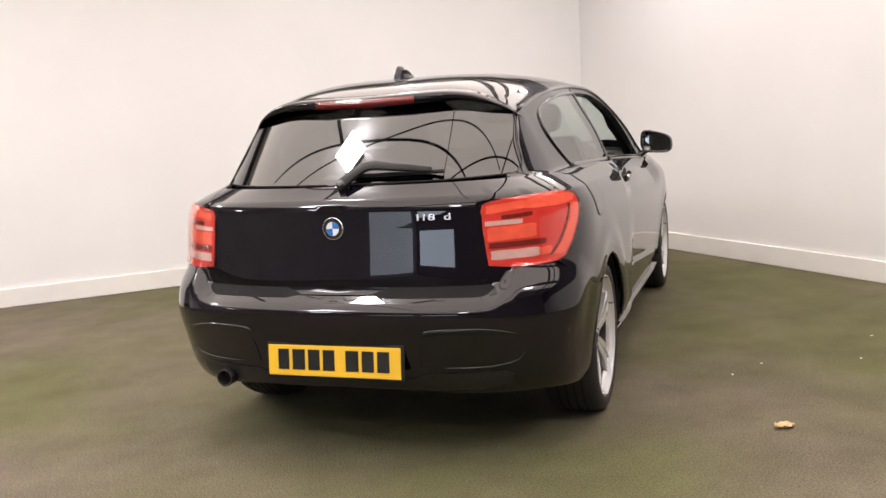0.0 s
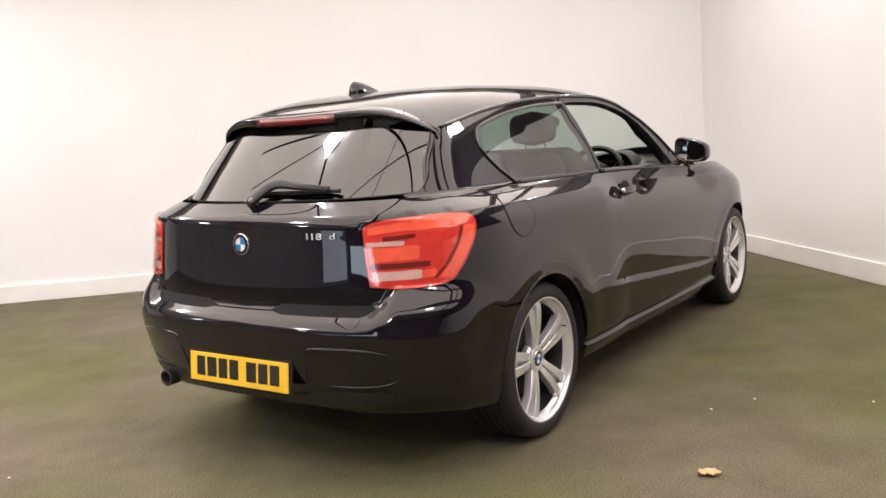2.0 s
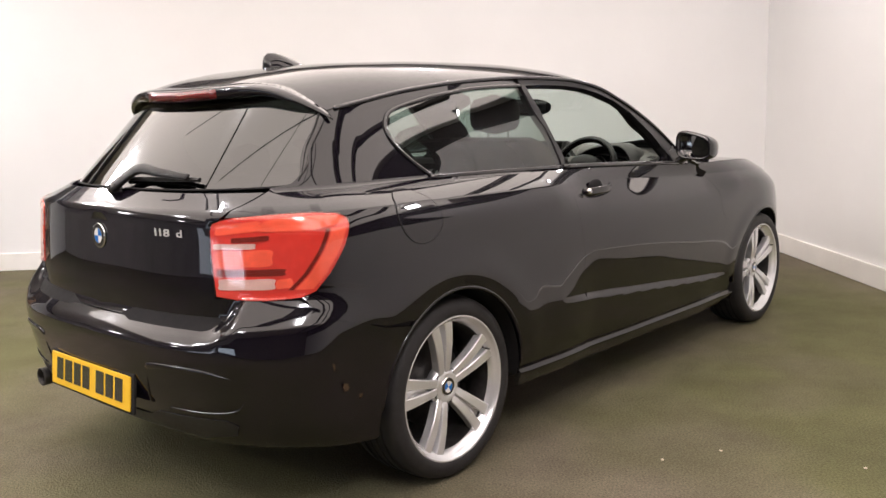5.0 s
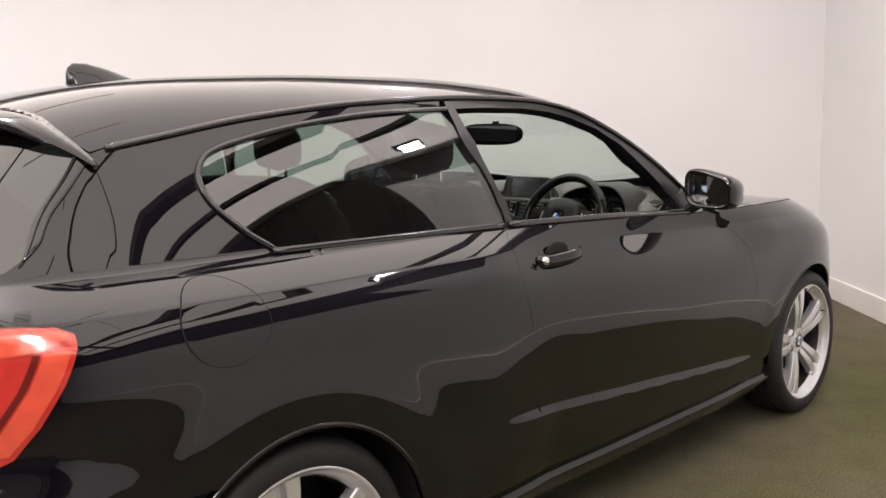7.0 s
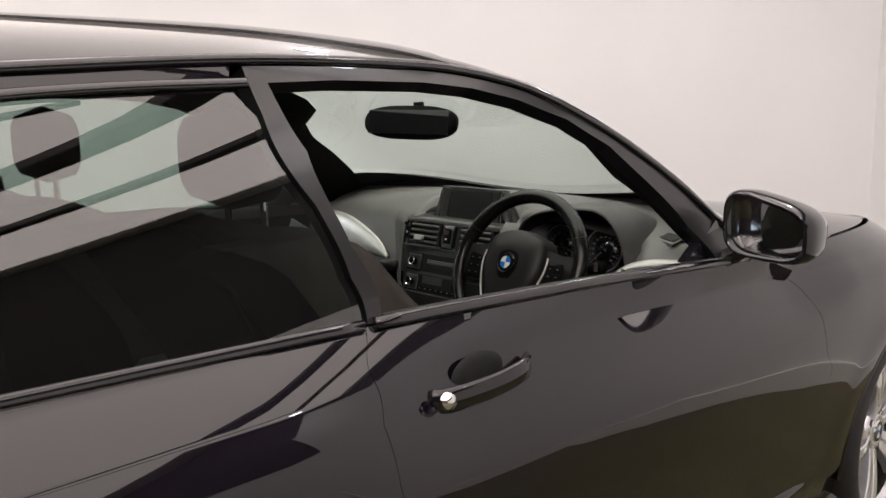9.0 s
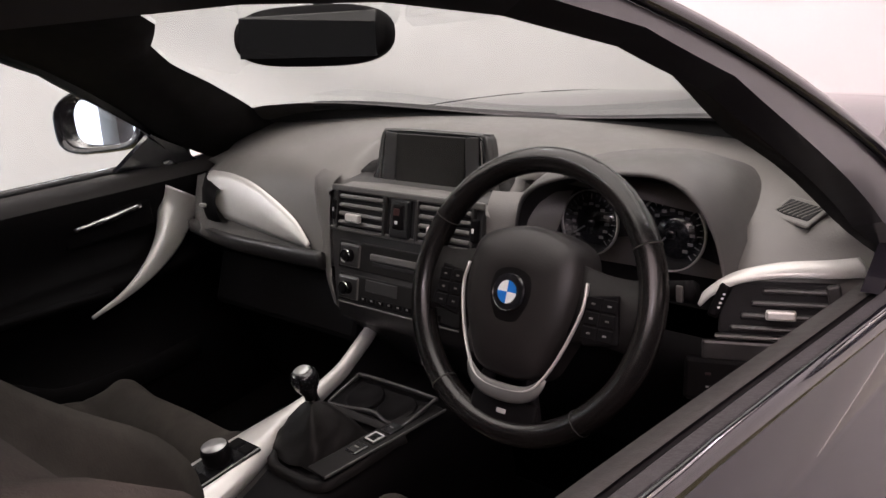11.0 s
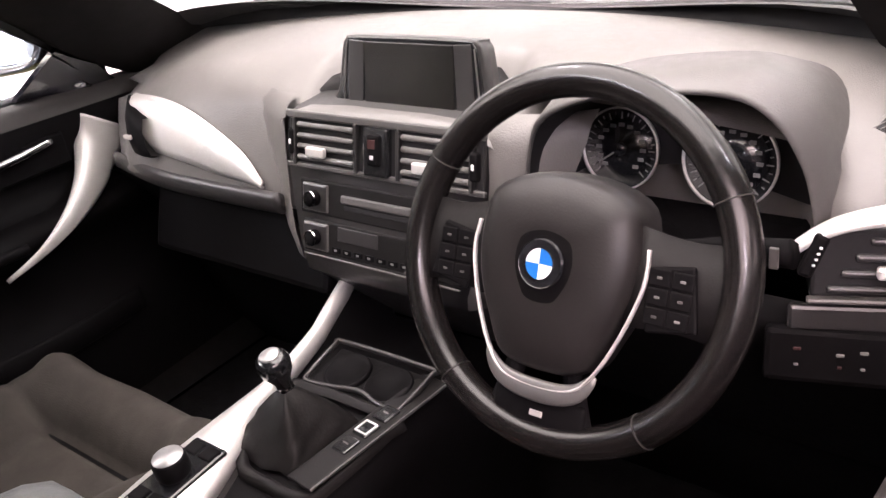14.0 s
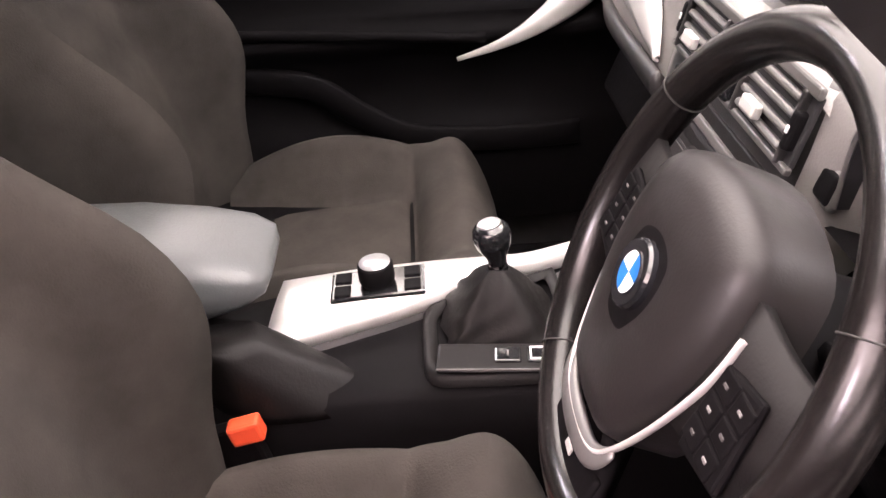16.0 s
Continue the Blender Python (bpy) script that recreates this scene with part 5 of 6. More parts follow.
# passenger side: silver leaf-shaped trim and its dark end vent
top = smooth_pts([(-0.600, 0.962), (-0.565, 0.972), (-0.50, 0.972), (-0.425, 0.960), (-0.335, 0.930), (-0.275, 0.902), (-0.236, 0.868)], 30)
low = smooth_pts([(-0.235, 0.864), (-0.35, 0.871), (-0.43, 0.879), (-0.505, 0.886)], 30)
rows = []
for (xa, za), (xb, zb) in zip(top, low[::-1]):
    rows.append([(xa, face_y(za) - 0.003 + max(0, -xa - 0.55) * 0.3, za)] + [(xa + (xb - xa) * k, face_y(za + (zb - za) * k) - 0.004 - 0.005 * math.sin(math.pi * k), za + (zb - za) * k) for k in (0.15, 0.4, 0.6, 0.85)] + [(xb, face_y(zb) - 0.003, zb)])
part("dash_trim", solid(loft(rows), 0.003), SATIN, dashboard, "satin silver leaf-shaped dash trim", True)
rows = []
for k in np.linspace(0, 1, 8):
    xt, xl = -0.518 - 0.105 * k, -0.503 - 0.140 * k
    zt, zl = 0.953 + 0.008 * k - 0.010 * (1 - k) ** 4, 0.881 - 0.008 * k
    yy = 1.690 + 0.05 * k * k
    rows.append([(xt, yy + 0.012, zt - 0.002), (xt, yy + 0.001, zt), (xt + (xl - xt) * 0.3, yy - 0.010, zt + (zl - zt) * 0.3), (xt + (xl - xt) * 0.7, yy - 0.014, zt + (zl - zt) * 0.7), (xl, yy - 0.012, zl), (xl, yy + 0.004, zl - 0.004)])
part("end_vent", loft(rows), DARKP, dashboard, "dark grey end vent with a silver tab", True)
part("vent_tab", rbox((0.022, 0.008, 0.007), (-0.565, 1.683, 0.910), 0.002), SATIN, dashboard, "silver vent tab")
part("glovebox_lip", sweep(smooth_pts([(-0.68, 1.715, 0.842), (-0.5, 1.682, 0.842), (-0.3, 1.677, 0.844), (-0.19, 1.674, 0.848)], 20), rect(0.016, 0.034, 0.4)), STACKM, dashboard, "", True)
part("glovebox", rbox((0.46, 0.03, 0.16), (-0.40, 1.745, 0.745), 0.012, Euler((math.radians(-22), 0, 0)).to_matrix()), DARKP, dashboard, "black glovebox lid")

# centre stack
ST = axes((0.013, 1.69, 0.94), (1, 0, 0), (0, 0.26, 0.966), (0, -0.966, 0.26))
stack_rows = []
for z, y, w in ((0.995, 1.77, 0.150), (0.985, 1.725, 0.166), (0.978, 1.705, 0.170), (0.94, 1.694, 0.172), (0.90, 1.684, 0.168), (0.86, 1.672, 0.160), (0.80, 1.655, 0.148), (0.765, 1.65, 0.138), (0.745, 1.67, 0.13), (0.62, 1.78, 0.12)):
    stack_rows.append([(-w - 0.012, y + 0.10, z), (-w - 0.006, y + 0.02, z), (-w + 0.006, y, z), (-w * 0.5, y - 0.002, z), (0, y - 0.003, z), (w * 0.5, y - 0.002, z), (w - 0.006, y, z), (w + 0.006, y + 0.02, z), (w + 0.012, y + 0.10, z)])
stack = part("radio_console", loft(stack_rows), STACKM, car, "dark grey centre stack with vents and radio", True)
items = [("vent_frame", rbox((0.345, 0.013, 0.007), (0, 0.042, 0.004), 0.003), SLATM, "grey top edge of the vents"), ("vent_frame", rbox((0.345, 0.008, 0.007), (0, -0.036, 0.003), 0.002), SLATM, "thin grey line"), ("vent_back", rbox((0.335, 0.072, 0.006), (0, 0.002, -0.001), 0.002), LINER)]
for cx in (-0.095, 0.095):
    for k in range(4):
        items.append(("vent_slat", rbox((0.108, 0.0085, 0.010), (cx, -0.023 + 0.0165 * k, 0.004), 0.003, Euler((math.radians(-18), 0, 0)).to_matrix()), SLATM))
    items.append(("vent_tab", rbox((0.034, 0.016, 0.010), (cx - 0.012, -0.012, 0.012), 0.003), SATIN, "silver vent tab"))
    for e in (-1, 1):
        items.append(("vent_post", rbox((0.006, 0.074, 0.012), (cx + e * 0.058, 0.001, 0.004), 0.002), STACKM))
    items.append(("vent_wheel", rbox((0.012, 0.04, 0.012), (cx * 1.66, 0.0, 0.006), 0.004), DARKP))
    items.append(("vent_wheel_dots", rbox((0.004, 0.008, 0.002), (cx * 1.66, 0.0, 0.0125), 0.0008), ICON))
items += [("hazard_column", rbox((0.044, 0.072, 0.014), (0, 0.0, 0.004), 0.004), GLOSSB), ("hazard_switch", rbox((0.022, 0.046, 0.010), (0, 0.004, 0.011), 0.006), DARKP), ("hazard_mark", rbox((0.013, 0.013, 0.002), (0, 0.013, 0.0165), 0.001), REDP), ("lock_mark", rbox((0.006, 0.006, 0.002), (0, -0.006, 0.0165), 0.001), ICON)]
tparts(ST @ Matrix.Translation((0, 0.006, 0)) @ Matrix.Diagonal((1, 0.9, 1, 1)), items, stack)
# radio and climate: two dark bands with knobs, slot and keys
RD = axes((0.008, 1.668, 0.842), (1, 0, 0), (0, 0.27, 0.963), (0, -0.963, 0.27))
items = [("radio_panel", rbox((0.292, 0.050, 0.006), (0, 0.030, 0.002), 0.004), STACKD), ("climate_panel", rbox((0.282, 0.048, 0.006), (0, -0.026, 0.002), 0.004), STACKD),
         ("disc_slot", rbox((0.20, 0.012, 0.006), (0.035, 0.034, 0.0055), 0.003), SLATM, "grey-edged disc slot"), ("slot_gap", rbox((0.19, 0.007, 0.003), (0.035, 0.0225, 0.0045), 0.001), LINER)]
for y in (0.030, -0.026):
    items.append(("knob_square", rbox((0.050, 0.040, 0.006), (-0.115, y, 0.005), 0.004), SLATM))
    items.append(("knob_field", rbox((0.0475, 0.0375, 0.006), (-0.115, y, 0.0056), 0.004), STACKM))
    items.append(("control_knob", lathe([(0.0, 0.018), (0.008, 0.018), (0.0105, 0.016), (0.0112, 0.006)], 24, Matrix.Translation((-0.112, y, 0.004))), DARKP, "round black knob", True))
    items.append(("knob_ring", lathe([(0.0085, 0.0183), (0.0108, 0.0185), (0.0118, 0.0165), (0.0085, 0.0165)], 24, Matrix.Translation((-0.112, y, 0.004))), CHROME))
for k in range(9):
    items.append(("key", rbox((0.016, 0.008, 0.003), (-0.075 + 0.021 * k, -0.040, 0.006), 0.001), DARKP))
    items.append(("key_mark", rbox((0.005, 0.003, 0.001), (-0.075 + 0.021 * k, -0.040, 0.0078), 0.0003), DIAL))
items.append(("panel_line", rbox((0.282, 0.003, 0.003), (0, -0.054, 0.005), 0.001), SLATM))
items.append(("display", rbox((0.075, 0.020, 0.002), (-0.035, -0.016, 0.0052), 0.001), STACKM, "dull grey display"))
items.append(("key_bar", rbox((0.05, 0.004, 0.003), (0.075, -0.048, 0.006), 0.001), SLATM))
tparts(RD, items, stack)
# collar between the vents and the screen; pale dash colour imitates its bright reflection
crow = []
for y, z, w in ((1.700, 0.977, 0.172), (1.706, 0.981, 0.172), (1.73, 0.982, 0.171), (1.755, 0.981, 0.168), (1.78, 0.979, 0.160), (1.81, 0.972, 0.15)):
    crow.append([(e * (w + a), y + b, z + c) for e, a, b, c in ((-1, 0.045, 0.02, -0.05), (-1, 0.022, 0.01, -0.02), (-1, 0, 0, -0.003), (-1, -0.03, 0, 0.004), (-1, -0.1, 0, 0.006), (1, -0.1, 0, 0.006), (1, -0.03, 0, 0.004), (1, 0, 0, -0.003), (1, 0.022, 0.01, -0.02), (1, 0.045, 0.02, -0.05))])
part("stack_collar", loft(crow), DASHM, stack, "ledge over the vents, pale for the light it reflects", True)
for e in (-1, 1):
    reach = 0.115 if e < 0 else 0.055
    wedge = [[(0.024 + e * (0.10 + reach * k), 1.782 - 0.034 * k, 0.972), (0.024 + e * (0.10 + reach * k), 1.786 - 0.034 * k, 1.022 - 0.036 * k ** 0.8), (0.024 + e * (0.10 + reach * k), 1.812 - 0.034 * k, 1.030 - 0.034 * k), (0.024 + e * (0.10 + reach * k), 1.84 - 0.03 * k, 1.016 - 0.05 * k)] for k in np.linspace(0, 1, 12)]
    part("display_wedge", loft(wedge), STACKD, stack, "black wedge beside the display", True)
# grey wings that run down beside the stack
for sx in (-1, 1):
    wing = []
    for z, y, xa, xb in ((0.998, 1.732, 0.172, 0.29), (0.985, 1.714, 0.176, 0.288), (0.965, 1.704, 0.178, 0.285), (0.93, 1.696, 0.180, 0.272), (0.89, 1.688, 0.178, 0.258), (0.85, 1.676, 0.172, 0.240), (0.81, 1.664, 0.162, 0.218), (0.775, 1.658, 0.150, 0.195), (0.745, 1.672, 0.136, 0.17)):
        wing.append([(sx * (xa + (xb - xa) * k), y + 0.002 + 0.045 * k * k, z) for k in np.linspace(0, 1, 7)])
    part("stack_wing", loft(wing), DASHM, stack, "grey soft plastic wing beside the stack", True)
# screen on the dash
SC = axes((0.024, 1.770, 1.026), (1, 0, 0), (0, 0.2, 0.98), (0, -0.98, 0.2))
shape = smooth_pts([(-0.134, -0.050), (-0.128, -0.018), (-0.119, 0.032), (-0.112, 0.045), (-0.10, 0.0485), (0.0, 0.0495), (0.10, 0.0485), (0.112, 0.045), (0.119, 0.032), (0.128, -0.018), (0.134, -0.050), (0, -0.051)], 48, True)
scr = part("display_screen", plate(shape, 0.024, Matrix.Translation((0, 0, -0.014)), 0.003), STACKM, car, "dash-top display screen switched off", True)
scr.matrix_local = SC
part("screen_bezel", plate([(x * 0.94, y * 0.95) for x, y in shape], 0.004, Matrix.Translation((0, 0, 0.0085)), 0.001), GLOSSB, scr, "black display frame", True)
part("screen_glass", rbox((0.152, 0.084, 0.003), (0, -0.001, 0.0125), 0.001), SCREENM, scr, "dull dark display")
for e in (-1, 1):
    part("screen_cheek", rbox((0.027, 0.086, 0.003), (e * 0.0915, -0.001, 0.0125), 0.001, Matrix.Rotation(e * 0.06, 3, "Z")), STACKM, scr, "grey strip beside the display")
    part("screen_edge", rbox((0.002, 0.080, 0.003), (e * 0.112, -0.002, 0.0125), 0.0006, Matrix.Rotation(e * 0.12, 3, "Z")), SLATM, scr)

# instrument hood, recess and dials
lip = smooth_pts([(0.232, 0.905), (0.240, 0.965), (0.262, 1.008), (0.32, 1.036), (0.40, 1.050), (0.475, 1.052), (0.515, 1.03), (0.540, 0.985), (0.552, 0.93), (0.552, 0.89)], 36)
rows = []
for y, g, dz in ((1.702, 1.0, 0.0), (1.699, 1.012, 0.002), (1.703, 1.03, 0.004), (1.74, 1.07, 0.008), (1.80, 1.10, 0.002), (1.90, 1.09, -0.034)):
    rows.append([(0.39 + (x - 0.39) * g, y + 0.03 * max(0, (z - 0.98) / 0.07) * (y < 1.75) * -0.3, 0.95 + (z - 0.95) * g + dz) for x, z in lip])
# darker copy of the dash plastic; the hood's shading is in the colour
part("instrument_hood", loft(rows), simple("shaded_hood_plastic", (0.085, 0.079, 0.076), 0.45, var=0.1, scale=12, bump=0.2, bscale=420), dashboard, "rounded instrument hood", True)
rows = [[(x, 1.703, z) for x, z in lip], [(0.39 + (x - 0.39) * 0.93, 1.76, 0.945 + (z - 0.945) * 0.9) for x, z in lip], [(0.39 + (x - 0.39) * 0.86, 1.80, 0.94 + (z - 0.94) * 0.8) for x, z in lip], [(0.39 + (x - 0.39) * 0.1, 1.803, 0.93) for x, z in lip]]
part("instrument_recess", loft(rows), LINER, dashboard, "", True)
part("instrument_floor", loft([[(x, 1.70, 0.885), (x, 1.74, 0.892), (x, 1.80, 0.885)] for x in np.linspace(0.225, 0.555, 8)]), DARKP, dashboard, "", True)
for cx, r, needle in ((0.310, 0.047, 215), (0.440, 0.051, 225)):
    GM = axes((cx, 1.788, 0.948), (1, 0, 0), (0, 0.2, 0.98), (0, -0.98, 0.2))
    items = [("dial", lathe([(0, 0.0), (r, 0.0), (r, 0.003), (0, 0.002)], 40), BLACKEN, "", True), ("dial_ring", lathe([(r, 0.002), (r * 1.04, 0.002), (r * 1.04, 0.008), (r, 0.008)], 48), SATIN, "thin silver dial ring", True)]
    for k in range(25):
        a = math.radians(225 - 270 * k / 24)
        ln = 0.008 if k % 2 == 0 else 0.004
        b = rbox((ln, 0.0014, 0.001), ((r - 0.004 - ln / 2), 0, 0.0032), 0)
        bmesh.ops.transform(b, matrix=Matrix.Rotation(a, 4, "Z"), verts=b.verts)
        items.append(("dial_mark", b, DIAL))
        if k % 2 == 0:
            b = rbox((0.007, 0.004, 0.001), ((r - 0.019), 0, 0.0032), 0, Matrix.Rotation(-a, 3, "Z"))
            bmesh.ops.transform(b, matrix=Matrix.Rotation(a, 4, "Z"), verts=b.verts)
            items.append(("dial_bar", b, DIAL))
    b = rbox((r * 0.72, 0.002, 0.0015), (r * 0.3, 0, 0.006), 0)
    bmesh.ops.transform(b, matrix=Matrix.Rotation(math.radians(needle), 4, "Z"), verts=b.verts)
    items.append(("needle", b, DIAL))
    items.append(("needle_hub", lathe([(0, 0.009), (0.007, 0.009), (0.009, 0.004)], 18), BLACKEN, "", True))
    tparts(GM, items, dashboard)

SB = axes((0.213, 1.705, 0.916), (1, 0, 0), (0, 0.26, 0.966), (0, -0.966, 0.26))
tparts(SB, [("button_rim", rbox((0.034, 0.034, 0.010), (0, 0, 0), 0.006, segs=3), SLATM, "grey button rim", True), ("start_button", rbox((0.029, 0.029, 0.012), (0, 0, 0.0012), 0.005, segs=3), DARKP, "rounded square black start button", True)], dashboard)

# driver's side: demister vent, silver arc, air vent, switches
DV = axes((0.603, 1.814, 0.9896), (0.95, -0.29, -0.08), (0.29, 0.92, 0.27), (-0.02, -0.28, 0.96))
items = [("demister_rim", rbox((0.068, 0.056, 0.006), (0, 0, 0.0), 0.003), DASHM), ("demister_hole", rbox((0.055, 0.037, 0.006), (0, 0, 0.0015), 0.002), LINER)]
for k in range(7):
    items.append(("demister_slat", rbox((0.0014, 0.036, 0.0015), (-0.022 + 0.0074 * k, 0, 0.0046), 0.0006, Matrix.Rotation(-0.35, 3, "Z")), DASHM))
tparts(DV @ Matrix.Diagonal((0.9, 0.9, 1, 1)), items, dashboard)
arc = smooth_pts([(0.536, 1.670, 0.906), (0.550, 1.676, 0.923), (0.578, 1.688, 0.941), (0.62, 1.708, 0.950), (0.665, 1.735, 0.949), (0.695, 1.765, 0.946)], 26)
part("dash_trim", sweep(arc, rect(0.030, 0.012, 0.4), up=(0, -0.5, 0.86), scale=list(np.linspace(0.35, 1.1, 26))), SATIN, dashboard, "satin silver arc over the vent", True)
VT = axes((0.622, 1.700, 0.903), (0.94, 0.34, 0), (-0.07, 0.2, 0.977), (0.33, -0.92, 0.21))
items = [("vent_back", rbox((0.135, 0.066, 0.01), (0, 0, -0.004), 0.004), LINER), ("vent_tab", rbox((0.034, 0.012, 0.012), (0.004, -0.004, 0.014), 0.003), SATIN, "silver vent tab"), ("vent_wheel", rbox((0.014, 0.044, 0.014), (-0.066, 0.01, 0.006), 0.004, Matrix.Rotation(-0.4, 3, "Z")), DARKP)]
for k in range(4):
    items.append(("vent_slat", rbox((0.116 - 0.013 * k, 0.0075, 0.010), (0.004 + 0.0055 * k, -0.024 + 0.0155 * k, 0.003), 0.003, Euler((math.radians(-18), 0, 0)).to_matrix()), STACKM))
    items.append(("wheel_dot", rbox((0.003, 0.0022, 0.002), (-0.066 + 0.002 * k, 0.002 + 0.0055 * k, 0.0135), 0.0005), ICON))
items.append(("vent_cheek", rbox((0.016, 0.070, 0.014), (0.066, -0.002, 0.003), 0.003, Matrix.Rotation(0.2, 3, "Z")), STACKM))
items.append(("vent_rim", rbox((0.142, 0.005, 0.014), (0, -0.034, 0.005), 0.002), SLATM))
items.append(("vent_sill", rbox((0.165, 0.026, 0.012), (-0.004, -0.053, 0.0), 0.004), STACKM))
tparts(VT, items, dashboard)
SW = axes((0.604, 1.669, 0.815), (0.96, 0.28, 0), (-0.05, 0.25, 0.966), (0.28, -0.92, 0.25))
items = [("switch_panel", rbox((0.16, 0.055, 0.02), (0, 0, 0), 0.006), DARKP)]
for k, x in enumerate((-0.05, -0.012, 0.008, 0.035, 0.05)):
    items.append(("switch_mark", rbox((0.007, 0.003, 0.002), (x, 0.008 - 0.004 * (k % 2), 0.0105), 0.0006), REDP if k in (0, 3, 4) else DIAL))
    items.append(("switch_mark", rbox((0.004, 0.0025, 0.002), (x, -0.008, 0.0105), 0.0006), REDP if k in (1, 3) else DIAL))
tparts(SW, items, dashboard)
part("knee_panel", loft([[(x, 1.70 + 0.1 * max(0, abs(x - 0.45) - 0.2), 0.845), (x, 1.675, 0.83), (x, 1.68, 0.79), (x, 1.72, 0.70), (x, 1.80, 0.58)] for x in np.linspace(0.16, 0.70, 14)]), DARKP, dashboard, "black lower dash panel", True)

# steering column and wheel
WC, WN, WU = Vector((0.374, 1.540, 0.936)), Vector((0, -0.906, 0.423)), Vector((0, 0.423, 0.906))
WM = axes(WC, (1, 0, 0), WU, WN)
part("column_shroud", loft([[tuple(WM @ Vector((r * 1.1 * math.cos(a), r * 0.85 * math.sin(a) - 0.01, z))) for a in np.linspace(0, 2 * math.pi, 24, endpoint=False)] for z, r in ((-0.24, 0.062), (-0.12, 0.06), (-0.055, 0.055), (-0.04, 0.045))], True), DARKP, car, "black steering column shroud", True)
for sx in (-1, 1):
    p0, p1 = WM @ Vector((sx * 0.05, 0.015, -0.07)), WM @ Vector((sx * 0.19, 0.03 + 0.01 * sx, -0.052))
    st = part("column_stalk", sweep(smooth_pts([p0, (p0 + p1) / 2 + Vector((0, 0.012, 0)), p1], 12), rect(0.016, 0.022, 0.4), scale=list(np.linspace(0.8, 1.25, 12))), DARKP, car, "black column stalk", True)
    part("stalk_tip", rbox((0.008, 0.004, 0.02), tuple(p1 + Vector((-0.012 * sx, -0.012, 0))), 0.001), SLATM, st)
R = 0.170
ring = [WM @ Vector((R * math.cos(a), R * math.sin(a), 0)) for a in np.linspace(0, 2 * math.pi, 72, endpoint=False)]
wheel_rim = part("steering_wheel", sweep(ring, circle(0.0165, 14, 1.0, 1.12), True, up=WN), LEATHER, car, "black leather three-spoke steering wheel with silver trim", True)
items = []
# airbag cushion: a rounded shield
shield = smooth_pts([(-0.088, 0.035), (-0.070, 0.075), (0, 0.092), (0.070, 0.075), (0.088, 0.035), (0.086, -0.02), (0.066, -0.072), (0.045, -0.106), (0, -0.114), (-0.045, -0.106), (-0.066, -0.072), (-0.086, -0.02)], 48, True)
rows = []
for g, z in ((1.0, -0.03), (1.0, 0.008), (0.97, 0.020), (0.9, 0.027), (0.72, 0.033), (0.5, 0.0365), (0.38, 0.037), (0.3, 0.0362), (0.02, 0.036)):
    rows.append([(x * g, y * g, z) for x, y in shield])
rows = [[(x * 0.93, y * 0.92, z) for x, y, z in r] for r in rows]
items.append(("airbag_cover", loft(rows, True), CUSHM, "black airbag cover", True))
# spokes
for sx in (-1, 1):
    rows = []
    for u in np.linspace(0, 1, 8):
        x = 0.075 + 0.095 * u
        hw = 0.046 - 0.006 * math.sin(math.pi * u)
        yc, zc = 0.002 - 0.004 * u, 0.012 * (1 - u) + 0.002
        rows.append([(sx * x, yc - hw, zc - 0.012), (sx * x, yc - hw, zc), (sx * x, yc, zc + 0.001), (sx * x, yc + hw, zc - 0.003), (sx * x, yc + hw, zc - 0.012), (sx * x, yc, zc - 0.02)])
    items.append(("spoke", loft(rows, True, True), STACKD, "", True))
    rows = []
    for u in np.linspace(0, 1, 6):
        y = -0.10 - 0.07 * u
        x = sx * (0.030 + 0.022 * u)
        rows.append([(x - 0.012, y, 0.006 - 0.004 * u), (x, y, 0.014 - 0.012 * u), (x + 0.012, y, 0.006 - 0.004 * u), (x, y, -0.012)])
    items.append(("lower_spoke", loft(rows, True, True), DARKP, "", True))
    # button pod
    items.append(("button_pod", rbox((0.048, 0.058, 0.006), (sx * 0.114, -0.012, 0.0105), 0.003, Matrix.Rotation(sx * 0.18, 3, "Z")), DARKP))
    for j in range(3):
        for i in range(2):
            items.append(("button", rbox((0.0195, 0.0155, 0.003), (sx * (0.103 + 0.0212 * i), 0.006 - 0.0172 * j, 0.0133), 0.0014), DARKP))
            items.append(("button_mark", rbox((0.005, 0.0022, 0.001), (sx * (0.103 + 0.0212 * i), 0.006 - 0.0172 * j, 0.0149), 0.0004), DIAL if (i + j) % 2 and sx > 0 else SLATM))
items.append(("badge_dimple", lathe([(0, 0.0364), (0.030, 0.0368), (0.037, 0.0366), (0.041, 0.0355)], 40), DARKP, "black recess round the badge", True))
# silver trim round the cushion
vpath = smooth_pts([(-0.095, 0.030, 0.012), (-0.096, -0.005, 0.015), (-0.082, -0.055, 0.017), (-0.062, -0.098, 0.018), (-0.040, -0.122, 0.018), (0, -0.128, 0.018), (0.040, -0.122, 0.018), (0.062, -0.098, 0.018), (0.082, -0.055, 0.017), (0.096, -0.005, 0.015), (0.095, 0.030, 0.012)], 51)
vpath = [(x * 0.94, y * 0.92, z) for x, y, z in vpath]
items.append(("wheel_trim", sweep(vpath, rect(0.0032, 0.006, 0.35), up=(0, 0, 1)), SATIN, "thin satin silver wheel trim", True))
foot = [(x, y - 0.004, z - 0.001) for x, y, z in vpath[15:36]]
items.append(("trim_foot", sweep(foot, rect(0.022, 0.008, 0.35), up=(0, 0, 1), scale=[0.25 + 0.75 * math.sin(math.pi * i / 20) ** 0.6 for i in range(21)]), simple("brushed_dark_silver", (0.17, 0.165, 0.16), 0.42, metal=0.5, coat=0.2, var=0.06, scale=30), "dark brushed silver foot of the wheel trim", True))
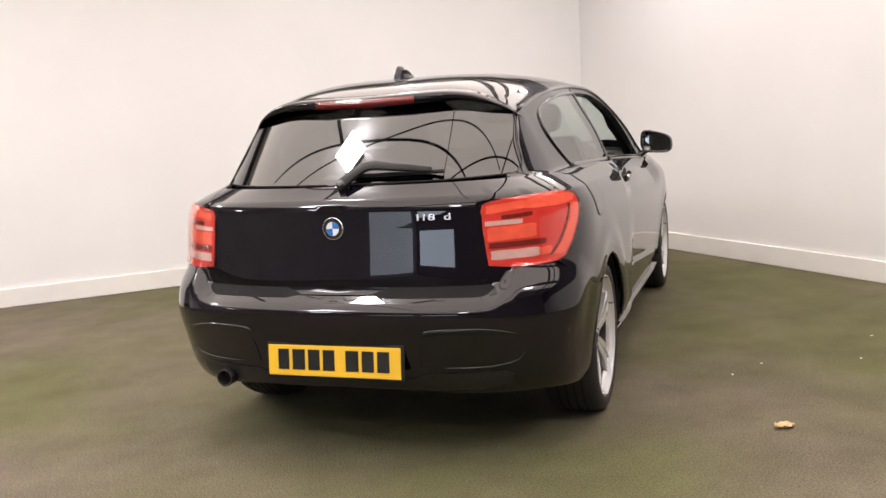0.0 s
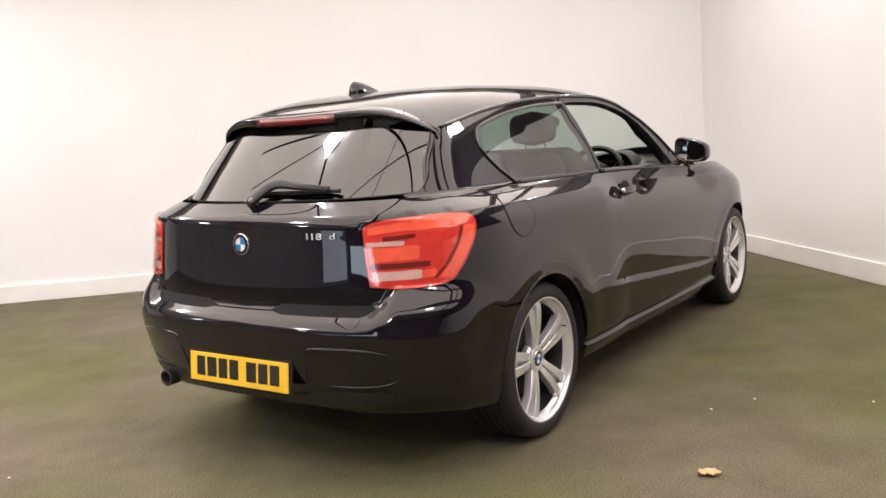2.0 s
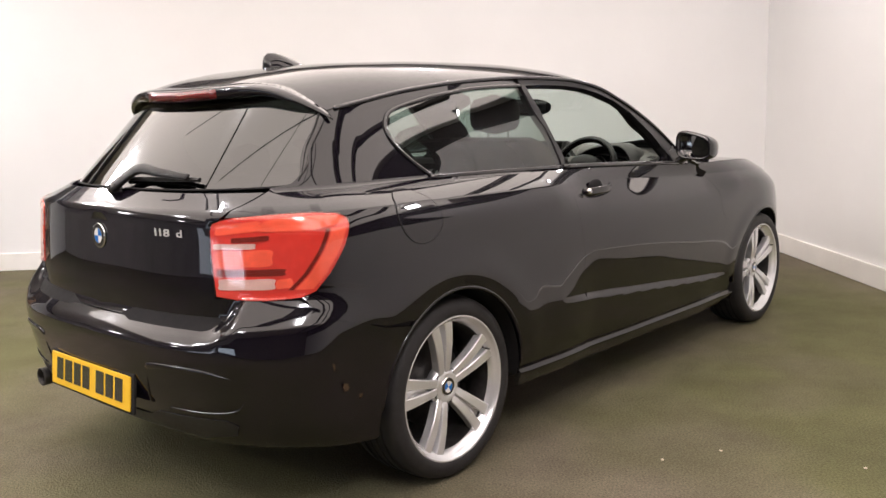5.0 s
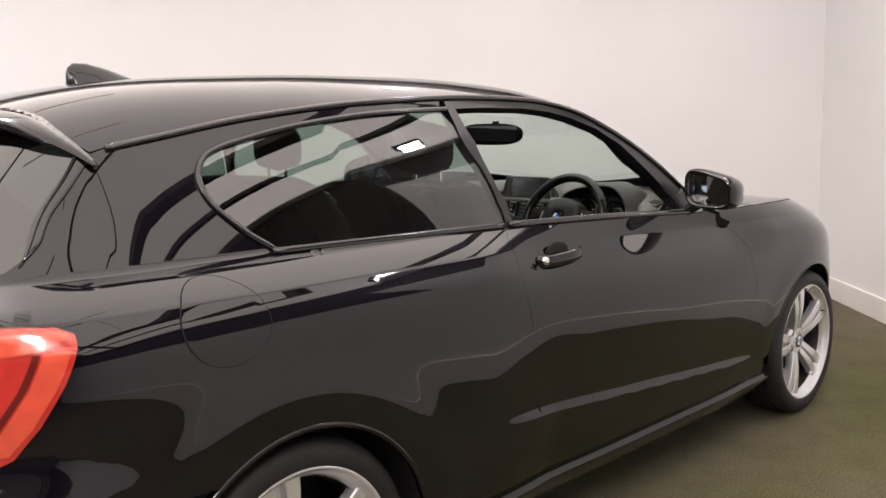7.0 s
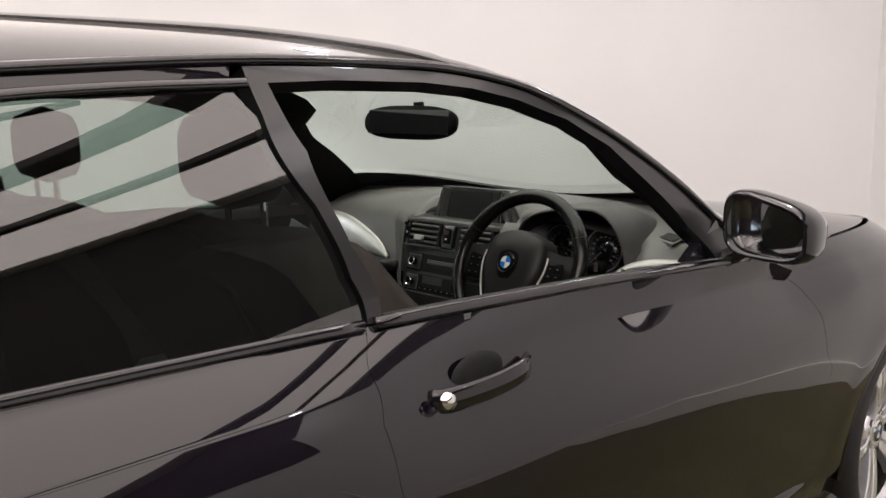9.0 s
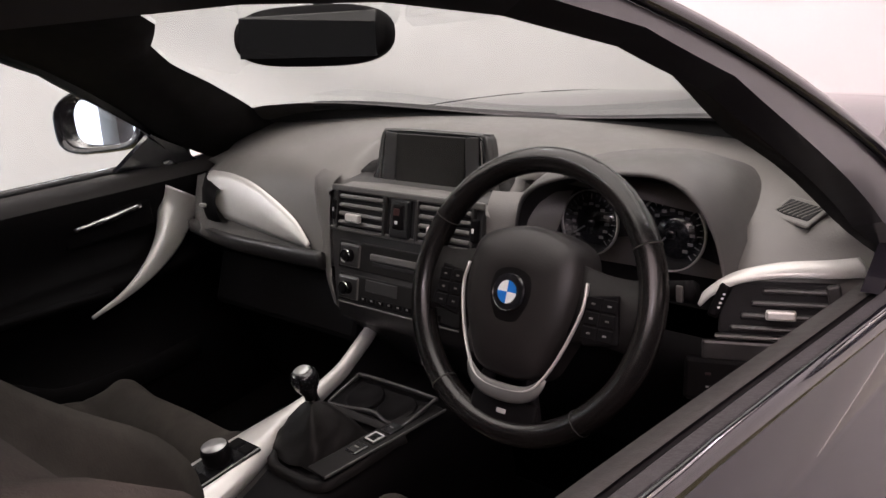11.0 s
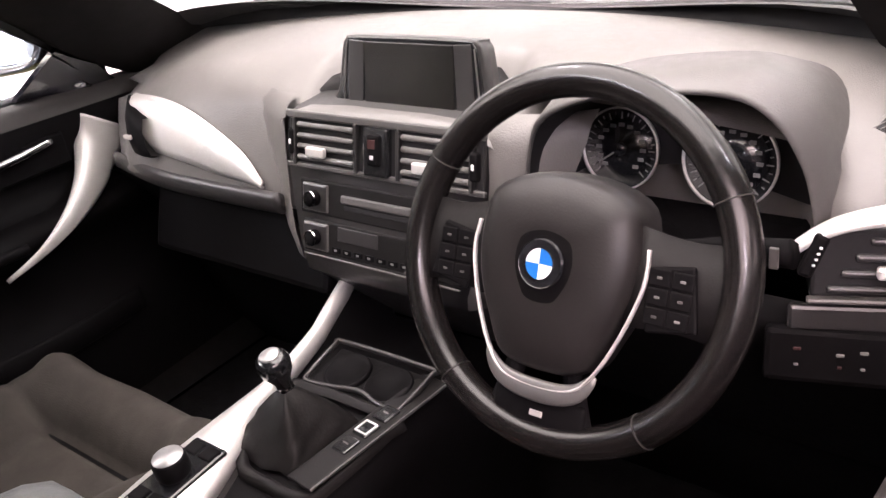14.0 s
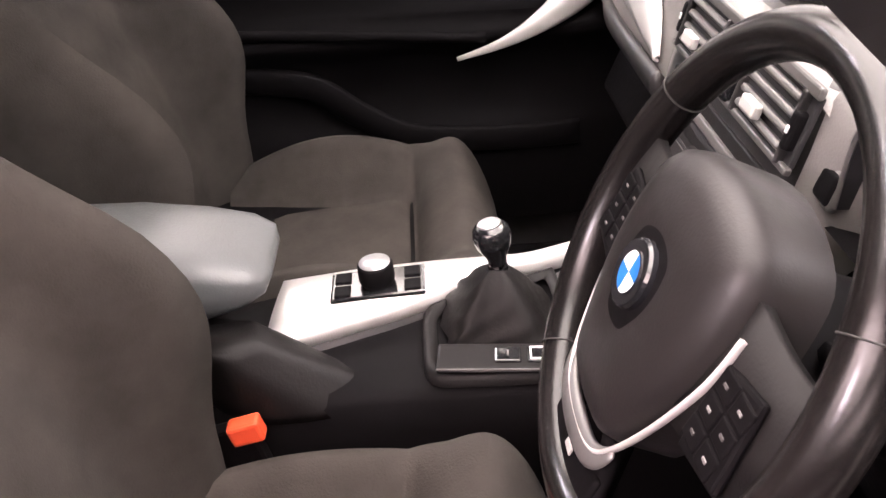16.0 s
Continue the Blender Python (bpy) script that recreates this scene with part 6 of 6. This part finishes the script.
items.append(("lower_plate", rbox((0.10, 0.045, 0.008), (0, -0.150, 0.006), 0.004), DARKP, "", True))
items.append(("wheel_mark", rbox((0.014, 0.006, 0.002), (0, -0.146, 0.0105), 0.001), SATIN))
tparts(WM, items, wheel_rim)
for a in (28, 152, 232, 308):
    c, s_ = math.cos(math.radians(a)), math.sin(math.radians(a))
    seam = [WM @ Vector(((R + 0.0168 * math.cos(b)) * c, (R + 0.0168 * math.cos(b)) * s_, 0.0188 * math.sin(b))) for b in np.linspace(0, 2 * math.pi, 20, endpoint=False)]
    part("rim_seam", sweep(seam, circle(0.0007, 6), True, up=tuple(WM.to_3x3() @ Vector((-s_, c, 0)))), SEATW, wheel_rim)
roundel(0.0235, axes(WM @ Vector((0, 0, 0.0366)), (1, 0, 0), WU, WN), wheel_rim, BLACKEN, True)

# centre console: body, silver panel, gaiter, keys
cons_rows = []
for y, w, z, dip in ((1.02, 0.10, 0.60, 0), (1.19, 0.112, 0.628, 0), (1.30, 0.118, 0.640, 0), (1.40, 0.124, 0.646, 0), (1.50, 0.128, 0.650, 0), (1.60, 0.13, 0.665, 0), (1.625, 0.13, 0.676, 0.02), (1.68, 0.132, 0.70, 0.06), (1.76, 0.132, 0.75, 0.12)):
    cons_rows.append([(-w - 0.02, y, 0.32), (-w - 0.006, y, z - 0.05), (-w, y, z - 0.012), (-w + 0.012, y, z), (-w + 0.045, y, z - dip), (0, y, z + 0.002 - dip), (w - 0.012, y, z - dip), (w, y, z - 0.012 - dip), (w + 0.006, y, z - 0.05 - dip), (w + 0.02, y, 0.32)])
console = part("centre_console", loft(cons_rows), DARKP, car, "black centre console with silver trim", True)


def console_z(y):
    return float(np.interp(y, [1.02, 1.19, 1.30, 1.40, 1.50, 1.60, 1.68, 1.76], [0.60, 0.628, 0.640, 0.646, 0.650, 0.665, 0.70, 0.75]))


sil_l = smooth_pts([(-0.093, 1.195), (-0.094, 1.35), (-0.092, 1.5), (-0.102, 1.60), (-0.112, 1.69)], 24)
sil_r = smooth_pts([(0.034, 1.185), (0.006, 1.305), (-0.022, 1.38), (-0.057, 1.45), (-0.074, 1.535), (-0.087, 1.61), (-0.097, 1.695)], 24)
rows = []
for (xa, ya), (xb, yb) in zip(sil_l, sil_r):
    h = 0.024
    rows.append([(xa, ya, console_z(ya) + h - 0.012), (xa + 0.004, ya, console_z(ya) + h)] + [(xa + (xb - xa) * k, ya + (yb - ya) * k, console_z(ya + (yb - ya) * k) + h + 0.003) for k in (0.3, 0.6)] + [(xb - 0.004, yb, console_z(yb) + h), (xb, yb, console_z(yb) + h - 0.016)])
part("console_trim", solid(loft(rows), 0.004), SATIN, console, "bright satin silver console panel", True)
part("console_side", loft([[(xb + 0.001, yb, console_z(yb) + 0.012), (xb + 0.012, yb, console_z(yb) - 0.004), (xb + 0.03, yb, console_z(yb) - 0.03)] for xb, yb in sil_r[:12]]), STACKM, console, "", True)
ID = Matrix.Translation((-0.050, 1.315, console_z(1.325) + 0.027)) @ pose(0, 0, 0, 4, 0, 0)
items = [("controller_base", rbox((0.060, 0.115, 0.008), (0, 0, 0.002), 0.004), GLOSSB), ("controller_knob", lathe([(0, 0.034), (0.019, 0.034), (0.0215, 0.031), (0.022, 0.012), (0.019, 0.006)], 32), DARKP, "round black control knob", True), ("knob_cap", lathe([(0, 0.0355), (0.0185, 0.035), (0.0195, 0.0325), (0.018, 0.0325), (0, 0.0335)], 32), BRUSHED, "silver knob cap", True)]
for yy in (-0.042, 0.042):
    for xx in (-0.014, 0.014):
        items.append(("controller_key", rbox((0.022, 0.020, 0.004), (xx, yy, 0.0065), 0.002), DARKP))
tparts(ID, items, console)
# gear gaiter surround, gaiter, lever
GS = 0.008
outl = [(-0.018, 1.375), (0.050, 1.365), (0.110, 1.372), (0.122, 1.42), (0.126, 1.50), (0.120, 1.532), (-0.050, 1.532), (-0.066, 1.515), (-0.050, 1.455)]
rows = []
for g, dz in ((1.0, 0.002), (0.985, GS + 0.006), (0.90, GS + 0.008), (0.82, GS)):
    cx, cy = 0.022, 1.46
    rows.append([(cx + (x - cx) * g, cy + (y - cy) * g, console_z(y) + dz) for x, y in smooth_pts(outl, 48, True)])
part("gaiter_surround", loft(rows, True), STACKD, console, "dark grey gear gaiter surround", True)
rows = []
for k, z in enumerate(np.linspace(0, 1, 10)):
    g = 0.80 * (1 - z) ** 0.8 + 0.12
    rows.append([(0.016 + (x - 0.016) * g * (1 + 0.07 * math.sin(5 * i + 2.2 * k) * (1 - z)), 1.455 - 0.004 * z + (y - 1.462) * g * (1 + 0.06 * math.cos(4 * i + 1.7 * k)), console_z(1.49) + 0.004 + 0.075 * z) for i, (x, y) in enumerate([(p[0], p[1]) for p in smooth_pts([(-0.05, 1.40), (0.06, 1.395), (0.072, 1.44), (0.078, 1.52), (-0.04, 1.525), (-0.05, 1.47)], 30, True)])])
part("gear_gaiter", loft(rows, True), GAITER, console, "wrinkled black leather gear gaiter", True)
KN = axes((0.012, 1.452, 0.742), (1, 0, 0), (0, 0.98, 0.18), (0, -0.18, 0.98))
items = [("gear_lever", lathe([(0.011, -0.05), (0.0105, -0.02), (0.014, 0.0), (0.023, 0.016), (0.0255, 0.028), (0.023, 0.038), (0.017, 0.043), (0, 0.0445)], 28), GLOSSB, "black gear knob", True), ("knob_plate", lathe([(0, 0.0462), (0.013, 0.0455), (0.016, 0.0435), (0.013, 0.0425)], 24), BRUSHED, "brushed silver shift plate", True), ("lever_collar", lathe([(0.0125, -0.022), (0.0135, -0.016), (0.0125, -0.01)], 20), CHROME, "", True)]
tparts(KN @ Matrix.Diagonal((0.86, 0.86, 0.94, 1)), items, console)
KB = Matrix.Translation((0.103, 1.485, console_z(1.49) + 0.018)) @ Matrix.Rotation(-0.09, 4, "Z")
items = [("key_strip", rbox((0.044, 0.235, 0.007), (0, 0.012, 0), 0.003), STACKD, "dark grey key strip"), ("strip_edge", rbox((0.002, 0.235, 0.004), (0.0225, 0.012, 0.002), 0.0008), SLATM, "thin pale edge")]
for k in range(3):
    items.append(("console_key", rbox((0.024, 0.028, 0.005), (0, -0.03 + 0.034 * k, 0.004), 0.002), GLOSSB))
    if k == 1:
        for fx, fy, fw, fh in ((0, -0.010, 0.020, 0.002), (0, 0.010, 0.020, 0.002), (-0.0095, 0, 0.002, 0.021), (0.0095, 0, 0.002, 0.021)):
            items.append(("key_frame", rbox((fw, fh, 0.002), (fx, 0.004 + fy, 0.0072), 0.0005), ICON))
    else:
        items.append(("key_mark", rbox((0.008, 0.002, 0.002), (0, -0.03 + 0.034 * k, 0.0072), 0.0005), DIAL))
tparts(KB, items, console)
# flat slab in carpet black, imitating the shade of a deep tray
part("console_tray_shade", rbox((0.165, 0.078, 0.006), (0.030, 1.572, 0.664), 0.003, Euler((math.radians(8), 0, 0)).to_matrix()), CARPET, console)
for cx in (-0.006, 0.068):
    part("cup_holder", lathe([(0.034, 0.0), (0.034, 0.006), (0.031, 0.008), (0.029, 0.004), (0.0, 0.003)], 32, Matrix.Translation((cx, 1.572, 0.666)) @ pose(0, 0, 0, 8, 0, 0)), DARKP, console, "black cup holder ring", True)
tray_lip = smooth_pts([(-0.048, 1.533, 0.666), (-0.01, 1.537, 0.667), (0.04, 1.546, 0.669), (0.075, 1.537, 0.668), (0.108, 1.535, 0.668), (0.114, 1.545, 0.670), (0.116, 1.605, 0.680), (0.105, 1.614, 0.682), (-0.045, 1.612, 0.682), (-0.056, 1.60, 0.680), (-0.056, 1.545, 0.668)], 36, True)
part("tray_lip", sweep(tray_lip, rect(0.006, 0.008, 0.3), True), STACKM, console, "", True)
# armrest and handbrake gaiter
rows = []
for y, zt, zb, g in ((1.203, 0.738, 0.731, 0.5), (1.197, 0.748, 0.720, 0.78), (1.172, 0.760, 0.706, 0.95), (1.12, 0.774, 0.690, 1.0), (1.05, 0.785, 0.680, 1.02), (0.86, 0.79, 0.69, 1.0), (0.84, 0.775, 0.70, 0.85)):
    ring = []
    for a in np.linspace(0, 2 * math.pi, 32, endpoint=False):
        c, s_ = math.cos(a), math.sin(a)
        ring.append((-0.026 + 0.082 * g * abs(c) ** 0.45 * (1 if c > 0 else -1), y, (zt + zb) / 2 + (zt - zb) / 2 * abs(s_) ** 0.6 * (1 if s_ > 0 else -1)))
    rows.append(ring)
part("armrest", loft(rows, True, True), PALEG, car, "smooth grey centre armrest", True)
part("armrest_post", rbox((0.14, 0.24, 0.16), (0, 0.95, 0.66), 0.02), DARKP, car)
rows = []
for k, u in enumerate(np.linspace(0, 1, 9)):
    rows.append([(0.074 + (0.046 - 0.014 * u) * math.cos(a) * (1 + 0.035 * math.sin(3 * a + 0.3 * k)), 1.225 - 0.075 * u + (0.100 - 0.055 * u) * math.sin(a) * (1 + 0.012 * math.cos(4 * a + 0.2 * k)), 0.612 + 0.088 * u + 0.002 * math.sin(5 * a + 0.4 * k)) for a in np.linspace(0, 2 * math.pi, 36, endpoint=False)])
part("handbrake_gaiter", loft(rows, True, True), GAITER, car, "wrinkled black leather handbrake gaiter", True)


# seats
def seat(cx, dy, dz, back=0.0, tilt=0.034, rise=0.062, head=0.0):
    """A front sports seat with side bolsters."""
    base = part("front_seat", rbox((0.44, 0.46, 0.16), (cx, 1.18 + dy, 0.45), 0.03), DARKP, car, "charcoal cloth front sports seat with raised bolsters")
    rows = []
    for y in np.linspace(1.02, 1.505, 48):
        u = (y - 1.02) / 0.485
        front = max(0.0, (u - 0.80) / 0.2)
        zc = 0.656 - tilt + dz + tilt * u - 0.105 * front**2.2
        row = []
        for v in np.linspace(-1, 1, 37):
            av = abs(v)
            swell = 0.45 + 0.6 * math.sin(math.pi * min(1.0, u / 0.74))
            bol = rise * swell * math.exp(-((av - 0.80) / 0.17) ** 2) * (1 - 0.35 * front) - 0.16 * max(0, av - 0.88) / 0.12
            pad = 0.052 * math.sin(math.pi * min(1, max(0, (u - 0.66) / 0.34))) ** 0.8 * math.exp(-(av / 0.82) ** 10)
            crease = -0.012 * math.exp(-((av - 0.52) / 0.06) ** 2) / (1 + math.exp((u - 0.6) / 0.03)) - 0.020 * math.exp(-((u - 0.66) / 0.03) ** 2) * math.exp(-(av / 0.72) ** 8) + pad
            row.append((cx + 0.262 * v, y + dy - 0.02 * front * av, zc + bol + crease))
        rows.append(row)
    rows.append([(x, y + 0.002, z - 0.11) for x, y, z in rows[-1]])
    part("seat_cushion", loft(rows), CLOTH, base, "charcoal cloth cushion", True)
    rows = []
    for z in np.linspace(0.48, 1.12, 28):
        u = max(0.0, (z - 0.62) / 0.5)
        yb = 1.085 + dy + back - 0.09 * u - 0.115 * u * u
        row = []
        wd = 0.262 - 0.035 * max(0, u - 0.55) / 0.45
        for v in np.linspace(-1, 1, 25):
            av = abs(v)
            bol = (0.060 + 0.072 * math.exp(-((u - 0.42) / 0.26) ** 2)) * math.exp(-((av - 0.84) / 0.17) ** 2) * (1 - 0.55 * max(0, u - 0.55) / 0.45) - 0.17 * max(0, av - 0.90) / 0.10
            crease = -0.018 * math.exp(-((av - 0.55) / 0.04) ** 2) - 0.009 * math.exp(-((u - 0.45) / 0.03) ** 2) * (av < 0.55)
            row.append((cx + wd * v, yb + bol + crease - 0.05 * max(0, (u - 0.9) / 0.1) ** 2, z))
        rows.append(row)
    part("backrest", loft(rows), CLOTH, base, "charcoal cloth backrest", True)
    shell = [[(x, y - 0.10 + 0.04 * (1 - abs(x - cx) / 0.26), z) for x, y, z in r] for r in rows]
    part("seat_shell", loft(shell), DARKP, base, "", True)
    part("seat_top", loft([rows[-1], [(x, y - 0.045, z + 0.014) for x, y, z in rows[-1]], shell[-1]]), CLOTH2, base, "", True)
    hr = []
    for z in np.linspace(0, 1, 9):
        k = (1 - (2 * z - 1) ** 4) ** 0.5 * 0.98 + 0.02
        hr.append([(cx + 0.125 * k * abs(math.cos(a)) ** 0.6 * (1 if math.cos(a) > 0 else -1), 0.885 + dy + back + head + 0.05 * k * math.sin(a), 1.145 + 0.17 * z) for a in np.linspace(0, 2 * math.pi, 24, endpoint=False)])
    part("headrest", loft(hr, True, True), CLOTH2, base, "charcoal headrest", True)
    for e in (-0.055, 0.055):
        part("headrest_post", lathe([(0.006, 0), (0.006, 0.10)], 10, Matrix.Translation((cx + e, 0.88 + dy + back + 0.6 * head, 1.08))), CHROME, base)
    return base


seat(-0.375, 0.015, -0.098, -0.09, rise=0.088)
seat(0.385, 0.005, -0.055, tilt=0.085, head=-0.075)
part("belt_buckle", rbox((0.018, 0.05, 0.065), (0.135, 1.165, 0.598), 0.005, Euler((0.25, 0, 0)).to_matrix()), DARKP, car, "black seat belt buckle")
part("buckle_button", rbox((0.021, 0.036, 0.026), (0.137, 1.176, 0.623), 0.004, Euler((0.25, 0, 0)).to_matrix()), BUCKLE, car, "orange-red buckle button")
# rear bench
bench = part("rear_seat", rbox((1.2, 0.48, 0.2), (0, 0.42, 0.52), 0.05), CLOTH2, car, "charcoal cloth rear bench seat", True)
rows = [[(x, 0.22 - 0.14 * u + 0.03 * math.cos(x * 9) * (1 - u), 0.60 + 0.40 * u) for x in np.linspace(-0.6, 0.6, 25)] for u in np.linspace(0, 1, 8)]
rows.append([(x, y - 0.10, z + 0.01) for x, y, z in rows[-1]])
rows.append([(x, -0.05, 0.60) for x, y, z in rows[0]])
part("bench_back", loft(rows), CLOTH2, bench, "", True)
for cx in (-0.33, 0.33):
    hr = []
    for z in np.linspace(0, 1, 7):
        k = (1 - (2 * z - 1) ** 4) ** 0.5 * 0.98 + 0.02
        hr.append([(cx + 0.12 * k * abs(math.cos(a)) ** 0.6 * (1 if math.cos(a) > 0 else -1), 0.06 + 0.04 * k * math.sin(a), 1.01 + 0.13 * z) for a in np.linspace(0, 2 * math.pi, 20, endpoint=False)])
    part("rear_headrest", loft(hr, True, True), CLOTH2, bench, "charcoal rear headrest", True)

# door linings
for sx in (1, -1):
    rows = []
    for y in np.linspace(0.84, 1.93, 24):
        xb = float(glass_x(y, belt_z(y)))
        zt = float(belt_z(y))
        k = min(1.0, (y - 0.80) / 0.1)
        prof = [(xb - 0.004, zt - 0.002), (xb - 0.02, zt + 0.002), (xb - 0.045, zt - 0.004), (xb - 0.058, zt - 0.03), (xb - 0.052, zt - 0.08), (xb - 0.04, zt - 0.13), (xb - 0.036, zt - 0.19), (xb - 0.05, 0.795), (xb - 0.075, 0.772), (xb - 0.078, 0.755), (xb - 0.055, 0.735), (xb - 0.035, 0.70), (xb - 0.03, 0.62), (xb - 0.045, 0.585), (xb - 0.06, 0.56), (xb - 0.058, 0.45), (xb - 0.04, 0.36)]
        rows.append([(sx * x, y, z) for x, z in prof])
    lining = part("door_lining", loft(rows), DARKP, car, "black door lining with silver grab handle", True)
    # top of the lining again in the lighter colour, as lit from above
    part("door_cap", loft([r[1:4] for r in [[(p[0] - sx * 0.003, p[1], p[2] + 0.002) for p in r] for r in rows]]), CAPM, lining, "upper door lining, coloured lighter as if lit", True)
    pts = [(0.735, 1.735, 0.905), (0.728, 1.71, 0.872), (0.700, 1.66, 0.822), (0.682, 1.60, 0.782), (0.676, 1.53, 0.748), (0.680, 1.45, 0.722)]
    gp = smooth_pts([(sx * x, y, z) for x, y, z in pts], 26)
    part("grab_handle", sweep(gp, rect(0.058, 0.022, 0.4), up=(-sx * 1.0, 0, 0.15), scale=[0.14 + 2.0 * (1 - i / 25) ** 1.5 for i in range(26)]), SATIN, lining, "curved satin silver grab handle", True)
    part("door_pull", sweep(smooth_pts([(sx * 0.712, 1.47, 0.898), (sx * 0.700, 1.54, 0.905), (sx * 0.708, 1.62, 0.912)], 12), rect(0.008, 0.014, 0.4)), CHROME, lining, "chrome inner door opener", True)
    part("door_pocket", sweep(smooth_pts([(sx * 0.70, 1.02, 0.70), (sx * 0.694, 1.11, 0.692), (sx * 0.688, 1.19, 0.678), (sx * 0.684, 1.27, 0.622), (sx * 0.684, 1.36, 0.576), (sx * 0.69, 1.52, 0.56), (sx * 0.70, 1.68, 0.56)], 30), rect(0.014, 0.052, 0.45), up=(0, 0.3, 1)), DARKP, lining, "black door pocket lip", True)
    part("armrest_edge", sweep(smooth_pts([(sx * 0.668, 0.92, 0.794), (sx * 0.664, 1.10, 0.788), (sx * 0.664, 1.32, 0.776), (sx * 0.672, 1.50, 0.762)], 20), rect(0.012, 0.020, 0.45)), DARKP, lining, "", True)
    part("pull_bowl", rbox((0.012, 0.20, 0.06), (sx * 0.722, 1.55, 0.89), 0.005), DARKP, lining)
    part("sill_seal", sweep([(sx * (float(glass_x(y, belt_z(y))) - 0.004), y, float(belt_z(y)) + 0.004) for y in np.linspace(0.84, 1.72, 20)], rect(0.018, 0.012)), RUBBER, lining)

# interior mirror
IM = axes((0.012, 1.555, 1.256), (1, 0.16, 0), (0, 0.16, 1), (0.16, -1, 0.16))
mrows = []
for g, z in ((0.85, -0.02), (1.0, -0.008), (1.0, 0.004), (0.95, 0.010)):
    mrows.append([(0.146 * g * abs(math.cos(a)) ** 0.6 * (1 if math.cos(a) > 0 else -1), 0.042 * g * abs(math.sin(a)) ** 0.8 * (1 if math.sin(a) > 0 else -1), z) for a in np.linspace(0, 2 * math.pi, 32, endpoint=False)])
im = part("inside_mirror", loft(mrows, True, True), DARKP, car, "black interior mirror", True)
im.matrix_local = IM
part("mirror_face", rbox((0.255, 0.060, 0.003), (0, 0, 0.0095), 0.001), GLOSSB, im)
part("mirror_stem", sweep(smooth_pts([(0, 0, -0.01), (0, 0.02, -0.035), (0, 0.055, -0.03)], 10), circle(0.014, 10), up=(1, 0, 0)), DARKP, im, "", True)
